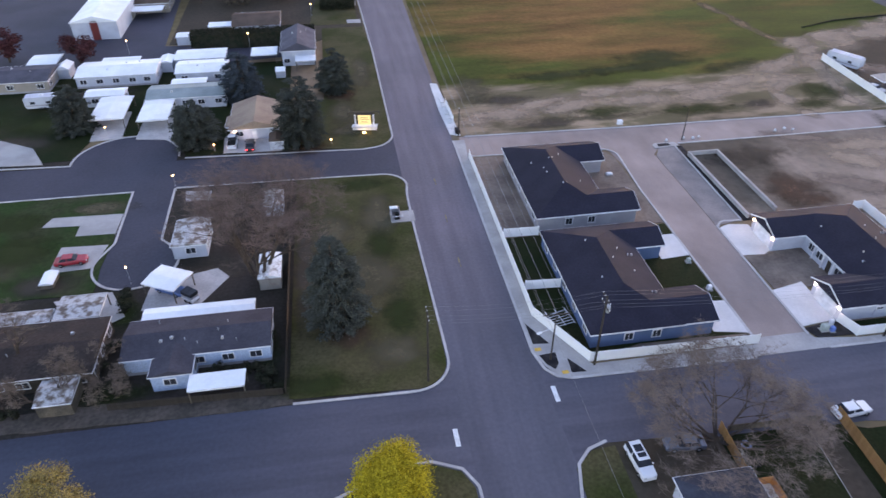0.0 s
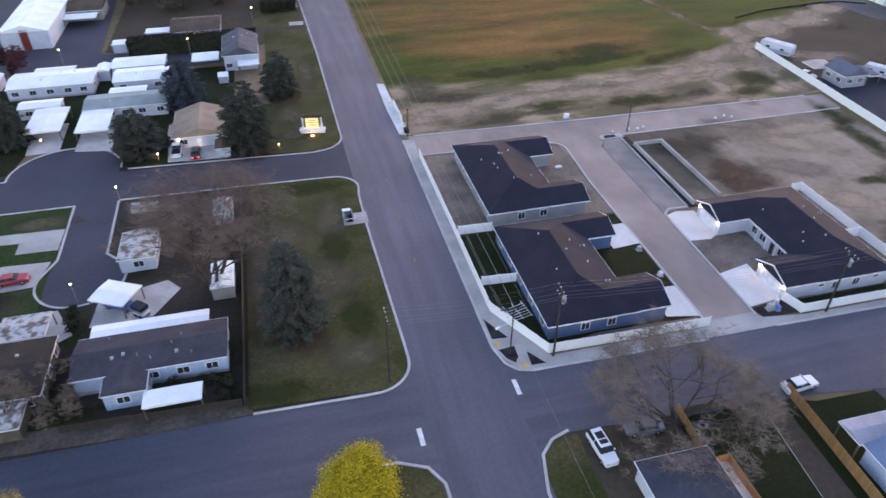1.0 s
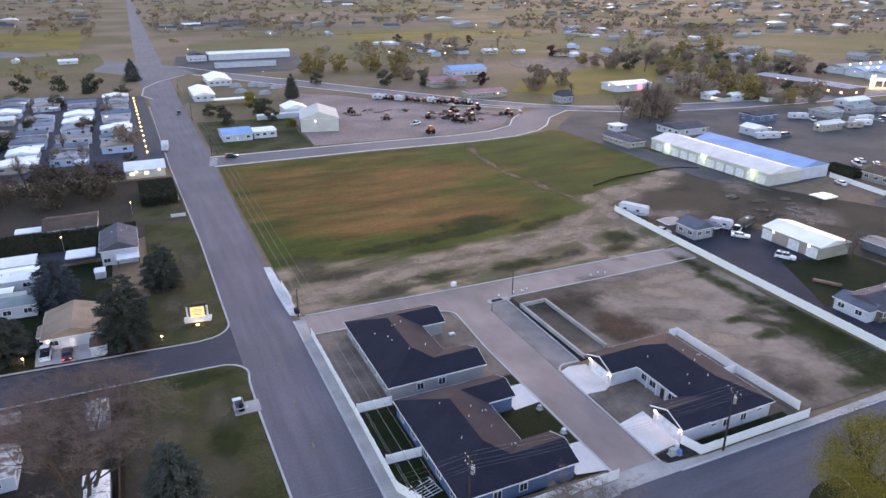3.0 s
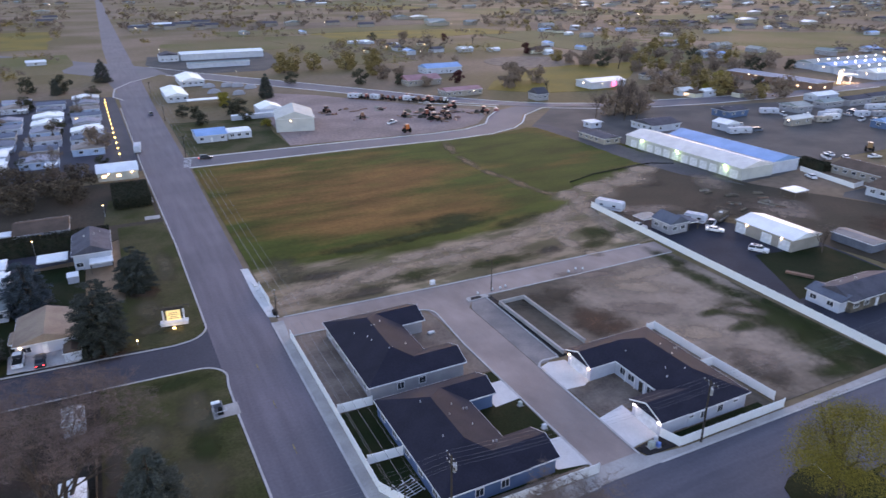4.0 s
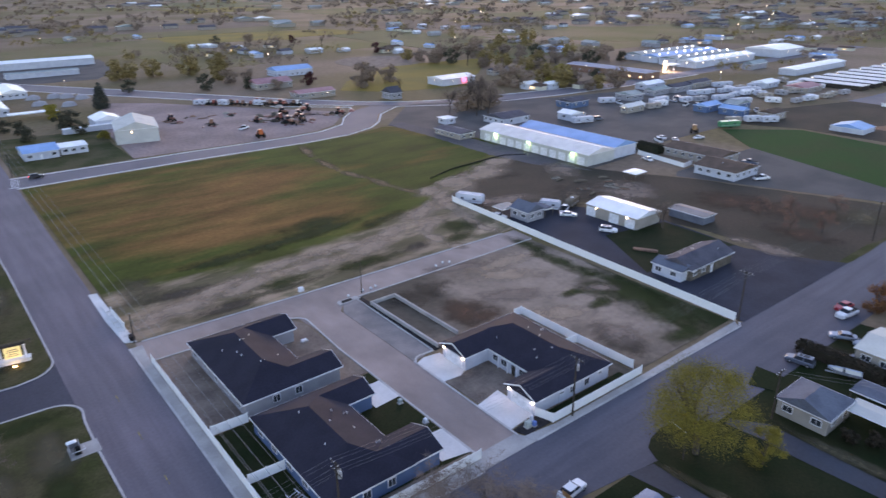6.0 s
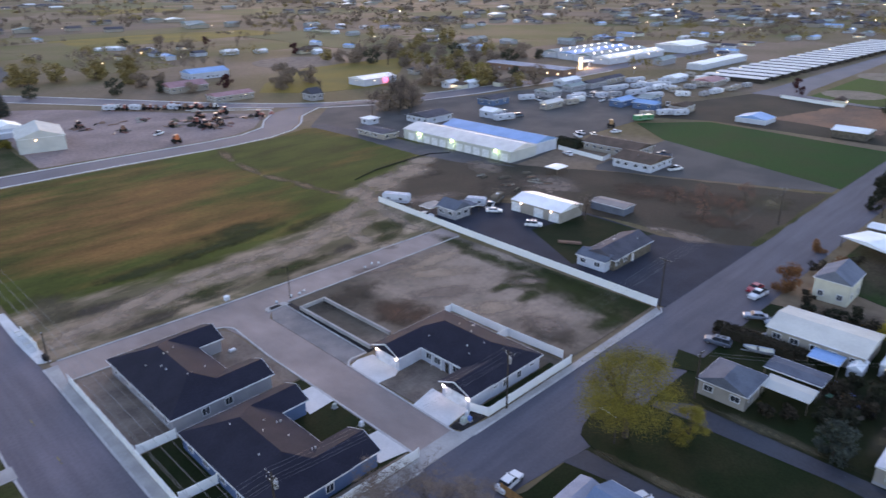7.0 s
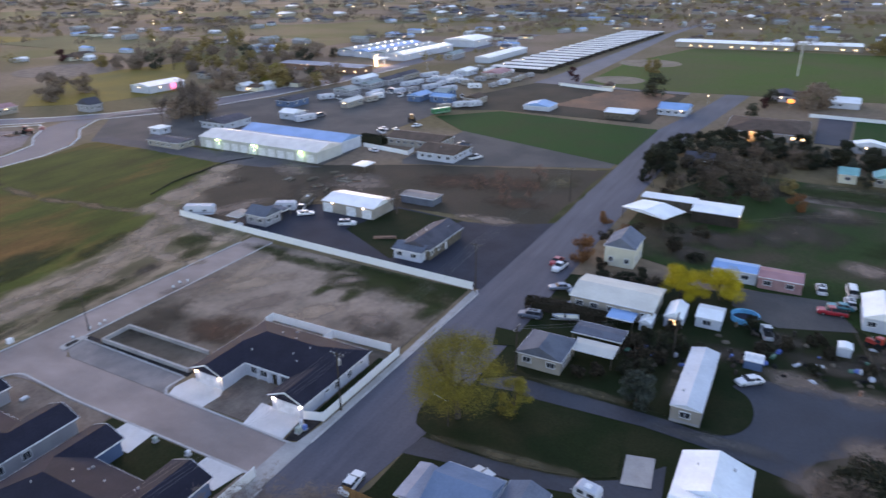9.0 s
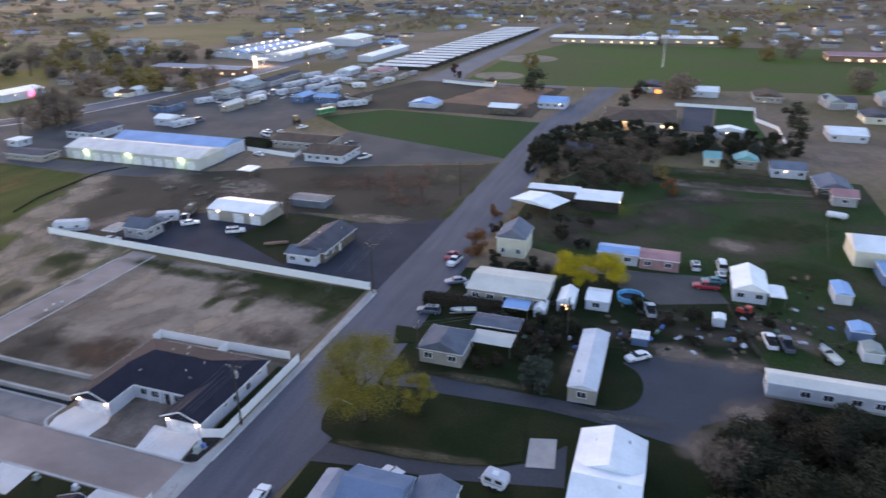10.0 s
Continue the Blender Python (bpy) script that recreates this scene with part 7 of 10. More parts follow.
bare_tree(-34.2, 66.0, 7, 22, "bare pale shrub tree beside the home", 3, trunk=0.16, kids=(2, 4), stems=3, spread=0.6)
bare_tree(-38.5, 63.4, 8, 39, "bare twiggy tree beside a shed roof", 3, trunk=0.18, kids=(2, 4), stems=2, spread=0.5)
bare_tree(-47, 63.0, 6, 141, "bare twiggy shrub beside the street", 3, trunk=0.12, kids=(2, 4), stems=4, spread=0.8)
bare_tree(-31.6, 63.6, 4.5, 142, "pale bare bush beside the home", 3, trunk=0.10, kids=(2, 4), stems=5, spread=1.0)
bare_tree(-56, 68, 8, 143, "bare twiggy tree beside a brown roof", 3, trunk=0.16, kids=(2, 4), stems=3, spread=0.7)
bare_tree(-51, 66, 10, 40, "bare twiggy tree beside a brown roof", 3, trunk=0.2, kids=(2, 4), stems=2, spread=0.5)
bare_tree(-44, 70, 12, 23, "bare brown tree over a roof", 3, trunk=0.25, kids=(2, 4))
leafy_tree(1.9, 42.2, 9.2, 5.0, 24, M_YELLOW, "round bright yellow tree at the street corner", 44000, 0.10, group="yellow trees", lobes=60, low=0.14, gaps=0.6)
leafy_tree(-33.5, 46.0, 7.0, 5.6, 25, M_OCHRE, "ochre-leaved tree beside the street", 16000, 0.10, group="yellow trees", lobes=30, low=0.16, gaps=0.35)
leafy_tree(-13.5, 41.0, 7.0, 2.2, 26, M_LIME, "thin yellow-green young tree", 1400, 0.2, group="yellow trees", low=0.3)
for x, y, r, k in [(-18.6, 65.2, 1.6, 301), (-15.6, 65.4, 1.6, 302), (-13, 64.4, 1.8, 303), (-12.2, 62, 1.4, 304), (-48, 61.8, 1.6, 305), (-53, 62.6, 2.2, 306), (-57, 64, 2.4, 307), (-34, 69, 1.8, 308), (-33.4, 72, 1.8, 309), (-16.9, 65.2, 1.3, 27), (-14.2, 65.4, 1.2, 28), (-20, 64.9, 1.1, 29), (-11.8, 63.8, 1.5, 30), (-33.2, 81, 1.6, 32), (-33.6, 83.4, 1.4, 33), (-12, 71, 1.2, 34), (-46, 63.6, 1.8, 35), (-43, 62.6, 1.5, 36), (-50, 64, 2.0, 37), (-31, 65.6, 1.4, 38)]:
    leafy_tree(x, y, 1.6, r, k, M_DARKL, "low dark shrub beside the home", 500, 0.14, 0.05, "shrubs", name="shrub", low=0.1, lobes=6)

# ---- southeast corner ----
vehicle("suv", 30.2, 43.4, -86, carpaint("white", (0.72, 0.72, 0.74)), "white suv with a dark windscreen on gravel", 0.10)
vehicle("sedan", 58.9, 46.4, 4, carpaint("white", (0.72, 0.72, 0.74)), "white sedan parked at the street edge", 0.06)
vehicle("sedan", 36.3, 45.0, 175, carpaint("slate", (0.10, 0.12, 0.16)), "dark blue-grey sedan under a bare tree", 0.10)
board_fence([(41.5, 46.6), (40.9, 34)], 1.8)
board_fence([(56.9, 46.4), (55.7, 20)], 1.8)
board_fence([(42.4, 46.2), (54.6, 45.9)], 1.2, M_OLDWOOD, "low weathered board fence")
building("house", "grey-roofed house behind a cedar fence", 31.8, 40.8, 24, 39.4, 2.9, 4.6, "y", M_SIDE_W, M_SHINGLE4, "house", 0.4, hip=(0, 4.5), sides=("N",), vents=2)
porch = thing("porch", 42.6, 35.4, 0, 0, "lit yellow porch wall beside the house", "porch")
part("floor", Shape().box(-1.9, 0.9, -3.5, 3.2, 0, 0.3), M_NEWCONC, porch)
for u in ((0.9, 1.0, -3.5, 3.3), (-1.9, 0.9, 3.2, 3.3)):
    part("side_board", Shape().box(u[0], u[1], u[2], u[3], 0, 1.5), M_WOODF, porch)
part("wall", Shape().box(-2.0, -1.9, -3.5, 3.2, 0, 2.3), M_SIDE_C, porch)
part("lamp", Shape().ball((-1.7, 0.4, 2.0), 0.13, 8, 5), M_LAMP, porch)
# the roof's blue is shade and reflected sky put into its base colour
building("house", "pale blue house with a grey roof", 57.8, 66.5, 26.6, 35.2, 3.0, 4.7, "y", M_BLUESIDE, mat("roof_painted_in_blue_shade", (0.15, 0.21, 0.31), (0.12, 0.175, 0.26), 0.3, 3.0, rough=0.6, bump=0.1, grain=0.06), "house", 0.4, hip=(0, 0), sides=("N",))
building("porch", "pale grey porch roof before the blue house", 57.6, 64.8, 35.3, 38.8, 2.8, 3.2, "x", M_SIDE_W, M_PARKROOF, "porch", 0.2, open_sides=True)
building("shed", "low annex with a pale blue-grey roof", 60.2, 67.2, 20.5, 26.4, 2.8, 4.0, "x", M_SIDE_W, M_PALEROOF, "shed", 0.3, sides=("N",), windows=False)
box_trailer("cargo_trailer", "small white cargo trailer", 71.4, 17.0, 80, 3.4, 2.0, 2.3, M_SIDE_W)
vehicle("sedan", 68.5, 30.5, 70, carpaint("white", (0.72, 0.72, 0.74)), "white car beside a grey-roofed house", 0.1)
bare_tree(40.6, 45.2, 12.5, 31, "wide bare brown tree over the street edge", 4, trunk=0.16, kids=(2, 3), stems=11, spread=2.0, rise=0.0, twig=mat("grey_brown_twigs", (0.23, 0.17, 0.145), (0.18, 0.135, 0.115), 0.5, 4, rough=0.95, bump=0))
for k, (x, y, c, n) in enumerate([(43.4, 41.4, M_RUBBER, "black tyre on the grass"), (42.2, 43.2, M_SIDE_T, "pale old tyre on the grass"), (43.6, 43.9, carpaint("blue", (0.07, 0.16, 0.36)), "blue toy ring on the lawn")]):
    th = thing("garden_clutter", x, y, 0.09, 20 * k, n, "clutter")
    s = Shape()
    n1, n2 = 14, 6
    s.add([((0.5 + 0.13 * math.cos(2 * math.pi * j / n2)) * math.cos(2 * math.pi * i / n1), (0.5 + 0.13 * math.cos(2 * math.pi * j / n2)) * math.sin(2 * math.pi * i / n1), 0.12 + 0.13 * math.sin(2 * math.pi * j / n2)) for i in range(n1) for j in range(n2)],
          [(i * n2 + j, ((i + 1) % n1) * n2 + j, ((i + 1) % n1) * n2 + (j + 1) % n2, i * n2 + (j + 1) % n2) for i in range(n1) for j in range(n2)])
    part("ring", s, c, th)

# ---- east side houses ----
G_E = "east side homes"
building("house", "tan house with a grey hip roof", 97.6, 106.6, 29.8, 38.4, 3.0, 4.9, "x", M_SIDE_T, M_SHINGLE5, "house", 0.4, hip=(0, 3.5), group=G_E, sides=("W", "N", "S"))
porch_lamp = thing("wall_lantern", 104.2, 30.1, 2.3, -90, "bright warm lantern at the corner of a tan house", "lamp")
part("globe", Shape().ball((0, 0, 0.15), 0.22, 8, 6), M_LAMP, porch_lamp)
part("bracket", Shape().box(-0.04, 0.04, -0.04, 0.5, 0.3, 0.38), M_STEEL, porch_lamp)
building("carport", "white patio roof behind the tan house", 103.6, 108.2, 22.6, 30.2, 2.6, 2.8, "y", M_SIDE_W, M_PALESIDE, "carport", 0.2, open_sides=True)
building("carport", "long grey carport roof", 109.8, 114.8, 22.6, 32, 2.5, 2.8, "y", M_SIDE_G, M_SHINGLE5, "carport", 0.2, open_sides=True)
building("house", "long cream-roofed tan house", 123.2, 135, 19.8, 37, 3.2, 4.2, "y", M_SIDE_T, mat("cream_roof", (0.62, 0.59, 0.53), (0.55, 0.52, 0.47), 0.2, 2, rough=0.5, grain=0.05), "house", 0.3, group=G_E, sides=("W", "N"))
building("carport", "pale blue patio roof", 119, 123.2, 22.8, 28, 2.3, 2.5, "y", M_SIDE_W, M_BROOF, "carport", 0.1, open_sides=True)
building("house", "cream two-storey gabled house", 148.6, 158.2, 29.6, 37.2, 5.0, 7.4, "x", M_SIDE_C, M_PALEROOF, "house", 0.35, group=G_E, sides=("W", "N", "S"), wsize=(1.0, 1.2))
building("barn", "white metal-roofed open barn", 180.6, 190.4, 26.4, 40.4, 3.2, 4.0, "x", M_OLDWOOD, M_WROOF, "barn", 0.3, windows=False, open_sides=True, rz=-24)
building("barn", "long low barn with a bright white roof", 188.4, 198.8, 11.2, 24, 3.4, 3.9, "y", M_DARKWOOD, M_WROOF, "barn", 0.3, windows=False, lamp=[("S", -3, 2.8)])
building("barn", "narrow weathered barn with white roof", 195, 200.6, 23.6, 39, 3.3, 3.7, "y", M_OLDWOOD, M_WROOF, "barn", 0.3, windows=False)
building("mobile_home", "white single-wide mobile home with a tan end wall", 94.0, 113.6, 6.2, 11.0, 3.0, 3.6, "x", M_SIDE_T, mat("weathered_white_roof", (0.58, 0.61, 0.66), (0.50, 0.53, 0.58), 0.2, 2.0, rough=0.5, bump=0.05, grain=0.05), "mobile home", 0.15, group=G_E, skirt=True, sides=("W", "N"), vents=2)
building("annex", "low white-roofed annex of a house", 67.6, 76.6, -2.1, 7.1, 3.28, 4.7, "y", M_SIDE_W, M_WROOF, "annex", 0.3, group=G_E, windows=False, vents=1)
building("house", "house under a large white metal roof", 74.6, 83.5, -2.2, 7.2, 3.3, 5.0, "x", M_SIDE_W, M_WROOF, "house", 0.4, group=G_E, sides=("N", "W"), vents=2)
building("mobile_home", "long white mobile home with a cream roof", 105.3, 109.9, -42, -19.8, 2.9, 3.4, "y", M_SIDE_W, mat("cream_metal_roof", (0.66, 0.63, 0.57), (0.60, 0.57, 0.52), 0.2, 2, rough=0.5, grain=0.05), "mobile home", 0.15, group=G_E, skirt=True, sides=("W", "N"))
building("mobile_home", "long trailer with a blue roof", 152.4, 158.4, 3.6, 13.2, 2.8, 3.3, "y", M_SIDE_W, M_BROOF, "mobile home", 0.15, group=G_E, sides=("W", "N"))
building("mobile_home", "long trailer with a faded red roof", 151.6, 158.0, -5.6, 3.5, 2.75, 3.2, "y", mat("faded_pink_siding", (0.40, 0.22, 0.22), None, 0.5, 7, rough=0.7), M_RROOF, "mobile home", 0.15, group=G_E, sides=("W",))
building("house", "white house with a white roof", 140.2, 152, -23.4, -16.2, 3.0, 4.6, "x", M_SIDE_W, M_WROOF, "house", 0.35, group=G_E, sides=("W", "N"), chimney=False)
building("porch", "white-roofed side porch on posts", 139.6, 145.6, -26.6, -23.4, 2.6, 2.8, "x", M_SIDE_W, M_WROOF, "porch", 0.1, open_sides=True)
# its glowing pane is added in place of a warm reflection
building("shed", "white barrel-roofed garden shed", 124.4, 131.4, 14.4, 18, 2.4, 3.4, "x", M_SIDE_W, M_WROOF, "shed", 0.1, sides=("W",), lit=1)
building("shed", "white garden shed with gable roof", 127.2, 133.4, 7.6, 12.6, 2.3, 3.0, "y", M_SIDE_W, M_WROOF, "shed", 0.15, sides=("W",))
building("shed", "small white arched shed", 120.6, 125.2, 19.6, 22.0, 1.8, 2.6, "x", M_SIDE_W, M_WROOF, "shed", 0.1, windows=False)
building("shed", "small shed with a pale blue roof", 145.4, 152.4, -40, -36.4, 2.4, 2.9, "x", M_SIDE_W, M_BROOF, "shed", 0.15, windows=False)
building("barn", "white-roofed barn with cream walls", 168, 180, -62, -44, 4.0, 6.2, "y", M_SIDE_C, M_WROOF, "barn", 0.3, windows=False)
building("shed", "blue lean-to beside the barn", 158, 167, -60, -48, 2.6, 3.2, "y", M_SIDE_B, M_BROOF, "shed", 0.2, windows=False)
pool = thing("swimming_pool", 134.6, 4.0, 0.08, 0, "round above-ground pool with a bright blue rim", "pool")
M_POOL = mat("pool_vinyl", (0.09, 0.48, 0.75), None, 0.8, 5, rough=0.35)
ring = Shape()
for i in range(24):
    a, b = 2 * math.pi * i / 24, 2 * math.pi * (i + 1) / 24
    for r0, r1, z0, z1 in ((2.55, 2.6, 0, 1.1), (2.45, 2.75, 1.1, 1.18)):
        ring.add([(r0 * math.cos(a), r0 * math.sin(a), z0), (r1 * math.cos(a), r1 * math.sin(a), z0), (r1 * math.cos(b), r1 * math.sin(b), z0), (r0 * math.cos(b), r0 * math.sin(b), z0),
                  (r0 * math.cos(a), r0 * math.sin(a), z1), (r1 * math.cos(a), r1 * math.sin(a), z1), (r1 * math.cos(b), r1 * math.sin(b), z1), (r0 * math.cos(b), r0 * math.sin(b), z1)],
                 [(0, 3, 2, 1), (4, 5, 6, 7), (0, 1, 5, 4), (1, 2, 6, 5), (2, 3, 7, 6), (3, 0, 4, 7)])
part("pool_wall", ring, M_POOL, pool)
part("cover", Shape().tube((0, 0, 0), (0, 0, 0.22), 2.54, 2.54, 24), M_YARD, pool)
leafy_tree(79.2, 40.4, 16.0, 8.6, 41, M_LIME, "big tree with thin yellow-green spring leaves", 46000, 0.085, 0.5, "spring trees", lobes=70, low=0.26, gaps=0.25)
leafy_tree(84.5, 33.0, 6.5, 3.4, 42, M_LIME, "low yellow-green tree on a lawn", 9000, 0.085, 0.16, "spring trees", low=0.12, lobes=20, gaps=0.25)
leafy_tree(95.9, 16.4, 6.4, 3.4, 43, M_GREYL, "round grey-green tree beside a lane", 4200, 0.18, 0.2, "round trees", low=0.12, lobes=22)
leafy_tree(137.8, 17.2, 8.0, 4.9, 44, M_YELLOW, "bright yellow tree between sheds", 16000, 0.11, 0.2, "yellow trees", low=0.14, lobes=26, key="yellow")
leafy_tree(141.6, 9.8, 8.0, 5.2, 45, M_YELLOW, "bright yellow tree between sheds", 16000, 0.11, 0.2, "yellow trees", low=0.14, lobes=26)
leafy_tree(149.4, 42.8, 7.0, 3.9, 46, M_RUSTL, "russet-leaved small tree by the road", 5200, 0.14, 0.15, "russet trees", low=0.1, lobes=14, key="russet")
for x, y, h, r, k in [(84, -17, 7, 5.6, 51), (76, -20, 9, 6.0, 52), (92, -27, 6.4, 5.5, 53), (84, -32, 9, 6.5, 54), (70, -13, 7, 4.5, 55)]:
    leafy_tree(x, y, h, r, k, M_DARKL, "dense dark evergreen tree", 9000, 0.18, 0.3, "dark trees", low=0.04, lobes=32)
bare_tree(80.5, -11.5, 8, 56, "bare brown tree at the edge of dark trees", 3, trunk=0.2, kids=(2, 4), stems=3, spread=0.5)
hedge(119.2, 122.0, 29, 45, 2.0, 6, M_BROWNL, "overgrown brown-green hedge beside a road")
for x, y, h, r, k in [(114, 17, 4.5, 2.5, 61), (117, 14, 4, 2.4, 62), (106, 17, 3.5, 2.2, 63), (117, 20, 3.4, 2.0, 64), (140, 30, 4, 2.4, 65), (143, 27, 5, 2.6, 66)]:
    leafy_tree(x, y, h, r, k, M_DARKL, "dark leafy shrub in a garden", 1100, 0.2, 0.1, "shrubs", name="shrub", low=0.08, lobes=10)
vehicle("pickup", 141.4, 45.2, 172, carpaint("white", (0.72, 0.72, 0.74)), "white pickup truck beside the cream-roofed house", 0.08)
vehicle("sedan", 144.2, 47.0, 172, carpaint("red", (0.42, 0.02, 0.03)), "red car behind a white pickup", 0.08)
vehicle("sedan", 131, 41.6, 120, carpaint("steel", (0.22, 0.27, 0.34)), "blue-grey sedan on the drive", 0.08)
vehicle("sedan", 131.6, 37.6, 150, carpaint("steel", (0.22, 0.27, 0.34)), "grey sedan by the house wall", 0.08)
vehicle("suv", 115.8, 42.6, 100, carpaint("slate", (0.10, 0.12, 0.16)), "dark suv at the roadside", 0.08)
vehicle("suv", 155.7, -9.2, 5, carpaint("white", (0.72, 0.72, 0.74)), "white car on gravel", 0.1)
vehicle("van", 157.4, -15, 5, carpaint("white", (0.72, 0.72, 0.74)), "white van beside a house", 0.1)
vehicle("suv", 151.0, -14.6, 5, carpaint("white", (0.72, 0.72, 0.74)), "white suv beside a house", 0.1)
vehicle("pickup", 145.0, -11.4, 95, carpaint("red", (0.42, 0.02, 0.03)), "dark red pickup truck on gravel", 0.1)
vehicle("sedan", 110.7, 0.8, 130, carpaint("white", (0.72, 0.72, 0.74)), "white car in a cluttered yard", 0.1)
vehicle("pickup", 123.9, -22.2, 8, carpaint("white", (0.72, 0.72, 0.74)), "old pale pickup truck in a yard", 0.1)
vehicle("pickup", 123.6, -25.0, 8, carpaint("slate", (0.10, 0.12, 0.16)), "old dark pickup truck in a yard", 0.1)
vehicle("sedan", 125.8, 35.6, 140, carpaint("slate", (0.10, 0.12, 0.16)), "dark car by the hedge", 0.08)


def boat(x, y, rz, label):
    th = thing("boat", x, y, 0.35, rz, label, "boat", "boats on trailers")
    s = Shape()
    secs = [(-2.8, 0.95, 0.0), (-1.0, 1.05, 0.0), (1.2, 0.95, 0.1), (2.4, 0.55, 0.3), (3.1, 0.05, 0.6)]
    vs = [p for x0, w, z in secs for p in ((x0, -w, 1.0 + z * 0.5), (x0, -w * 0.6, 0.3 + z), (x0, 0, 0.1 + z), (x0, w * 0.6, 0.3 + z), (x0, w, 1.0 + z * 0.5))]
    fs = [(i * 5 + j, i * 5 + j + 1, i * 5 + j + 6, i * 5 + j + 5) for i in range(4) for j in range(4)] + [(0, 1, 2, 3, 4)]
    part("hull", s.add(vs, fs), M_SIDE_W, th)
    part("deck", Shape().prism([(-2.6, -0.8), (1.1, -0.75), (2.3, -0.4), (2.9, 0), (2.3, 0.4), (1.1, 0.75), (-2.6, 0.8)], 0.7, 0.86), M_SIDE_C, th)
    part("windscreen", Shape().taper(0.1, 0.5, -0.7, 0.7, 0.86, 1.35, 0.12, 0.1), M_GLASS, th)
    part("trailer_frame", Shape().box(-2.4, 3.4, -0.1, 0.1, -0.1, 0.1).box(-1.0, -0.6, -1.0, 1.0, -0.15, 0.1), M_STEEL, th)
    for sy in (-1, 1):
        part("wheel", Shape().tube((-0.8, sy * 0.95, -0.02), (-0.8, sy * 1.15, -0.02), 0.3, 0.3, 10), M_RUBBER, th)
    return th


boat(117.6, 35.6, 110, "white motor boat on a trailer").scale = (0.9, 0.9, 0.9)
boat(121.4, -31.8, 20, "cream boat hull lying in a yard")
rnd = random.Random(77)
vehicle("pickup", 129.9, -0.4, 10, carpaint("silver", (0.45, 0.46, 0.48)), "silver pickup truck beside dark shrubs", 0.1)
vehicle("sedan", 148.4, -12.9, 95, carpaint("teal", (0.03, 0.22, 0.26)), "teal car behind a red pickup", 0.1)
tractor(133.8, -18.6, 60, carpaint("machine_red", (0.50, 0.05, 0.035)), "red garden tractor in a yard", 0.9)
building("shed", "small white box shed in a cluttered yard", 127.6, 130.2, -14.6, -12.2, 1.9, 2.2, "x", M_SIDE_W, M_WROOF, "shed", 0.1, windows=False)
building("shed", "small lean-to shed under a blue tarpaulin", 115.4, 118.6, -0.8, 2.4, 1.8, 2.3, "y", M_SIDE_B, M_GUTTER, "shed", 0.1, windows=False)
building("shed", "small white-roofed garden pen", 122.2, 126.4, -40.6, -37.2, 2.0, 2.7, "x", M_SIDE_W, M_GROOF, "shed", 0.1, windows=False)
building("shed", "small blue-grey garden shed", 129.6, 133.6, -40.4, -36.4, 2.2, 2.9, "x", M_SIDE_B, M_BROOF, "shed", 0.1, windows=False)


def clutter_heap(x, y, rz, kind, m, k):
    """Odd things left in a yard: boards, a drum, a barrow or a tarpaulin heap."""
    label = ["stack of weathered boards in a yard", "dented drum standing in a yard", "rusty wheelbarrow standing in a yard", "tarpaulin-covered heap in a yard"][kind]
    th = thing(["board_stack", "drum", "wheelbarrow", "covered_heap"][kind], x, y, 0.08, rz, label, "clutter", "yard clutter")
    if kind == 0:
        for j in range(3):
            part("plank", Shape().box(-1.1 * k + 0.1 * j, 1.0 * k - 0.15 * j, -0.4 + 0.12 * j, 0.35 - 0.05 * j, 0.13 * j, 0.13 * j + 0.11), m, th)
    elif kind == 1:
        part("barrel", Shape().tube((0, 0, 0), (0, 0, 0.88), 0.3, 0.3, 10).tube((0, 0, 0.42), (0, 0, 0.46), 0.32, 0.32, 10), m, th)
    elif kind == 2:
        part("tray", Shape().taper(-0.5, 0.5, -0.33, 0.33, 0.35, 0.65, -0.12, -0.08), m, th)
        part("wheel", Shape().tube((0.65, -0.05, 0.2), (0.65, 0.05, 0.2), 0.2, 0.2, 10), M_RUBBER, th)
        part("handle", Shape().tube((0.5, 0.2, 0.35), (-1.1, 0.28, 0.6), 0.025, 0.025, 5).tube((0.5, -0.2, 0.35), (-1.1, -0.28, 0.6), 0.025, 0.025, 5), M_OLDWOOD, th)
    else:
        s = Shape()
        pts = [(0.9 * k * math.cos(a) * (1 + 0.15 * math.sin(3 * a + x)), 0.65 * k * math.sin(a)) for a in [2 * math.pi * i / 12 for i in range(12)]]
        s.add([(px, py, 0) for px, py in pts] + [(px * 0.7, py * 0.7, 0.45 * k) for px, py in pts] + [(0.1, 0, 0.62 * k)], [(i, (i + 1) % 12, 12 + (i + 1) % 12, 12 + i) for i in range(12)] + [(12 + i, 12 + (i + 1) % 12, 24) for i in range(12)])
        part("sheet", s, m, th)
    return th


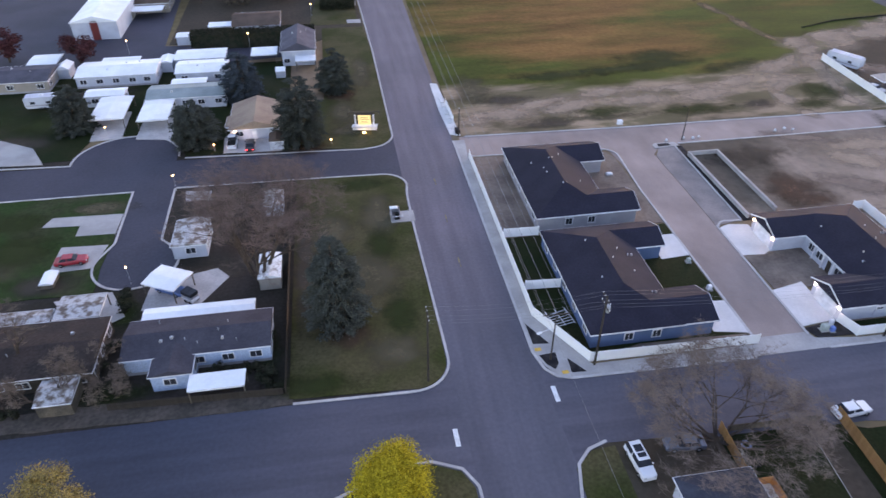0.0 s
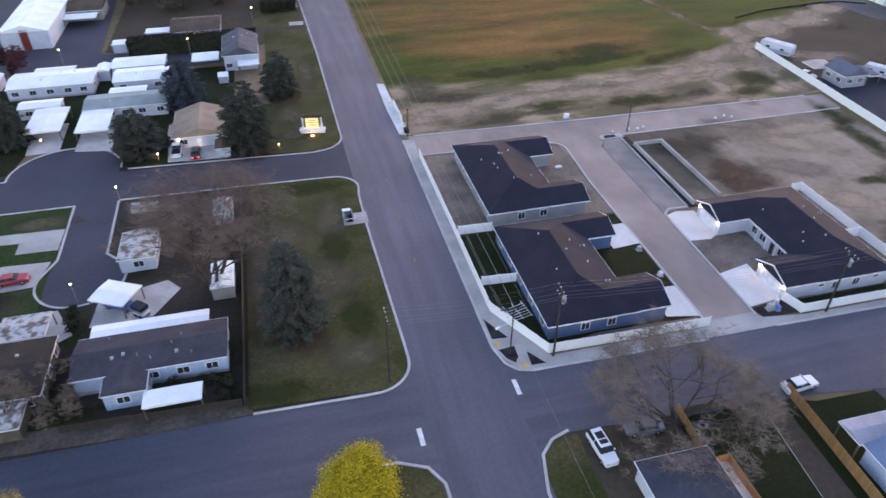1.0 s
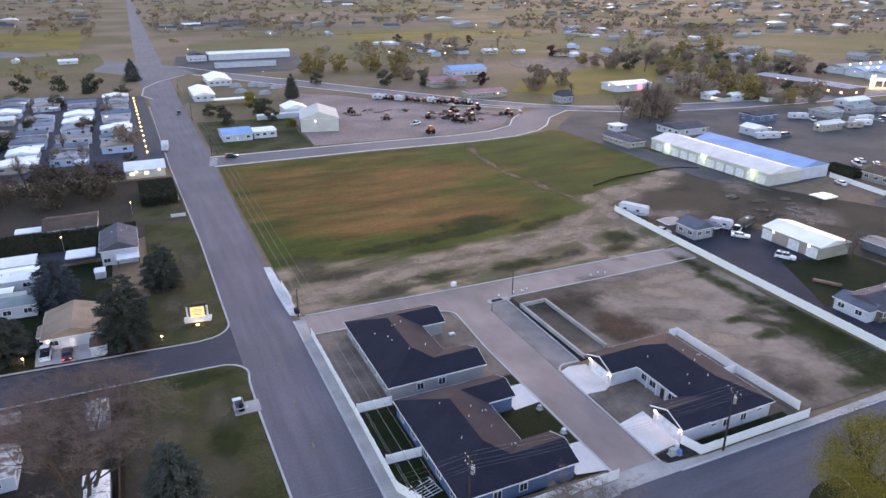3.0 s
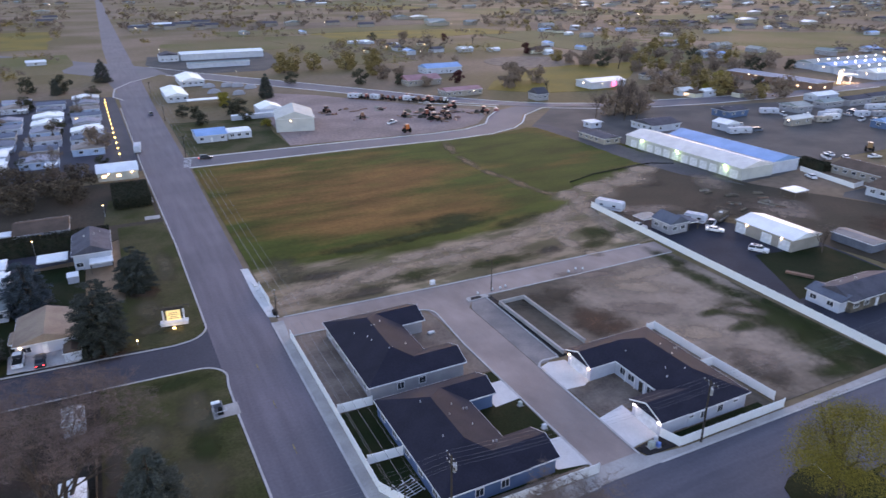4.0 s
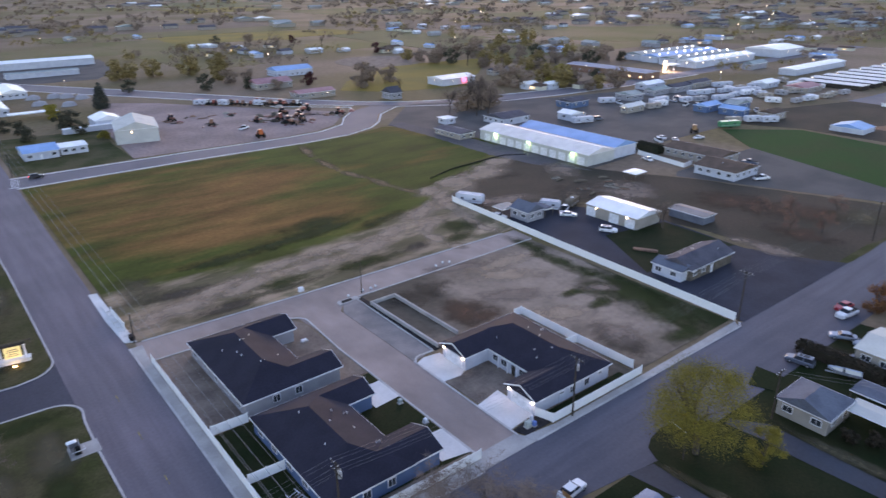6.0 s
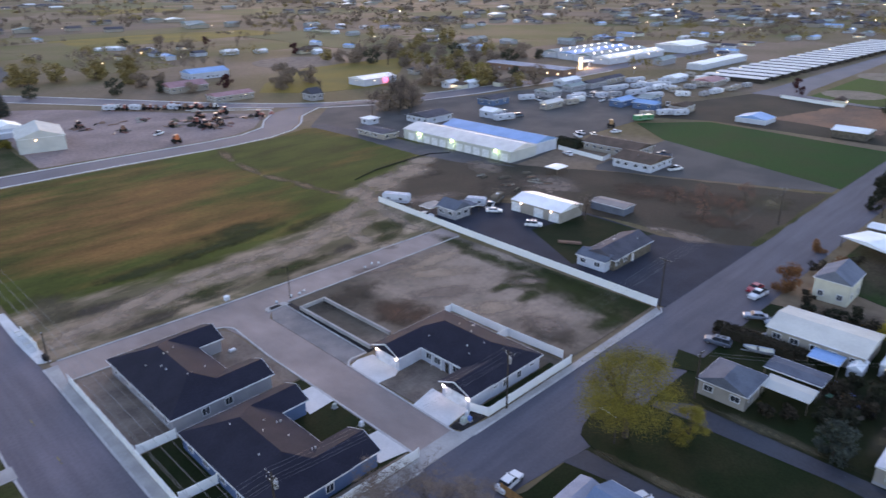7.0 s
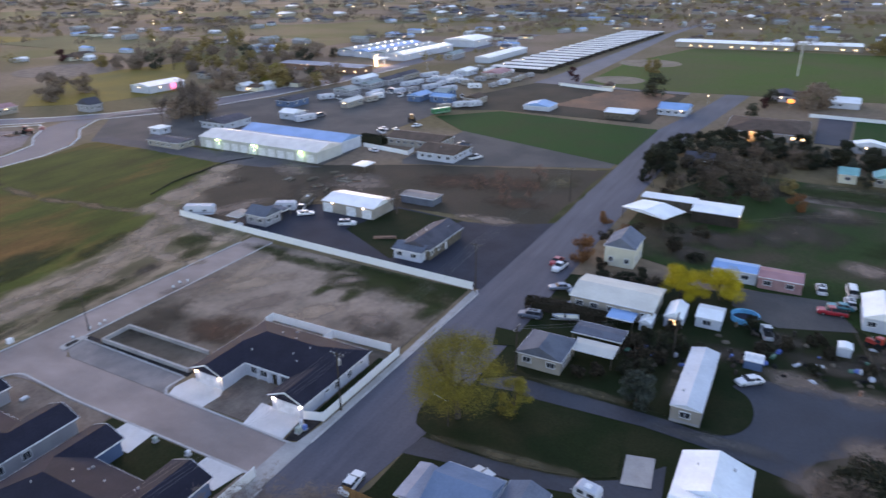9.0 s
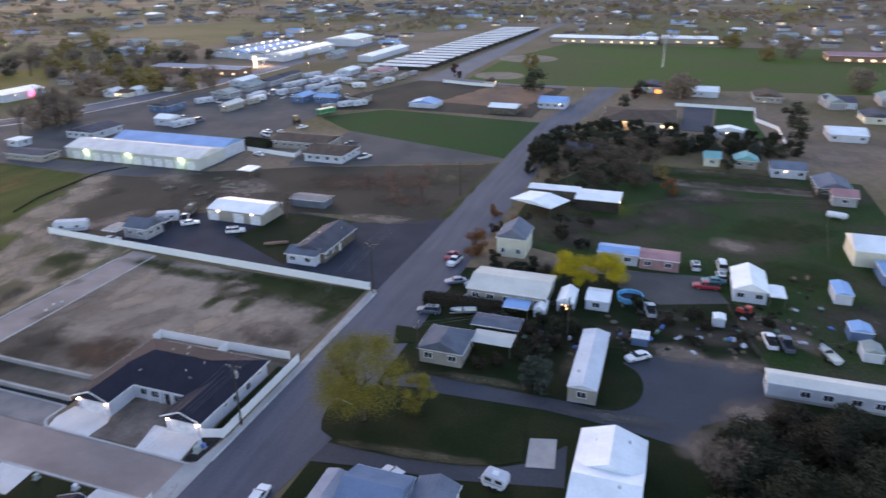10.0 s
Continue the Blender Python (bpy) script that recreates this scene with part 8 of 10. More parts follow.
CLUT = [M_OLDWOOD, M_DARKWOOD, M_RUBBER, M_BRICK, carpaint("tarp_blue", (0.05, 0.13, 0.42)), M_SIDE_W, M_OLDWOOD, M_DARKWOOD, carpaint("tarp_green", (0.03, 0.16, 0.10)), M_RUBBER]
for k in range(150):
    x, y, sp = rnd.choice([(117, 4, 2.5), (119, -4, 3), (125, -6, 4), (122, -14, 4), (128, -20, 4), (129, -33, 4), (112, 14, 3), (117, 22, 3), (126, 2, 3), (134, -26, 4), (118, 32, 2), (150, -34, 4)])
    x, y = x + rnd.gauss(0, sp), y + rnd.gauss(0, sp)
    if 93 < x < 114.5 and 5.5 < y < 12 or (95 < x < 113.5 and -24 < y < 2) or 118 < x < 136 and 14 < y < 38 or (127 < x < 134 and 7 < y < 13) or (139 < x < 153 and -27 < y < -15):
        continue
    kind = rnd.choice((0, 0, 1, 2, 3, 3))
    clutter_heap(x, y, rnd.uniform(0, 180), kind, rnd.choice(CLUT), rnd.uniform(0.4, 0.9))
for x, y, h, r, k in [(108, 19, 3.6, 2.6, 160), (110.6, 15.4, 3.4, 2.4, 161), (104.4, 20.4, 3.0, 2.2, 162), (113, 20.6, 3.2, 2.4, 163), (101, 24.6, 2.6, 1.8, 164), (116.6, 10.4, 2.6, 2.0, 165), (121.6, -0.4, 2.6, 2.2, 166), (126.4, -4.4, 2.4, 2.0, 167), (131, 2.6, 3.0, 2.4, 168),
                      (126, -11, 2.2, 1.8, 169), (130.4, -9, 2.4, 2.0, 170), (119, -9, 2.0, 1.6, 171), (124, -17, 2.2, 1.8, 172), (132, -23, 2.4, 2.0, 173), (116, 27, 2.8, 1.8, 174), (122.4, 15.4, 2.8, 2.0, 175), (138.6, 23, 4.0, 2.6, 176), (138, 34, 3.4, 2.2, 177), (146, 36.6, 3.0, 2.0, 178), (99.2, 27.6, 2.2, 1.6, 179),
                      (160.6, 33, 4, 2.6, 180), (163, 40, 4, 2.6, 181), (168, 34, 5, 3, 182), (171, 25, 5, 3, 183), (176, 19, 4.4, 2.8, 184), (165, 24, 4, 2.6, 185), (205, 24, 5, 3, 186), (203, 34, 5, 3, 187), (210, 14, 5, 3, 188), (160.6, 18, 3.4, 2.4, 189)]:
    m = M_BROWNL if k % 3 else M_DARKL
    leafy_tree(x, y, h, r, k, m, "brown winter shrub in a garden" if k % 3 else "dark evergreen shrub in a garden", 900, 0.2, 0.1, "shrubs", name="shrub", low=0.08, lobes=10)
for x, y, h, r, k in [(89.4, -15.5, 5.6, 4.4, 190), (95, -22, 5.2, 4.6, 191), (97.5, -31, 5.4, 4.6, 192), (88, -24, 8, 6.0, 193), (79, -15, 6.4, 4.4, 194), (94, -38, 7, 5.6, 195), (76, -28, 9, 6, 196)]:
    leafy_tree(x, y, h, r, k, M_BROWNL if k % 2 else M_DARKL, "dense brownish-green tree beside a lane" if k % 2 else "dense dark evergreen tree", 9000, 0.17, 0.3, "dark trees", low=0.04, lobes=34)
utility_pole(96.0, 37.6, 9, "thin utility pole beside a lane", False, 90, 1)
utility_pole(113.6, 14.0, 9, "thin utility pole among shrubs", False, 90, 1)
wires((96, 37.6, 8.8), (113.6, 14, 8.8), [(-0.5, 0), (0.5, 0)], 0.5, 0.014)
for line in ([(122, -25), (126, -34), (134, -42)], [(113.5, -21), (134, -16), (139, -15)], [(168, -39), (216, -46)], [(190, 14), (207, -7), (215, -46)]):
    th = thing("wire_fence", line[0][0], line[0][1], 0, 0, "thin wire fence on wooden posts", "fence", "pasture fences")
    pts = [Vector((x - line[0][0], y - line[0][1], 0)) for x, y in line]
    for a, b in zip(pts, pts[1:]):
        n = max(2, int((b - a).length / 5))
        for i in range(n):
            p = a.lerp(b, i / n)
            part("post", Shape().tube((p.x, p.y, 0), (p.x, p.y, 1.3), 0.08, 0.07, 5), M_DARKWOOD, th)
        for z in (0.5, 1.1):
            part("rail", Shape().tube(a + Vector((0, 0, z)), b + Vector((0, 0, z)), 0.035, 0.035, 4), M_OLDWOOD, th)

# ---- beyond the long fence ----
building("metal_shed", "tan metal shop with a white roof and lit lamps", 149.0, 160.0, 102.8, 120.8, 3.4, 4.6, "y", M_SIDE_T, M_WROOF, "shed", 0.2, lamp=[("W", 5.2, 3.0), ("W", -5.6, 3.0)], windows=False)
for u in (-6.6, -1.2, 7.0):
    garage_door(bpy.data.objects["metal_shed"], -5.32, u, -90, 3.2, 2.8)
building("loafing_shed", "livestock shed with a faded tan roof", 166.4, 172.6, 93.2, 104.8, 2.4, 2.9, "y", M_SHEDWALL, M_SHEDROOF, "shed", 0.3, windows=False)
building("house", "ranch house with a grey gable roof", 131, 149, 74.4, 83.4, 2.9, 4.8, "x", M_OLDWOOD, M_SHINGLE2, "house", 0.5, door="S", vents=3)
building("porch", "tan porch wing of the ranch house", 128.8, 135, 75.6, 84, 2.7, 3.8, "y", M_SIDE_W, M_SHINGLE5, "porch", 0.4)
building("house", "small grey house with a blue-grey roof", 130.6, 137.6, 126.0, 133.6, 3.0, 4.9, "y", M_SIDE_G, M_SHINGLE5, "house", 0.3)
building("carport", "grey-roofed open bay beside the small house", 137.7, 141.4, 126.2, 132.4, 2.5, 2.8, "y", M_SIDE_G, M_SHINGLE5, "carport", 0.15, open_sides=True)
building("carport", "pale lean-to roof beside the blue-grey house", 128.2, 134.4, 133.8, 138.2, 2.5, 2.8, "y", M_SIDE_W, mat("faded_tan_roof", (0.40, 0.35, 0.32), None, 0.3, 3, rough=0.7), "carport", 0.15, open_sides=True)
box_trailer("motorhome", "white motorhome with dark windows behind a fence", 130.2, 150.4, -62, 8.6, 2.5, 3.1, M_SIDE_W, "motorhome", "parked trailers")
box_trailer("travel_trailer", "white travel trailer beside a blue-grey house", 144.6, 130.6, -60, 6.0, 2.4, 2.8, M_SIDE_W)
vehicle("pickup", 146.6, 126.6, 30, carpaint("white", (0.72, 0.72, 0.74)), "white pickup truck on gravel", 0.1)
box_trailer("stock_trailer", "brown wooden stock trailer on gravel", 152.0, 128.5, 20, 6.5, 2.3, 2.6, M_OLDWOOD)
vehicle("suv", 142.6, 107.2, -60, carpaint("white", (0.72, 0.72, 0.74)), "white car before the metal shop", 0.1)
vehicle("sedan", 144, 122.8, -50, carpaint("white", (0.72, 0.72, 0.74)), "white car on the yard", 0.1)
vehicle("sedan", 127.4, 134.6, -70, carpaint("white", (0.72, 0.72, 0.74)), "white car behind the long fence", 0.1)
lowwall = thing("planter_wall", 139, 92.6, 0.1, -60, "low brick planter bed", "wall")
part("wall", Shape().box(-3, 3, -0.5, 0.5, 0, 0.5), M_BRICK, lowwall)
building("storage_building", "long white storage building with green-lit doors", 189.6, 205.2, 154.2, 213.4, 4.3, 6.1, "y", M_PALESIDE, M_CREAMR, "warehouse", 0.3, windows=False)
sb = bpy.data.objects["storage_building"]
for k in range(12):
    garage_door(sb, -7.52, -26 + k * 4.6, -90, 3.4, 3.0)
for u in (-22, 1, 20):
    wall_lamp(sb, -7.55, u, 3.7, -90, M_LAMPG).scale = (3.2, 1.6, 1.2)
building("storage_building", "large metal building with a blue roof", 205.7, 219.4, 155.0, 206, 4.4, 6.3, "y", M_SIDE_W, M_BROOF, "warehouse", 0.3, windows=False)
vinyl_fence([(219, 154), (215.4, 131.4), (221, 132)], 1.7)
building("house", "white ranch house with brown roof", 212, 228, 110, 126, 3.0, 4.8, "y", M_SIDE_W, M_SHINGLE3, "house", 0.5, vents=2)
building("house", "low house with a grey-brown roof", 226, 240, 124, 148, 3.0, 4.6, "y", M_SIDE_T, M_SHINGLE3, "house", 0.5)
building("house", "grey house behind storage sheds", 215, 232, 225, 240, 3.0, 4.6, "x", M_SIDE_W, M_SHINGLE2, "house", 0.5)
building("house", "low tan-walled office with a dark roof", 181, 190, 216, 234, 2.6, 3.3, "y", M_SIDE_T, M_SHINGLE2, "house", 0.4)
building("kiosk", "small white kiosk with hipped roof", 196, 203, 244, 251, 2.8, 3.6, "x", M_SIDE_W, M_WROOF, "kiosk", 0.6, hip=(3.4, 3.4))
building("carport", "white canopy roof on posts", 187.6, 194, 132, 137.4, 2.4, 2.6, "x", M_SIDE_W, M_WROOF, "carport", 0.2, open_sides=True)
hedge(224, 228.5, 148, 160, 3.0, 8, M_DARKL, "dark hedge before a brown-roofed house")
for k in range(14):
    x, y = 172 + rnd.uniform(-8, 12), 140 + rnd.uniform(-12, 12)
    th = thing("scrap_pile", x, y, 0.08, rnd.uniform(0, 180), "pile of boards and scrap on brown ground", "pile", "scrap piles")
    part("plank", Shape().box(-1.6, 1.6, -0.4, 0.4, 0, 0.35), rnd.choice([M_OLDWOOD, M_SIDE_T, M_BRICK]), th)
    part("plank", Shape().box(-1.2, 1.4, -0.5, 0.2, 0.35, 0.6), M_OLDWOOD, th)
for x, y, r, k in [(187, 88, 4.0, 71), (197, 84, 4.0, 72), (186, 70, 4.4, 73), (180, 76, 3.2, 74), (204, 74, 4.0, 79)]:
    leafy_tree(x, y, 6.5, r, k, M_REDHAZE, "orchard tree in reddish bud", 2200, 0.075, 0.18, "orchard trees", low=0.25, lobes=22, gaps=0.15)
bare_tree(156.4, 99.6, 7.5, 75, "bare tree beside the metal shop", 3, trunk=0.18, kids=(2, 4))
for x, y, k in [(222, 252, 76), (232, 262, 77), (213, 262, 78)]:
    bare_tree(x, y, 13, k, "tall bare grey-brown tree by the yard", 3, trunk=0.3, kids=(3, 4), key="bigbare" if k == 76 else None)
# ---- north side of the meadow ----
building("house", "white house with a bright blue roof", 32, 45, 296, 312, 3.0, 4.6, "x", M_SIDE_W, M_BROOF, "house", 0.4, door="S")
building("mobile_home", "white mobile home beside the blue-roofed house", 45.2, 55.4, 298, 308, 3.0, 3.6, "x", M_SIDE_W, M_WROOF, "mobile home", 0.2)
building("warehouse", "tall pale metal warehouse with a lit wall lamp", 69, 86.5, 300, 324, 6.0, 9.0, "y", M_PALESIDE, M_PALESIDE, "warehouse", 0.3, rz=-12, windows=False, lamp=[("S", -2.0, 5.0)])
building("shed", "white metal shed behind the warehouse", 68, 80, 340, 354, 4, 6, "y", M_SIDE_W, M_WROOF, "shed", 0.3, windows=False)
building("house", "white gabled shed near the road", 45, 60, 460, 492, 3.6, 5.6, "y", M_SIDE_W, M_WROOF, "shed", 0.4)
building("house", "white gabled shop near the road", 31, 43, 404, 438, 3.6, 5.2, "y", M_SIDE_W, M_WROOF, "shed", 0.4)
building("carport", "long white shed roof", 40, 62, 388, 394, 3.0, 3.3, "x", M_SIDE_W, M_WROOF, "carport", 0.2, open_sides=True)
building("shed", "long white wall shed", 54, 80, 338, 341, 2.4, 2.7, "x", M_SIDE_W, M_WROOF, "shed", 0.1, windows=False)
building("warehouse", "long low white shed with a grey end", 62, 130, 606, 622, 5.0, 6.6, "x", M_SIDE_W, M_WROOF, "warehouse", 0.4, windows=False)
building("house", "white office before a long shed", 46, 61.4, 604, 622, 5, 7, "y", M_SIDE_W, M_SHINGLE2, "house", 0.4)
building("warehouse", "long low white and blue shed", 61, 107, 551, 560, 3.4, 4.2, "x", M_SIDE_W, M_GROOF, "warehouse", 0.3, windows=False)
building("house", "grey gabled house by the highway", 215, 223, 316, 326, 3.6, 6.6, "x", M_SIDE_G, M_SHINGLE2, "house", 0.4)
building("house", "long house with a faded red roof", 176, 200, 350, 362, 3.2, 4.6, "x", M_SIDE_T, M_RROOF, "house", 0.4, lamp=[("S", 6, 2.4)])
building("house", "barn with a faded red roof", 172, 196, 396, 412, 3.6, 6, "x", M_SIDE_T, M_RROOF, "barn", 0.4)
building("warehouse", "long white barn with a pale roof", 206, 234, 440, 456, 4, 6.4, "x", M_SIDE_W, M_BROOF, "barn", 0.4)
building("warehouse", "long white shop with a bright lamp", 266, 293, 334, 350, 4.2, 5.6, "x", M_SIDE_W, M_WROOF, "shop", 0.4, windows=False, lamp=[("S", 4, 3.0), ("S", -5, 3.0), ("W", 0, 3.2)])
leafy_tree(58, 383, 7, 5.5, 81, M_LIME, "round yellow-green tree in a yard", 2400, 0.36, 0.3, "spring trees", lobes=18, low=0.1, key="lime")
conifer(84, 396, 14, 4.6, 82, M_SPRUCE, "dark conifer beside the yard", 2400, "conifers", key="farfir", size=0.6)
conifer(2, 507, 15, 6, 83, M_SPRUCE, "tall dark conifer by the junction", 2400, "conifers", size=0.6)
vehicle("suv", 31.5, 268.6, 2, carpaint("black", (0.02, 0.02, 0.025)), "black car with lit lamps at the far junction", 0.06, lights=True)
vehicle("pickup", 20.4, 371, 90, carpaint("slate", (0.10, 0.12, 0.16)), "dark pickup truck on the far road", 0.06)
box_trailer("box_truck", "white box truck beside the road", 9.0, 292, 84, 7.5, 2.5, 3.4, M_SIDE_W)
RED = carpaint("dull_machine_red", (0.27, 0.060, 0.045))
for k in range(16):
    u = k / 15
    x, y = 126 + 42 * u + rnd.uniform(-1, 1), 374 - 40 * u + rnd.uniform(-1, 1)
    if k in (1, 4, 9):
        box_trailer("cargo_truck", "white truck parked along the yard edge", x, y, 130 + rnd.uniform(-20, 20), 6.5, 2.4, 2.9, M_SIDE_W)
    else:
        tractor(x, y, rnd.uniform(20, 70), rnd.choice([RED, M_STEEL, M_BRICK, RED]), big=rnd.uniform(0.9, 1.3), label="farm machine parked along a yard's edge")
RUSTY = carpaint("rusty_machine", (0.22, 0.085, 0.055))
for k in range(150):
    cx, cy = rnd.choice([(124.7, 390), (137.7, 374), (146.7, 362), (155, 354), (168, 338), (160, 344), (128.4, 333), (132.6, 315), (143, 317), (157, 325), (143.5, 293), (149, 294), (166, 302), (171, 294), (174, 300), (112, 316), (112, 340), (98, 335), (152, 306), (138, 305), (160, 312), (150, 320)])
    x, y = cx + rnd.gauss(0, 3.6), cy + rnd.gauss(0, 3.2)
    if y < 279 + max(0, (x - 150) * 0.75) or x + 1.36 * y > 642 and y > 320:
        continue
    if k % 9 == 0:
        tractor(x, y, rnd.uniform(0, 360), rnd.choice([RED, RED, RUSTY]), big=rnd.uniform(1.0, 1.4), label="farm machine parked in a gravel yard")
    else:
        clutter_heap(x, y, rnd.uniform(0, 180), rnd.choice((0, 0, 3)), rnd.choice([M_BRICK, RUSTY, RED, M_BRICK, M_DARKWOOD, M_OLDWOOD, M_SIDE_T]), rnd.uniform(1.2, 2.6))
for x, y in [(61, 452), (71, 450), (77, 446), (83, 436), (60, 428), (72, 416)]:
    clutter_heap(x, y, 10, 3, M_SIDE_G, 4.5)
tractor(119, 276.5, 90, carpaint("machine_orange", (0.55, 0.12, 0.03)), "orange machine at the yard's edge", 1.3)
vehicle("pickup", 120.5, 297, 30, carpaint("white", (0.72, 0.72, 0.74)), "white pickup truck in the machinery yard", 0.08)
# park in the far west
G_FP = "far mobile homes"
k = 0
for row in range(9):
    for col in range(6):
        y = 276 + row * 18.5 + (col % 2) * 4
        x = -8.5 - col * 16.5
        if row == 0 and col == 0 or (row * 7 + col * 3) % 11 == 4:
            continue
        k += 1
        roof = [M_WROOF, M_PARKROOF, M_PALEROOF, M_WROOF, M_SHEDROOF, M_PARKROOF, M_PALEROOF][k * 5 % 7]
        hx, hy = rnd.uniform(5.6, 6.9), rnd.uniform(4.6, 5.6)
        building("mobile_home", "far mobile home with a pale or grey roof", x - hx, x + hx, y, y + 2 * hy, 2.8, 3.9, "y" if k % 3 else "x", [M_SIDE_W, M_BLUESIDE, M_SIDE_T, M_SIDE_W][k % 4], roof, "mobile home", 0.3, group=G_FP, lit=1 if k % 9 == 0 else 0, step=4, vents=k % 3)
        if k % 3 == 1:
            building("carport", "low white carport roof between mobile homes", x + hx - 4.5, x + hx - 0.4, y - 4.6, y - 0.3, 2.4, 2.6, "x", M_SIDE_W, M_WROOF, "carport", 0.1, open_sides=True, group="carports of the park")
building("house", "white house with lit windows by the road", -6.5, 7.0, 252, 266, 3, 4.6, "x", M_SIDE_C, M_WROOF, "house", 0.4, lit=2, lamp=[("S", 4.5, 2.6), ("S", -3, 2.6)])
for i in range(14):
    u = i / 13
    th = thing("path_lamp", 0.6 + 1.5 * u, 424 - 138 * u, 0, 0, "small yellow lamp on a short post", "lamp", "row of path lamps")
    part("post", Shape().tube((0, 0, 0), (0, 0, 1.3), 0.05, 0.05, 6), M_STEEL, th)
    part("globe", Shape().ball((0, 0, 1.5), 0.27, 8, 5), M_LAMPY, th)
for x, y, h in [(-5.3, 212, 3.5), (-53, 186, 4), (-22, 187, 4), (-33.6, 86.6, 3.2), (-48.4, 138.6, 2.0), (-25.4, 128.2, 1.4), (-30.8, 113.6, 3.2), (-2, 127.6, 1.0)]:
    th = thing("yard_lamp", x, y, 0, 0, "lit yard lamp on a thin post", "lamp", "yard lamps")
    part("post", Shape().tube((0, 0, 0), (0, 0, h), 0.05, 0.04, 6), M_STEEL, th)
    part("globe", Shape().ball((0, 0, h + 0.12), 0.16, 8, 5), M_LAMPO, th)
short = thing("utility_pole", 24.5, 127, 0.1, 0, "short dark wooden pole at the end of the footway", "utility pole", "utility poles")
part("pole", Shape().tube((0, 0, -0.5), (0.1, 0.1, 6.2), 0.16, 0.12, 10), M_POLE, short)
part("cap", Shape().tube((0.1, 0.1, 6.2), (0.1, 0.1, 6.3), 0.14, 0.10, 10), M_STEEL, short)
# ---- middle distance: yards, school, storage units ----
G_ST = "rows of storage units"
for k in range(20):
    x = 443 + k * 16.2
    y0 = 160 - k * 0.7
    building("storage_row", "long storage row with a cream roof", x - 5.6, x + 5.6, y0, y0 + 38, 2.8, 3.3, "y", M_DARKWOOD, M_CREAMR, "storage unit", 0.15, group=G_ST, windows=False, lamp=[("W", 17.5, 2.4)] if k % 2 else None)
building("school", "long low school with lit windows", 640, 668, 20, 114, 4.5, 5.2, "y", M_SIDE_T, M_WROOF, "school", 0.6, lit=9, step=8, wsize=(1.8, 1.1), sides=("W",))
building("school", "school wing with lit windows", 655, 685, -30, 18, 4.5, 5.2, "y", M_SIDE_T, M_WROOF, "school", 0.6, lit=4, step=9, wsize=(1.8, 1.1), sides=("W",))
building("school", "brick-red school building with lit windows", 560, 584, -150, -100, 4.5, 6, "y", M_BRICK, M_RROOF, "school", 0.6, lit=5, step=8, wsize=(2.5, 1.5), sides=("W", "N"))
HALLS = []
for k in range(4):
    HALLS.append(building("warehouse", "long pale metal works hall with many lamps", 454 + k * 3, 536 + k * 4, 278 + k * 18, 294 + k * 18, 4.6, 6.4, "x", M_SIDE_W, [M_WROOF, M_GROOF, M_BROOF, M_GROOF][k], "warehouse", 0.4, windows=False,
             lamp=[("S", -32 + 16 * j, 3.6) for j in range(5)] + [("W", 0, 3.6)], group="works halls"))
    hall = HALLS[-1]
    for j in range(7):
        part("roof_light", Shape().ball((-34 + 11 * j + 3 * (k % 2), -3.4, 6.0), 0.34, 6, 4), M_LAMPW, hall, "lit roof lamp")
building("warehouse", "white metal store with wall lamps", 560, 600, 270, 300, 6, 8, "x", M_SIDE_W, M_WROOF, "warehouse", 0.4, windows=False, lamp=[("S", 8, 4), ("S", -8, 4)])
building("shop", "long shop with bright forecourt lamps", 381, 397, 268, 336, 4.4, 5.2, "y", M_BRICK, M_PARKROOF, "shop", 0.4, lit=3, step=8, lamp=[("W", 10, 4), ("W", 16, 4)])
can = thing("forecourt_canopy", 427, 281, 0, 0, "bright lit white forecourt canopy", "canopy")
part("canopy", Shape().box(-5.4, 5.4, -3.6, 3.6, 4.8, 5.5), M_WROOF, can)
part("light_panel", Shape().box(-4.4, 4.4, -2.6, 2.6, 4.74, 4.8), M_LAMPW, can)
part("sign_tower", Shape().box(-7.2, -6.6, -0.9, 0.9, 0, 8), M_TOWER, can, "glowing sign tower")
for u in (-4, 4):
    part("column", Shape().box(u - 0.3, u + 0.3, -0.3, 0.3, 0, 4.8), M_STEEL, can)
building("warehouse", "white tin hall beyond the yard", 470, 545, 214, 226, 4, 5, "x", M_SIDE_W, M_WROOF, "warehouse", 0.3, windows=False)
rnd = random.Random(5)
# trailers and vans in the service yard
for x, y, rz, L, m in [(247.5, 206.4, -16, 11, M_SIDE_W), (297, 232, -30, 9, M_SIDE_W), (315, 213, -16, 9, M_SIDE_W), (311, 208, -16, 8, M_GUTTER), (322, 215, -14, 8, M_SIDE_W), (302, 206, -18, 8, M_SIDE_T), (356, 214, -20, 14, M_SIDE_W), (393, 221.5, -18, 14, M_SIDE_W), (384, 203, -12, 14, M_SIDE_W), (352, 197, -18, 13, M_SIDE_W),
                       (349, 185, -20, 13, M_SIDE_W), (379, 190, -60, 7, M_SIDE_W), (364, 175, -60, 8, M_GUTTER), (309, 156.5, -32, 8, M_SIDE_W), (314, 151, -32, 8, M_SIDE_W), (300, 161, -30, 7, M_SIDE_T), (338, 202, -18, 8, M_SIDE_G), (331, 206, -18, 7, M_SIDE_W)]:
    box_trailer("travel_trailer", "white trailer or motorhome parked in a gravel yard", x, y, rz, L, 2.5, 3.0, m, group="trailers in the service yard")
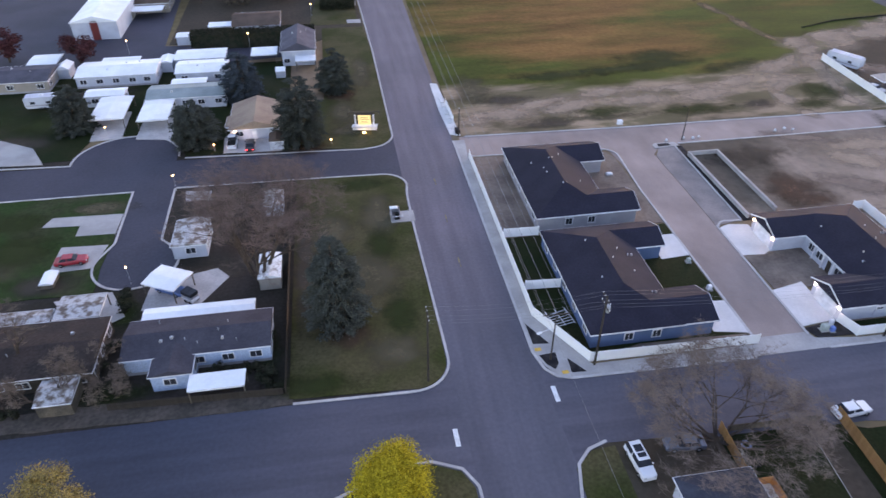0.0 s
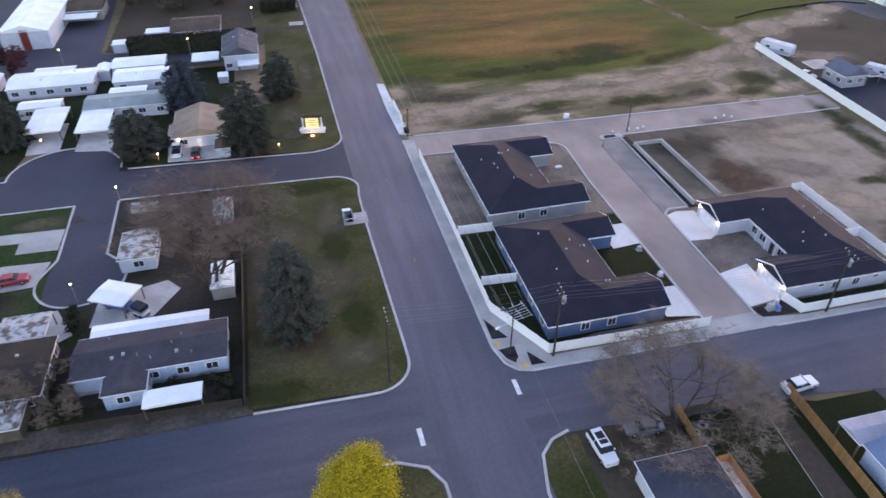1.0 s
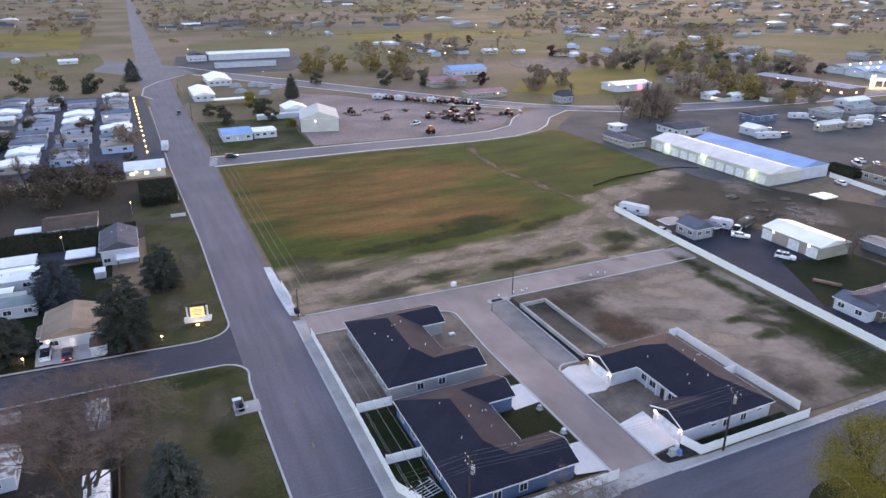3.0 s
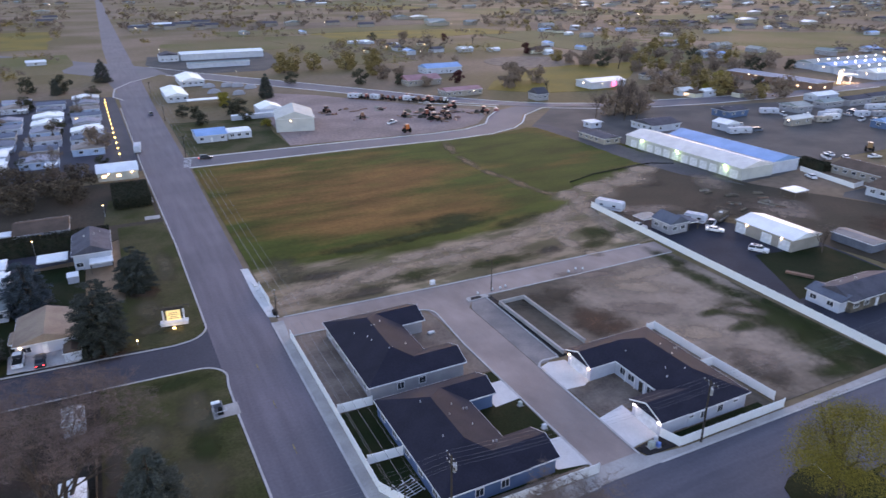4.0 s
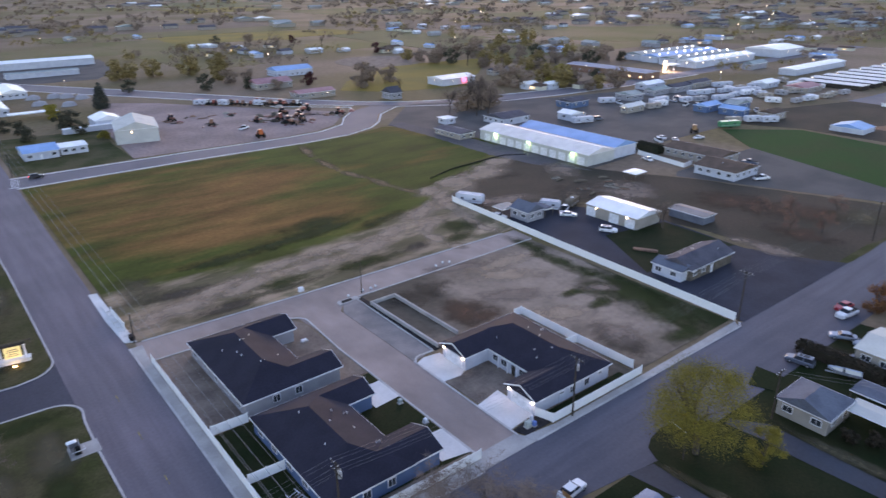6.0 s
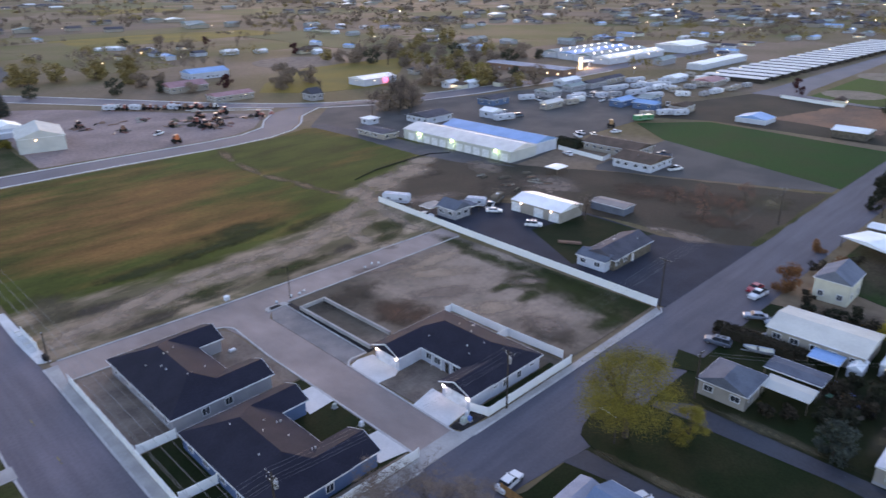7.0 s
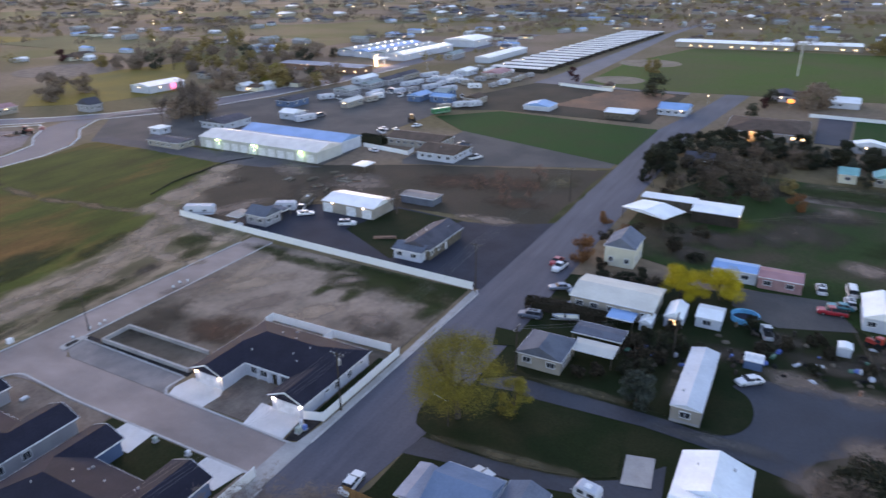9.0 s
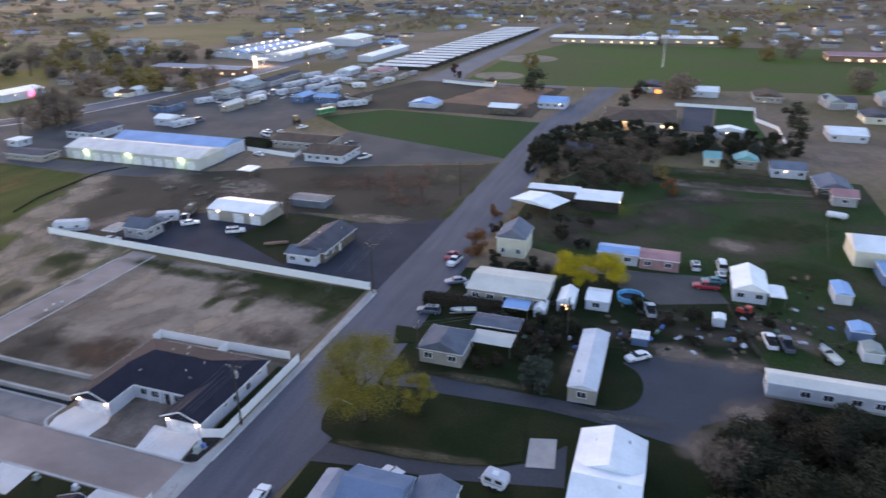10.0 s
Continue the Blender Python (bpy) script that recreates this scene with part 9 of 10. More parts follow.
for k in range(34):
    x = 364 + (k // 4) * 9 + rnd.uniform(-2, 2)
    y = [212, 200, 186, 168][k % 4] - (x - 364) * 0.1 + rnd.uniform(-2.5, 2.5)
    if k % 7 == 3 or x < 372 and k % 4 > 1 or 403 < x < 426 and 174 < y < 212:
        continue
    box_trailer("travel_trailer", "white trailer or motorhome parked in a gravel yard", x, y, rnd.choice((-12, -16, 80, -10)) + rnd.uniform(-8, 8), rnd.uniform(6, 9), 2.4, rnd.uniform(2.7, 3.1), rnd.choice([M_SIDE_W, M_SIDE_W, M_GUTTER, M_SIDE_T, M_SIDE_G]), group="trailers in the service yard")
for x0, x1, y0, y1, w, r, ax in [(246, 254.5, 212, 221, M_SIDE_W, M_WROOF, "y"), (270, 284, 233, 244, M_SIDE_B, M_SHINGLE2, "x"), (281, 295, 206, 211, M_SIDE_T, M_CREAMR, "x"), (311, 322, 226, 238, M_SIDE_G, M_GROOF, "x"), (348, 366, 243, 252, M_SIDE_W, M_WROOF, "x"),
                                 (351, 369, 226, 236, M_SIDE_G, M_SHINGLE2, "x"), (312, 326, 182, 190, M_SIDE_B, M_BROOF, "x"), (315, 322, 165, 178, M_SIDE_B, M_BROOF, "y"), (318, 330, 151, 160, M_SIDE_T, M_SHINGLE3, "x"), (404, 424, 176, 190, M_SIDE_T, M_RROOF, "x"), (405, 420, 200, 210, M_SIDE_W, M_WROOF, "x"),
                                 (333, 349, 228, 235, M_SIDE_G, M_GROOF, "x"), (372, 392, 228, 236, M_SIDE_T, M_SHINGLE2, "x"), (328, 341, 175, 183, M_SIDE_B, M_GROOF, "y"), (297, 306, 291, 298, M_SIDE_W, M_WROOF, "x"), (306, 316, 283, 288, M_SIDE_W, M_WROOF, "x"), (322, 338, 348, 356, M_SIDE_T, M_SHINGLE2, "x")]:
    building("shed", "workshop shed or house by the service yard", x0, x1, y0, y1, 3.2, 4.6, ax, w, r, "shed", 0.3, lamp=[("W", 0, 2.6)] if x0 in (281, 351) else None, step=5)
tractor(268, 161, 40, carpaint("machine_ochre", (0.30, 0.15, 0.06)), "orange digger beside a hedge", 1.3)
for x, y, rz in [(242.5, 161, 60), (249, 157.6, 50), (260, 153.4, -20), (248, 163.6, 70)]:
    vehicle("sedan" if rz != 60 else "pickup", x, y, rz, carpaint("white", (0.72, 0.72, 0.74)), "white vehicle parked by a brown-roofed house", 0.09)
box_trailer("cargo_trailer", "green cargo container trailer", 290.5, 157.6, -24, 10, 2.6, 2.9, carpaint("green", (0.03, 0.22, 0.10)))
for k, (x, y, rz) in enumerate([(304, 213, 70), (309, 219, 74), (327, 211, 80), (333, 213, 76), (338, 216, 70), (300, 226, 60), (306, 238, 20), (341, 206, 85), (326, 196, 10), (322, 200, 15), (262, 218, 40), (258, 206, -10), (343, 188, 60), (334, 168, 30)]):
    vehicle(("suv", "pickup", "sedan", "van")[k % 4], x, y, rz, carpaint(*(("white", (0.72, 0.72, 0.74)), ("slate", (0.10, 0.12, 0.16)), ("silver", (0.42, 0.43, 0.45)), ("white", (0.72, 0.72, 0.74)))[k * 3 % 4]), "car or van parked at the service yard's edge", 0.09)
led = thing("shop_sign", 283.5, 333.6, 0.05, 0, "glowing pink sign board before a white shop", "sign")
part("post", Shape().box(-0.12, 0.12, -0.1, 0.1, 0, 1.0), M_STEEL, led)
part("board", Shape().box(-1.5, 1.5, -0.15, 0.15, 1.0, 3.6), glow("pink_sign", (1.0, 0.16, 0.34), 0.8), led)
vinyl_fence([(396, 134), (391, 116), (388, 100)], 1.8)
for x, y, c in [(214, 146, "white"), (222, 106, "white"), (238, 119, "slate")]:
    vehicle(rnd.choice(("sedan", "pickup", "suv")), x, y, rnd.uniform(0, 360), carpaint(c, (0.5, 0.5, 0.5)), "vehicle parked by a brown-roofed house", 0.09)
# smallholding beyond the green field
building("shed", "pale blue arched greenhouse", 318, 330, 112, 126, 2.2, 3.8, "x", M_SIDE_W, M_BROOF, "greenhouse", 0.1, windows=False)
building("shed", "animal shed with a white roof", 314, 326, 70, 84, 3.2, 4.4, "y", M_OLDWOOD, M_WROOF, "shed", 0.4, windows=False)
building("house", "white farm house with a blue-grey roof", 334, 350, 50, 64, 3, 5, "y", M_SIDE_W, M_BROOF, "house", 0.4, lamp=[("W", -4, 2.6)])
building("house", "wide house with a brown hip roof", 300, 332, -2, 30, 3.2, 5.4, "y", M_SIDE_T, M_SHINGLE3, "house", 0.5, hip=(10, 10), lit=2, sides=("W",))
patch("paved_court", [(304, -4), (365, -5), (362, -19), (303, -16)], 0.12, M_ASPH_DARK, "dark blue-grey paved court", "pavement")
patch("lawn_court", [(303, -17), (362, -20), (355, -36), (331, -35), (290, -38)], 0.13, M_GREENF, "green fenced lawn", "lawn")
vinyl_fence([(359, -0.7), (356.4, -37), (331.5, -35.4), (316, -43), (288, -43)], 1.7, bay=4.8)
for i, (x0, x1, y0, y1, w, r, lb) in enumerate([
        (293, 299, -31, -14, M_SIDE_G, M_WROOF, "flat white-roofed garden building"), (248, 255, -18, -12, M_SIDE_C, M_TEAL, "shed with a teal roof"), (248, 256, -30, -22, M_SIDE_T, M_TEAL, "house with a teal roof"), (240, 250, -44, -33, M_SIDE_W, M_PALEROOF, "white house with a pale roof"),
        (222, 235, -54, -44, M_OLDWOOD, M_PALEROOF, "weathered grey wooden barn"), (214, 220, -54, -47, M_SIDE_G, M_RROOF, "red-roofed shed"),
        (395, 412, 6, 20, M_SIDE_W, M_SHINGLE2, "white house by the playing field"), (388, 404, -22, -8, M_SIDE_W, M_WROOF, "white-roofed house"), (380, 398, -52, -38, M_SIDE_T, M_SHINGLE3, "tan house"),
        (374, 392, -84, -70, M_SIDE_W, M_SHINGLE2, "white house"), (340, 356, -92, -80, M_SIDE_C, M_SHINGLE2, "cream house with a lit lamp"), (300, 316, -74, -60, M_SIDE_W, M_WROOF, "white-roofed house"),
        (290, 302, -96, -84, M_BRICK, M_WROOF, "brick house with a white roof"), (245, 256, 26, 36, M_SIDE_T, M_SHINGLE2, "tan house among dark trees")]):
    building("house", lb + " beyond the pasture", x0, x1, y0, y1, 3.0, 4.8, "y" if i % 2 else "x", w, r, "house", 0.4, lit=1 if i % 4 == 2 else 0, lamp=[("W", 1, 2.4)] if i % 3 == 0 else None)
# dense dark trees east
for x, y, h, r, k in [(234, 43, 9, 5, 91), (262, 42, 10, 6, 92), (276, 34, 9, 6, 93), (285, 22, 9, 6, 94), (284, 8, 8, 5, 95), (270, 2, 9, 6, 96), (268, -12, 9, 6, 97), (264, -24, 9, 6, 98), (272, 16, 8, 5, 99), (228, 30, 7, 4, 100), (246, 44, 8, 4, 101), (276, -4, 8, 5, 102)]:
    if k == 91:
        leafy_tree(x, y, h, r, k, M_DARKL, "dense dark green tree", 4200, 0.27, 0.3, "dark trees", low=0.06, lobes=20, key="dark")
    else:
        place_tree("dark", x, y, k * 40, r / 7.4, "dense dark green tree", "dark trees")
for x, y, k in [(240, 40, 1.0), (254, 44, 1.1), (268, 40, 1.2), (280, 30, 1.2), (288, 14, 1.2), (288, 0, 1.1), (282, -14, 1.2), (274, -22, 1.2), (270, -34, 1.1), (278, -38, 1.2), (290, 26, 1.1), (262, -4, 1.0), (262, 10, 0.9), (230, 38, 0.9), (222, 44, 0.7), (272, -44, 1.0), (286, -30, 1.0)]:
    place_tree("dark", x, y, (x * 31 + y * 17) % 360, k * 0.72, "dense dark green tree", "dark trees")
for x, y, k in [(212, 30, 0.6), (220, 22, 0.7), (240, 20, 0.8), (232, 8, 0.7), (222, 4, 0.5), (252, 14, 0.8), (254, 2, 0.8), (216, 40, 0.5)]:
    place_tree("bigbare", x, y, x * 7, k, "bare brown tree among gardens", "bare trees")
for x, y, k in [(212, -2, 0.8), (166, 36, 0.7), (176, 44, 0.6)]:
    place_tree("russet", x, y, x * 7, k, "russet-leaved tree in a garden", "russet trees")

tank = thing("gas_tank", 202.5, -46.5, 0, 75, "white gas tank lying on short legs", "tank")
part("barrel", Shape().tube((-2.2, 0, 1.2), (2.2, 0, 1.2), 0.9, 0.9, 14).tube((2.2, 0, 1.2), (2.6, 0, 1.2), 0.9, 0.5, 14).tube((-2.6, 0, 1.2), (-2.2, 0, 1.2), 0.5, 0.9, 14), M_GUTTER, tank)
for u in (-1.4, 1.4):
    part("leg", Shape().box(u - 0.15, u + 0.15, -0.6, 0.6, 0, 0.6), M_STEEL, tank)
mast = thing("floodlight_mast", 498, 10.4, 0, 0, "tall dark floodlight mast on a playing field", "mast")
part("mast", Shape().tube((0, 0, 0), (0, 0, 20), 0.45, 0.3, 8), M_STEEL, mast)
part("lamp_rack", Shape().box(-0.5, 0.5, -2.5, 2.5, 19, 20.4), M_STEEL, mast)
beacon = thing("lit_sign", 381, 8.7, 0, 0, "small glowing orange sign on a post", "sign")
part("post", Shape().box(-0.1, 0.1, -0.1, 0.1, 0, 2.2), M_STEEL, beacon)
part("board", Shape().box(-0.3, 0.3, -1.5, 1.5, 2.2, 4.0), glow("orange_sign", (1.0, 0.30, 0.06), 0.5), beacon)

# ---- far town: houses and trees, each its own thing out to 900 m ----
PROTO = []
for i, (w, r, sx, sy, e, z, lit) in enumerate([(M_SIDE_W, M_WROOF, 14, 9, 3, 4.6, 0), (M_SIDE_T, M_SHINGLE2, 15, 10, 3, 5, 1), (M_SIDE_W, M_SHINGLE2, 13, 9, 3, 5, 0), (M_SIDE_C, M_SHINGLE3, 14, 9, 3, 5, 1), (M_SIDE_W, M_BROOF, 18, 9, 3.4, 5, 0), (M_SIDE_G, M_GROOF, 20, 11, 4, 6, 0)]):
    px, py = [(300, 560), (250, 620), (420, 480), (350, 520), (460, 420), (520, 470)][i]
    PROTO.append(building("house", "distant house with a pale or grey roof", px - sx / 2, px + sx / 2, py - sy / 2, py + sy / 2, e, z, "x", w, r, "house", 0.4, group="distant houses", lit=lit, step=7, wsize=(1.8, 1.4), sides=("S",), lamp=[("S", 2, 2.4)] if i == 3 else None))
bare_tree(330, 600, 12, 111, "bare brown tree far across the valley", 2, trunk=0.3, kids=(3, 4), key="farbare", group="distant trees")
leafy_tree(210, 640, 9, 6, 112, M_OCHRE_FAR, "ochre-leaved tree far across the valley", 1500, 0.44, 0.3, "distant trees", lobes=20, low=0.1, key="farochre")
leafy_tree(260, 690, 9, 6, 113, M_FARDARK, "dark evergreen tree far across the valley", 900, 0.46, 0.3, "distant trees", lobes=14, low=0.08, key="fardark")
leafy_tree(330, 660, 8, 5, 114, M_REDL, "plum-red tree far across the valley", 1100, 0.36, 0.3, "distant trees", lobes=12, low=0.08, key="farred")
# twig brown lightened to carry the far haze in its colour
leafy_tree(300, 700, 9, 6, 115, mat("haze_lightened_brown_twigs", (0.285, 0.205, 0.155), (0.225, 0.165, 0.128), 0.5, 3, bump=0, vary=0.15), "bare brown twiggy tree far off", 1400, 0.40, 0.3, "distant trees", lobes=20, low=0.15, key="farbrown")
leafy_tree(238, 14, 7.5, 5, 116, M_BELT, "bare brown twiggy tree in a garden", 1900, 0.28, 0.25, "garden trees", lobes=18, low=0.12, key="belt")
MIDDLE = [(236, 28, "belt", 0.9), (254, 26, "belt", 0.9), (222, 24, "belt", 0.8), (214, 20, "belt", 0.7), (218, 34, "belt", 0.7), (120, 497, "farochre", 1.6), (142, 499, "farochre", 1.4), (164, 492, "farochre", 1.5), (189, 503, "farochre", 1.5), (128, 503, "farochre", 1.2), (34, 358, "fardark", 0.7), (40, 334, "fardark", 0.7), (60, 334, "fardark", 0.7), (172, 407, "fardark", 0.8), (183, 392, "farbrown", 0.8), (213, 404, "farred", 0.9), (225, 363, "farbrown", 1.2), (326, 323, "lime", 1.0), (345, 309, "lime", 0.9), (298, 313, "farbrown", 1.6), (205, 395, "farred", 1.0), (240, 380, "farbrown", 1.6), (252, 372, "farbrown", 1.3), (232, 330, "farbare", 0.9),
                     (340, 520, "farred", 1.2), (150, 420, "fardark", 1.1), (110, 440, "fardark", 0.9), (300, 300, "farbrown", 1.6), (318, 292, "lime", 0.9), (332, 288, "farbrown", 1.2), (350, 282, "fardark", 1.0), (-5, 300, "farbrown", 1.2), (-20, 262, "bigbare", 1.0),
                     (-36, 250, "bigbare", 1.0), (-50, 256, "bigbare", 0.9), (-18, 236, "bigbare", 0.9), (-40, 230, "bigbare", 0.8), (-62, 246, "bigbare", 0.9), (-20, 470, "fardark", 1.2), (-40, 476, "fardark", 1.1), (-60, 480, "fardark", 1.2), (-24, 462, "farfir", 0.7), (-44, 352, "fardark", 0.7),
                     (470, 96, "farochre", 1.1), (436, 140, "farred", 0.8), (414, 130, "farred", 0.6), (372, 20, "farred", 0.7), (350, 24, "fardark", 0.7), (640, -40, "farochre", 1.6), (580, -80, "farbrown", 1.6), (560, -60, "farochre", 1.2),
                     (430, -96, "farbrown", 1.5), (400, -120, "farbrown", 1.6), (420, -140, "farbrown", 1.8), (330, -50, "fardark", 1.1), (300, -48, "fardark", 1.0), (320, -110, "farfir", 0.9), (56, 352, "fardark", 0.9), (62, 360, "fardark", 0.8), (40, 352, "fardark", 0.7), (66, 318, "lime", 0.5),
                     (250, 30, "belt", 0.8), (246, 20, "belt", 0.7), (244, 34, "belt", 0.7), (256, -16, "farfir", 0.5), (262, -30, "farfir", 0.55), (268, -8, "farfir", 0.5), (248, 6, "belt", 0.7),
                     (232, 26, "belt", 0.6), (226, 12, "belt", 0.6), (342, 339, "farochre", 1.3), (343, 362, "farochre", 1.4), (356, 318, "lime", 1.1), (340, 293, "farfir", 0.6), (435, 464, "farochre", 1.6), (486, 479, "farochre", 1.7)]
MIDDLE = MIDDLE + [(-4 - (k * 47 % 86), 274 + (k * 61 % 170), ("fardark", "farbrown", "bigbare", "fardark")[k % 4], 0.5 + 0.12 * (k % 4)) for k in range(34)]
MIDDLE = MIDDLE + [(-12, 246, "belt", 1.2), (-20, 240, "belt", 1.4), (-30, 246, "belt", 1.3), (-40, 238, "belt", 1.2), (-14, 230, "belt", 1.1), (-28, 228, "belt", 1.2), (-48, 244, "belt", 1.3)]
MIDDLE = MIDDLE + [(264 + 1.1 * k + (k % 3), 38 - 4.4 * k, "fardark", (0.72, 0.62, 0.8, 0.68)[k % 4]) for k in range(10)]  # dark row behind the gardens
MIDDLE = MIDDLE + [(270 - 0.3 * k, -11 - 4.6 * k, "fardark", (0.6, 0.52, 0.66)[k % 3]) for k in range(7)]
MIDDLE = MIDDLE + [(238 + 3.2 * k, 46 - (k % 2) * 4, "fardark", 0.6 + 0.08 * (k % 3)) for k in range(6)]
MIDDLE = MIDDLE + [(216 + (k * 17 % 40), 8 + (k * 11 % 28), "belt", (0.8, 1.0, 0.7, 0.9)[k % 4]) for k in range(5)]
MIDDLE = MIDDLE + [(228, 1.5, "farochre", 0.55), (246, -20, "fardark", 0.55), (262, 0, "belt", 0.9), (266, -4, "belt", 0.8), (258, 12, "belt", 0.9)]
MIDDLE = MIDDLE + [(224 + (k * 37 % 22), 246 + (k * 23 % 24), ("bigbare", "farbrown")[k % 2], 1.2 + 0.12 * (k % 3)) for k in range(9)]
MIDDLE = MIDDLE + [(330 + (k * 71 % 130), 330 + (k * 53 % 150), ("farbrown", "farbrown", "farbrown", "farbare", "farochre", "farbrown", "fardark")[k % 7], 0.9 + 0.12 * (k % 5)) for k in range(38)]
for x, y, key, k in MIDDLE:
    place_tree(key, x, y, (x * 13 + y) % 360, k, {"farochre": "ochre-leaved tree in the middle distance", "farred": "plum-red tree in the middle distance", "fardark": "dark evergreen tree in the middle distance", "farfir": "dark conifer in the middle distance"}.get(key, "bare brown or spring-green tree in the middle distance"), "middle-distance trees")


def clear_of(x, y):
    for x0, x1, y0, y1 in [(8, 260, 255, 300), (20, 300, 250, 420), (-100, 20, 250, 460), (240, 420, 130, 260), (395, 645, -150, 150), (425, 800, 120, 235), (440, 610, 260, 350), (200, 400, 320, 460), (-30, 40, 0, 2400), (25, 150, 500, 650), (352, 440, 255, 340), (260, 350, 430, 510), (560, 750, 420, 590), (240, 390, 710, 880), (60, 210, 640, 780)]:
        if x0 < x < x1 and y0 < y < y1:
            return False
    return True


rnd = random.Random(9)
placed = 0
for _ in range(4000):
    if placed >= 135:
        break
    a, d = rnd.uniform(-8, 108), rnd.uniform(380, 900) if rnd.random() < 0.6 else rnd.uniform(600, 980)
    x, y = d * math.sin(radians(a)), d * math.cos(radians(a))
    dens = noise.noise(Vector((x / 160, y / 160, 1.3))) * 0.5 + 0.5 + (0.16 if a > 50 else -0.02 if a > 34 else -0.40)
    if not clear_of(x, y) or rnd.random() > dens * 1.2 - 0.25:
        continue
    placed += 1
    copy_thing(PROTO[rnd.randrange(6)], pose(x, y, 0, 0, 0, rnd.choice((0, 90, 180, 270)) + rnd.uniform(-9, 9)) @ Matrix.Diagonal((rnd.uniform(0.55, 1.2), rnd.uniform(0.6, 1.05), rnd.uniform(0.7, 1.0), 1)))
woods, ochres = Shape(), Shape()
for _ in range(1200):
    a, d = rnd.uniform(-10, 110), rnd.uniform(380, 980)
    x, y = d * math.sin(radians(a)), d * math.cos(radians(a))
    dens = noise.noise(Vector((x / 120 + 9, y / 120, 4.1))) * 0.5 + 0.5
    if not clear_of(x, y) or rnd.random() > dens * 1.3 - 0.2:
        continue
    if a < 34 and rnd.random() < 0.45:
        continue
    key = rnd.choice(("farbrown", "farbrown", "farochre", "fardark" if rnd.random() < 0.4 else "farbrown", "farochre", "farbrown", "farred" if rnd.random() < 0.4 else "farochre"))
    if d < 500:
        place_tree(key, x, y, rnd.uniform(0, 360), rnd.uniform(0.7, 1.5), TREES[key]["label"], "distant trees")
        continue
    size = rnd.uniform(0.8, 1.7)
    for _k in range(7):
        q = rnd.uniform(2.2, 4.0) * size
        leaf_cloud(ochres if key == "farochre" else woods, rnd, (x + rnd.gauss(0, 3.0) * size, y + rnd.gauss(0, 3.0) * size, rnd.uniform(2.5, 6.5) * size), q, 26, 0.60, 0.8, 0.15)

for _ in range(120):
    a, d = rnd.uniform(-10, 110), 500 + 1300 * rnd.random() ** 1.2
    x, y = d * math.sin(radians(a)), d * math.cos(radians(a))
    L, turn = rnd.uniform(40, 170), radians(rnd.choice((0, 0, 90)) + rnd.uniform(-8, 8))
    q = ochres if rnd.random() < 0.14 else woods
    for i in range(int(L / 7)):
        px, py = x + math.cos(turn) * i * 7 + rnd.gauss(0, 1.5), y + math.sin(turn) * i * 7 + rnd.gauss(0, 1.5)
        if rnd.random() < 0.25 or not clear_of(px, py):
            continue
        r = rnd.uniform(2.2, 4.6)
        leaf_cloud(q, rnd, (px, py, r * 0.9), r, 36, 0.68, 0.85, 0.35)

# beyond that: nobody could count them
roofs = {"w": Shape(), "g": Shape(), "b": Shape()}
walls, lamps = Shape(), Shape()
for _ in range(1900):
    a, d = rnd.uniform(-12, 112), 950 + 1900 * rnd.random() ** 1.3
    x, y = d * math.sin(radians(a)), d * math.cos(radians(a))
    dens = noise.noise(Vector((x / 240, y / 240, 7.7))) * 0.5 + 0.5 + (0.1 if a > 45 else -0.04 if a > 34 else -0.26)
    if rnd.random() > dens * 1.3 - 0.25 or abs(x) < 40:
        continue
    sx, sy, e = rnd.uniform(7, 14), rnd.uniform(5, 8), rnd.uniform(3, 4.5)
    walls.box(x - sx + 0.5, x + sx - 0.5, y - sy + 0.5, y + sy - 0.5, 0, e)
    s = roofs[rnd.choice("wggggbb")]
    r = roof_shape(x - sx, x + sx, y - sy, y + sy, e + 0.1, e + 2.4, rnd.choice("xy"))
    s.add(r.v, r.f)
    if rnd.random() < 0.10:
        lamps.ball((x - sx * rnd.uniform(-0.8, 0.8), y - sy - 0.4, e * 0.8), rnd.uniform(0.3, 0.55), 6, 4)
for nm, s, m, lb in [("distant_walls", walls, M_SIDE_T, "walls of a far-off town"), ("distant_white_roofs", roofs["w"], M_WROOF, "pale roofs of a far-off town"), ("distant_grey_roofs", roofs["g"], M_SHINGLE2, "grey roofs of a far-off town"), ("distant_blue_roofs", roofs["b"], M_GROOF, "blue-grey roofs of a far-off town"),
                     ("distant_lamps", lamps, M_LAMP, "warm lamps of a far-off town")]:
    tagged(part(nm, s, m), lb, "town", kind="stuff")
for _ in range(3400):
    a, d = rnd.uniform(-12, 112), 950 + 2200 * rnd.random() ** 1.3
    x, y = d * math.sin(radians(a)), d * math.cos(radians(a))
    dens = noise.noise(Vector((x / 200 + 4, y / 200, 2.7))) * 0.5 + 0.5
    if rnd.random() > dens * 1.4 - 0.2 or abs(x) < 30:
        continue
    q = ochres if rnd.random() < 0.15 else woods
    for _k in range(4):
        leaf_cloud(q, rnd, (x + rnd.gauss(0, 4), y + rnd.gauss(0, 4), rnd.uniform(3, 6)), rnd.uniform(3, 5), 12, 1.5, 0.8, 0.3)
tagged(part("distant_woods", woods, bpy.data.materials["haze_lightened_brown_twigs"]), "brown leafless woods in the far distance", "woods", kind="stuff")
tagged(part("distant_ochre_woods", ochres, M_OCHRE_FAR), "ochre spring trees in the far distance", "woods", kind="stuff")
posts, globes = Shape(), Shape()
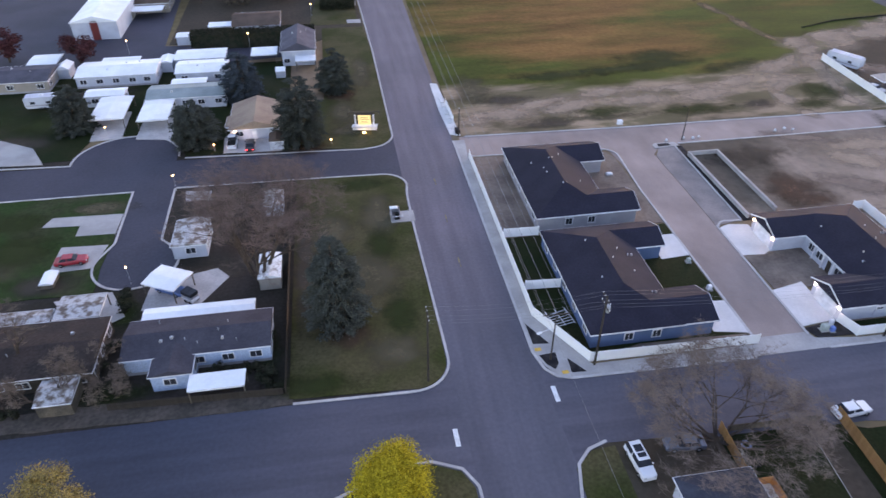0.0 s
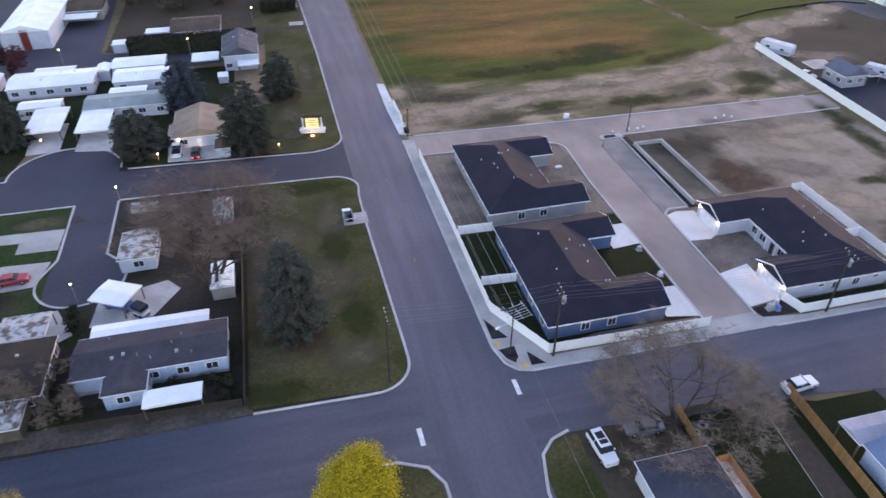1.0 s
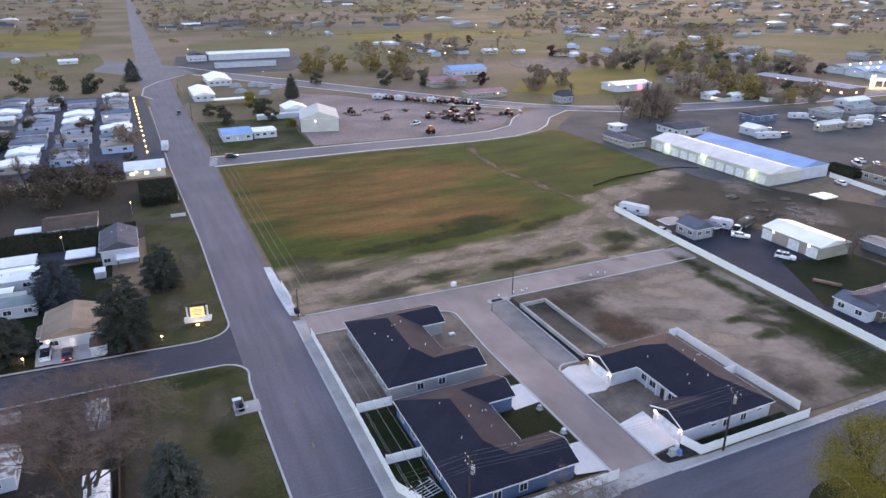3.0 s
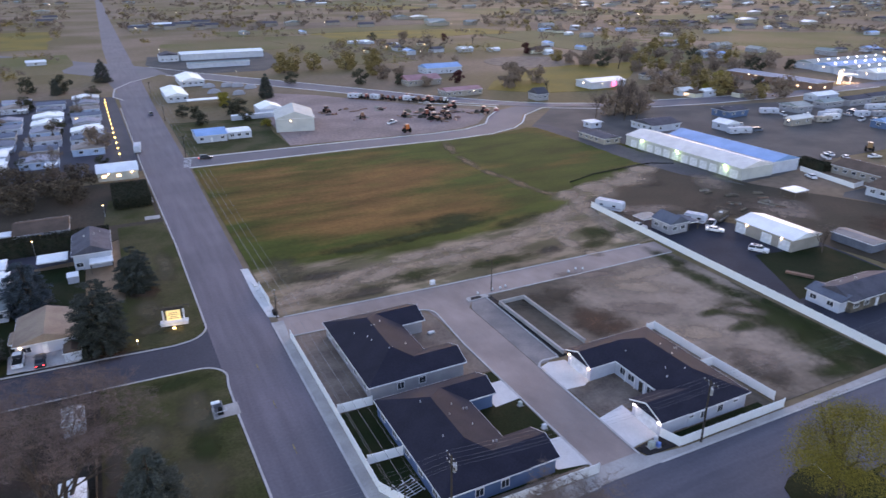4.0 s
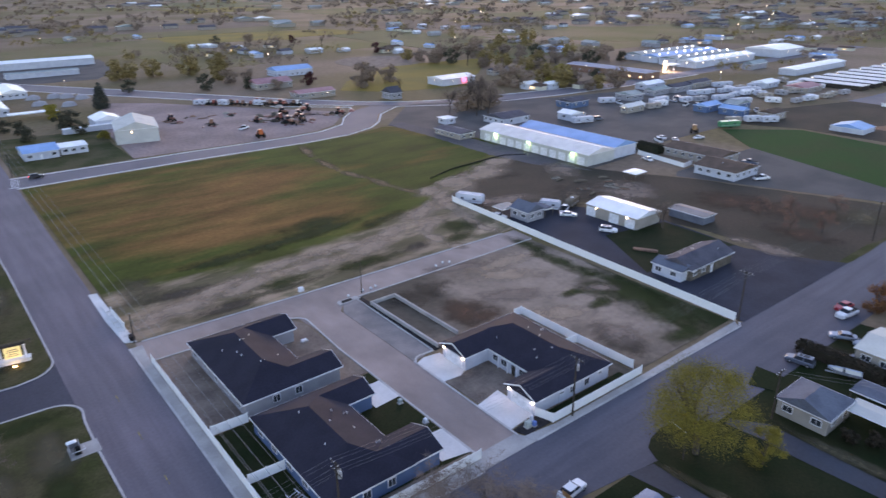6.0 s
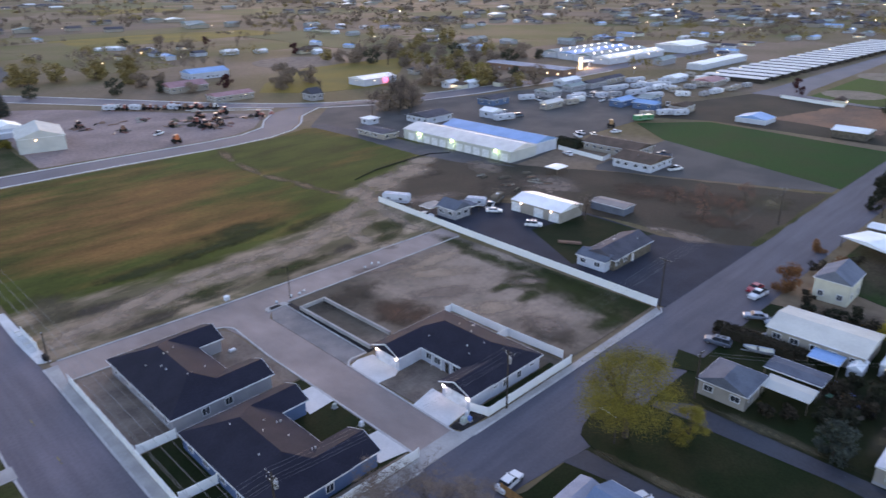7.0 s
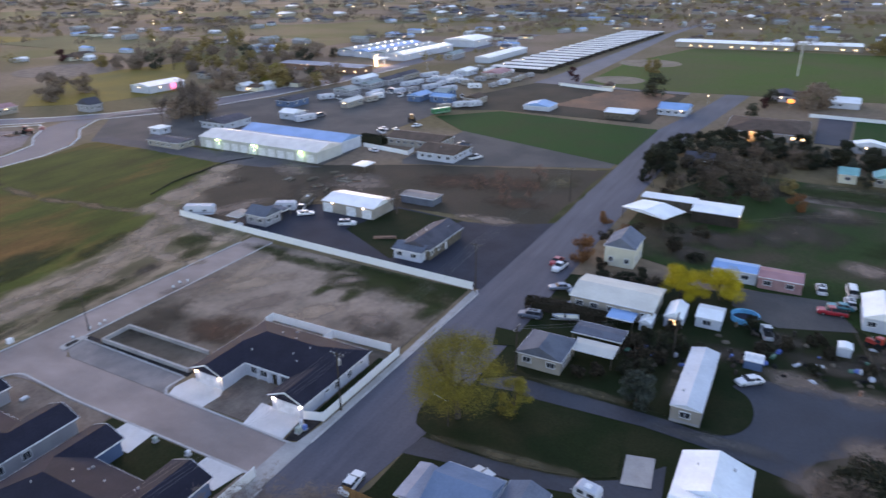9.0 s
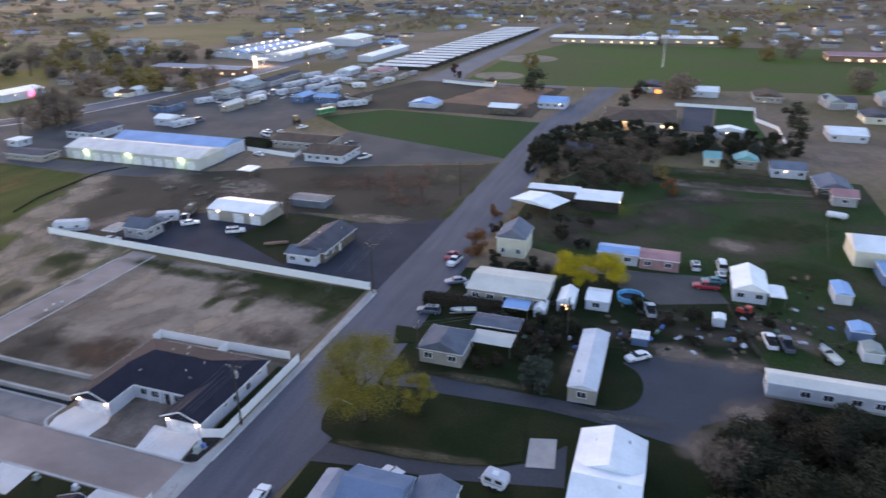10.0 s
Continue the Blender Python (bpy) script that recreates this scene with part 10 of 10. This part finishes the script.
for _ in range(260):
    a, d = rnd.uniform(0, 108), rnd.uniform(340, 1500)
    x, y = d * math.sin(radians(a)), d * math.cos(radians(a))
    if rnd.random() > (0.9 if a > 50 else 0.3) or not clear_of(x, y):
        continue
    posts.tube((x, y, 0), (x, y, 4.5), 0.08, 0.06, 4)
    globes.ball((x, y, 4.7), 0.14 + d * 0.00017, 6, 4)
tagged(part("distant_lamp_posts", posts, M_STEEL), "thin lamp posts across the far town", "lamp posts", kind="stuff")
tagged(part("distant_lamp_globes", globes, M_LAMP), "small lit lamps across the far town", "lamps", kind="stuff")
# far hills
hl = Shape()
n = 60
ring = []
for i in range(n + 1):
    a = radians(-40 + 190 * i / n)
    hh = 60 + 50 * noise.noise(Vector((i * 0.25, 3.3, 0))) + (60 if i > 40 else 0)
    ring.append([(r * math.sin(a), r * math.cos(a), z) for r, z in ((2900, -2), (3400, hh * 0.6), (3900, hh * 1.3), (4400, -2))])
vs = [p for q in ring for p in q]
hl.add(vs, [(i * 4 + j, i * 4 + j + 1, i * 4 + j + 5, i * 4 + j + 4) for i in range(n) for j in range(3)])
# grey haze is put into the hills' base colour
tagged(part("backdrop_hills", hl, mat("hazy_hills", (0.09, 0.09, 0.085), (0.07, 0.07, 0.065), 0.004, 0.05, bump=0), smooth=True), "low hazy hills round the valley", "hills", kind="structure")


# ---- the lamps that light the walls beside them ----
def lamp_light(x, y, z, watts, colour, size=0.15):
    ob = new("lamp_light", bpy.data.lights.new("lamp_light", "POINT"))
    ob.data.energy, ob.data.color, ob.data.shadow_soft_size = watts, colour, size
    ob.location = (x, y, z)
    return ob


for ly in (160.4, 183.4, 202.4):
    lamp_light(188.8, ly + 0.8, 3.0, 34, (0.50, 1.0, 0.38), 0.4)
for lx, ly in ((67.0, 62.2), (67.0, 67.7), (67.0, 79.4), (67.0, 84.9)):
    lamp_light(lx - 0.1, ly, 2.3, 5, (1.0, 0.86, 0.66))
lamp_light(298.6, 18, 3.0, 160, (1.0, 0.62, 0.25), 0.4)
lamp_light(193, 10.2, 2.6, 60, (1.0, 0.88, 0.42), 0.3)
lamp_light(73.6, 77.4, 2.2, 6, (1.0, 0.78, 0.50))
lamp_light(-18.2, 130.9, 0.9, 5, (1.0, 0.80, 0.45), 0.3)
lamp_light(41.6, 36.6, 1.9, 6, (1.0, 0.84, 0.45), 0.2)
lamp_light(103.9, 29.8, 2.5, 16, (1.0, 0.78, 0.42), 0.2)
lamp_light(-25.4, 128.0, 1.5, 14, (1.0, 0.60, 0.28), 0.2)
lamp_light(5.3, 131.4, 0.7, 10, (1.0, 0.82, 0.40), 0.3)
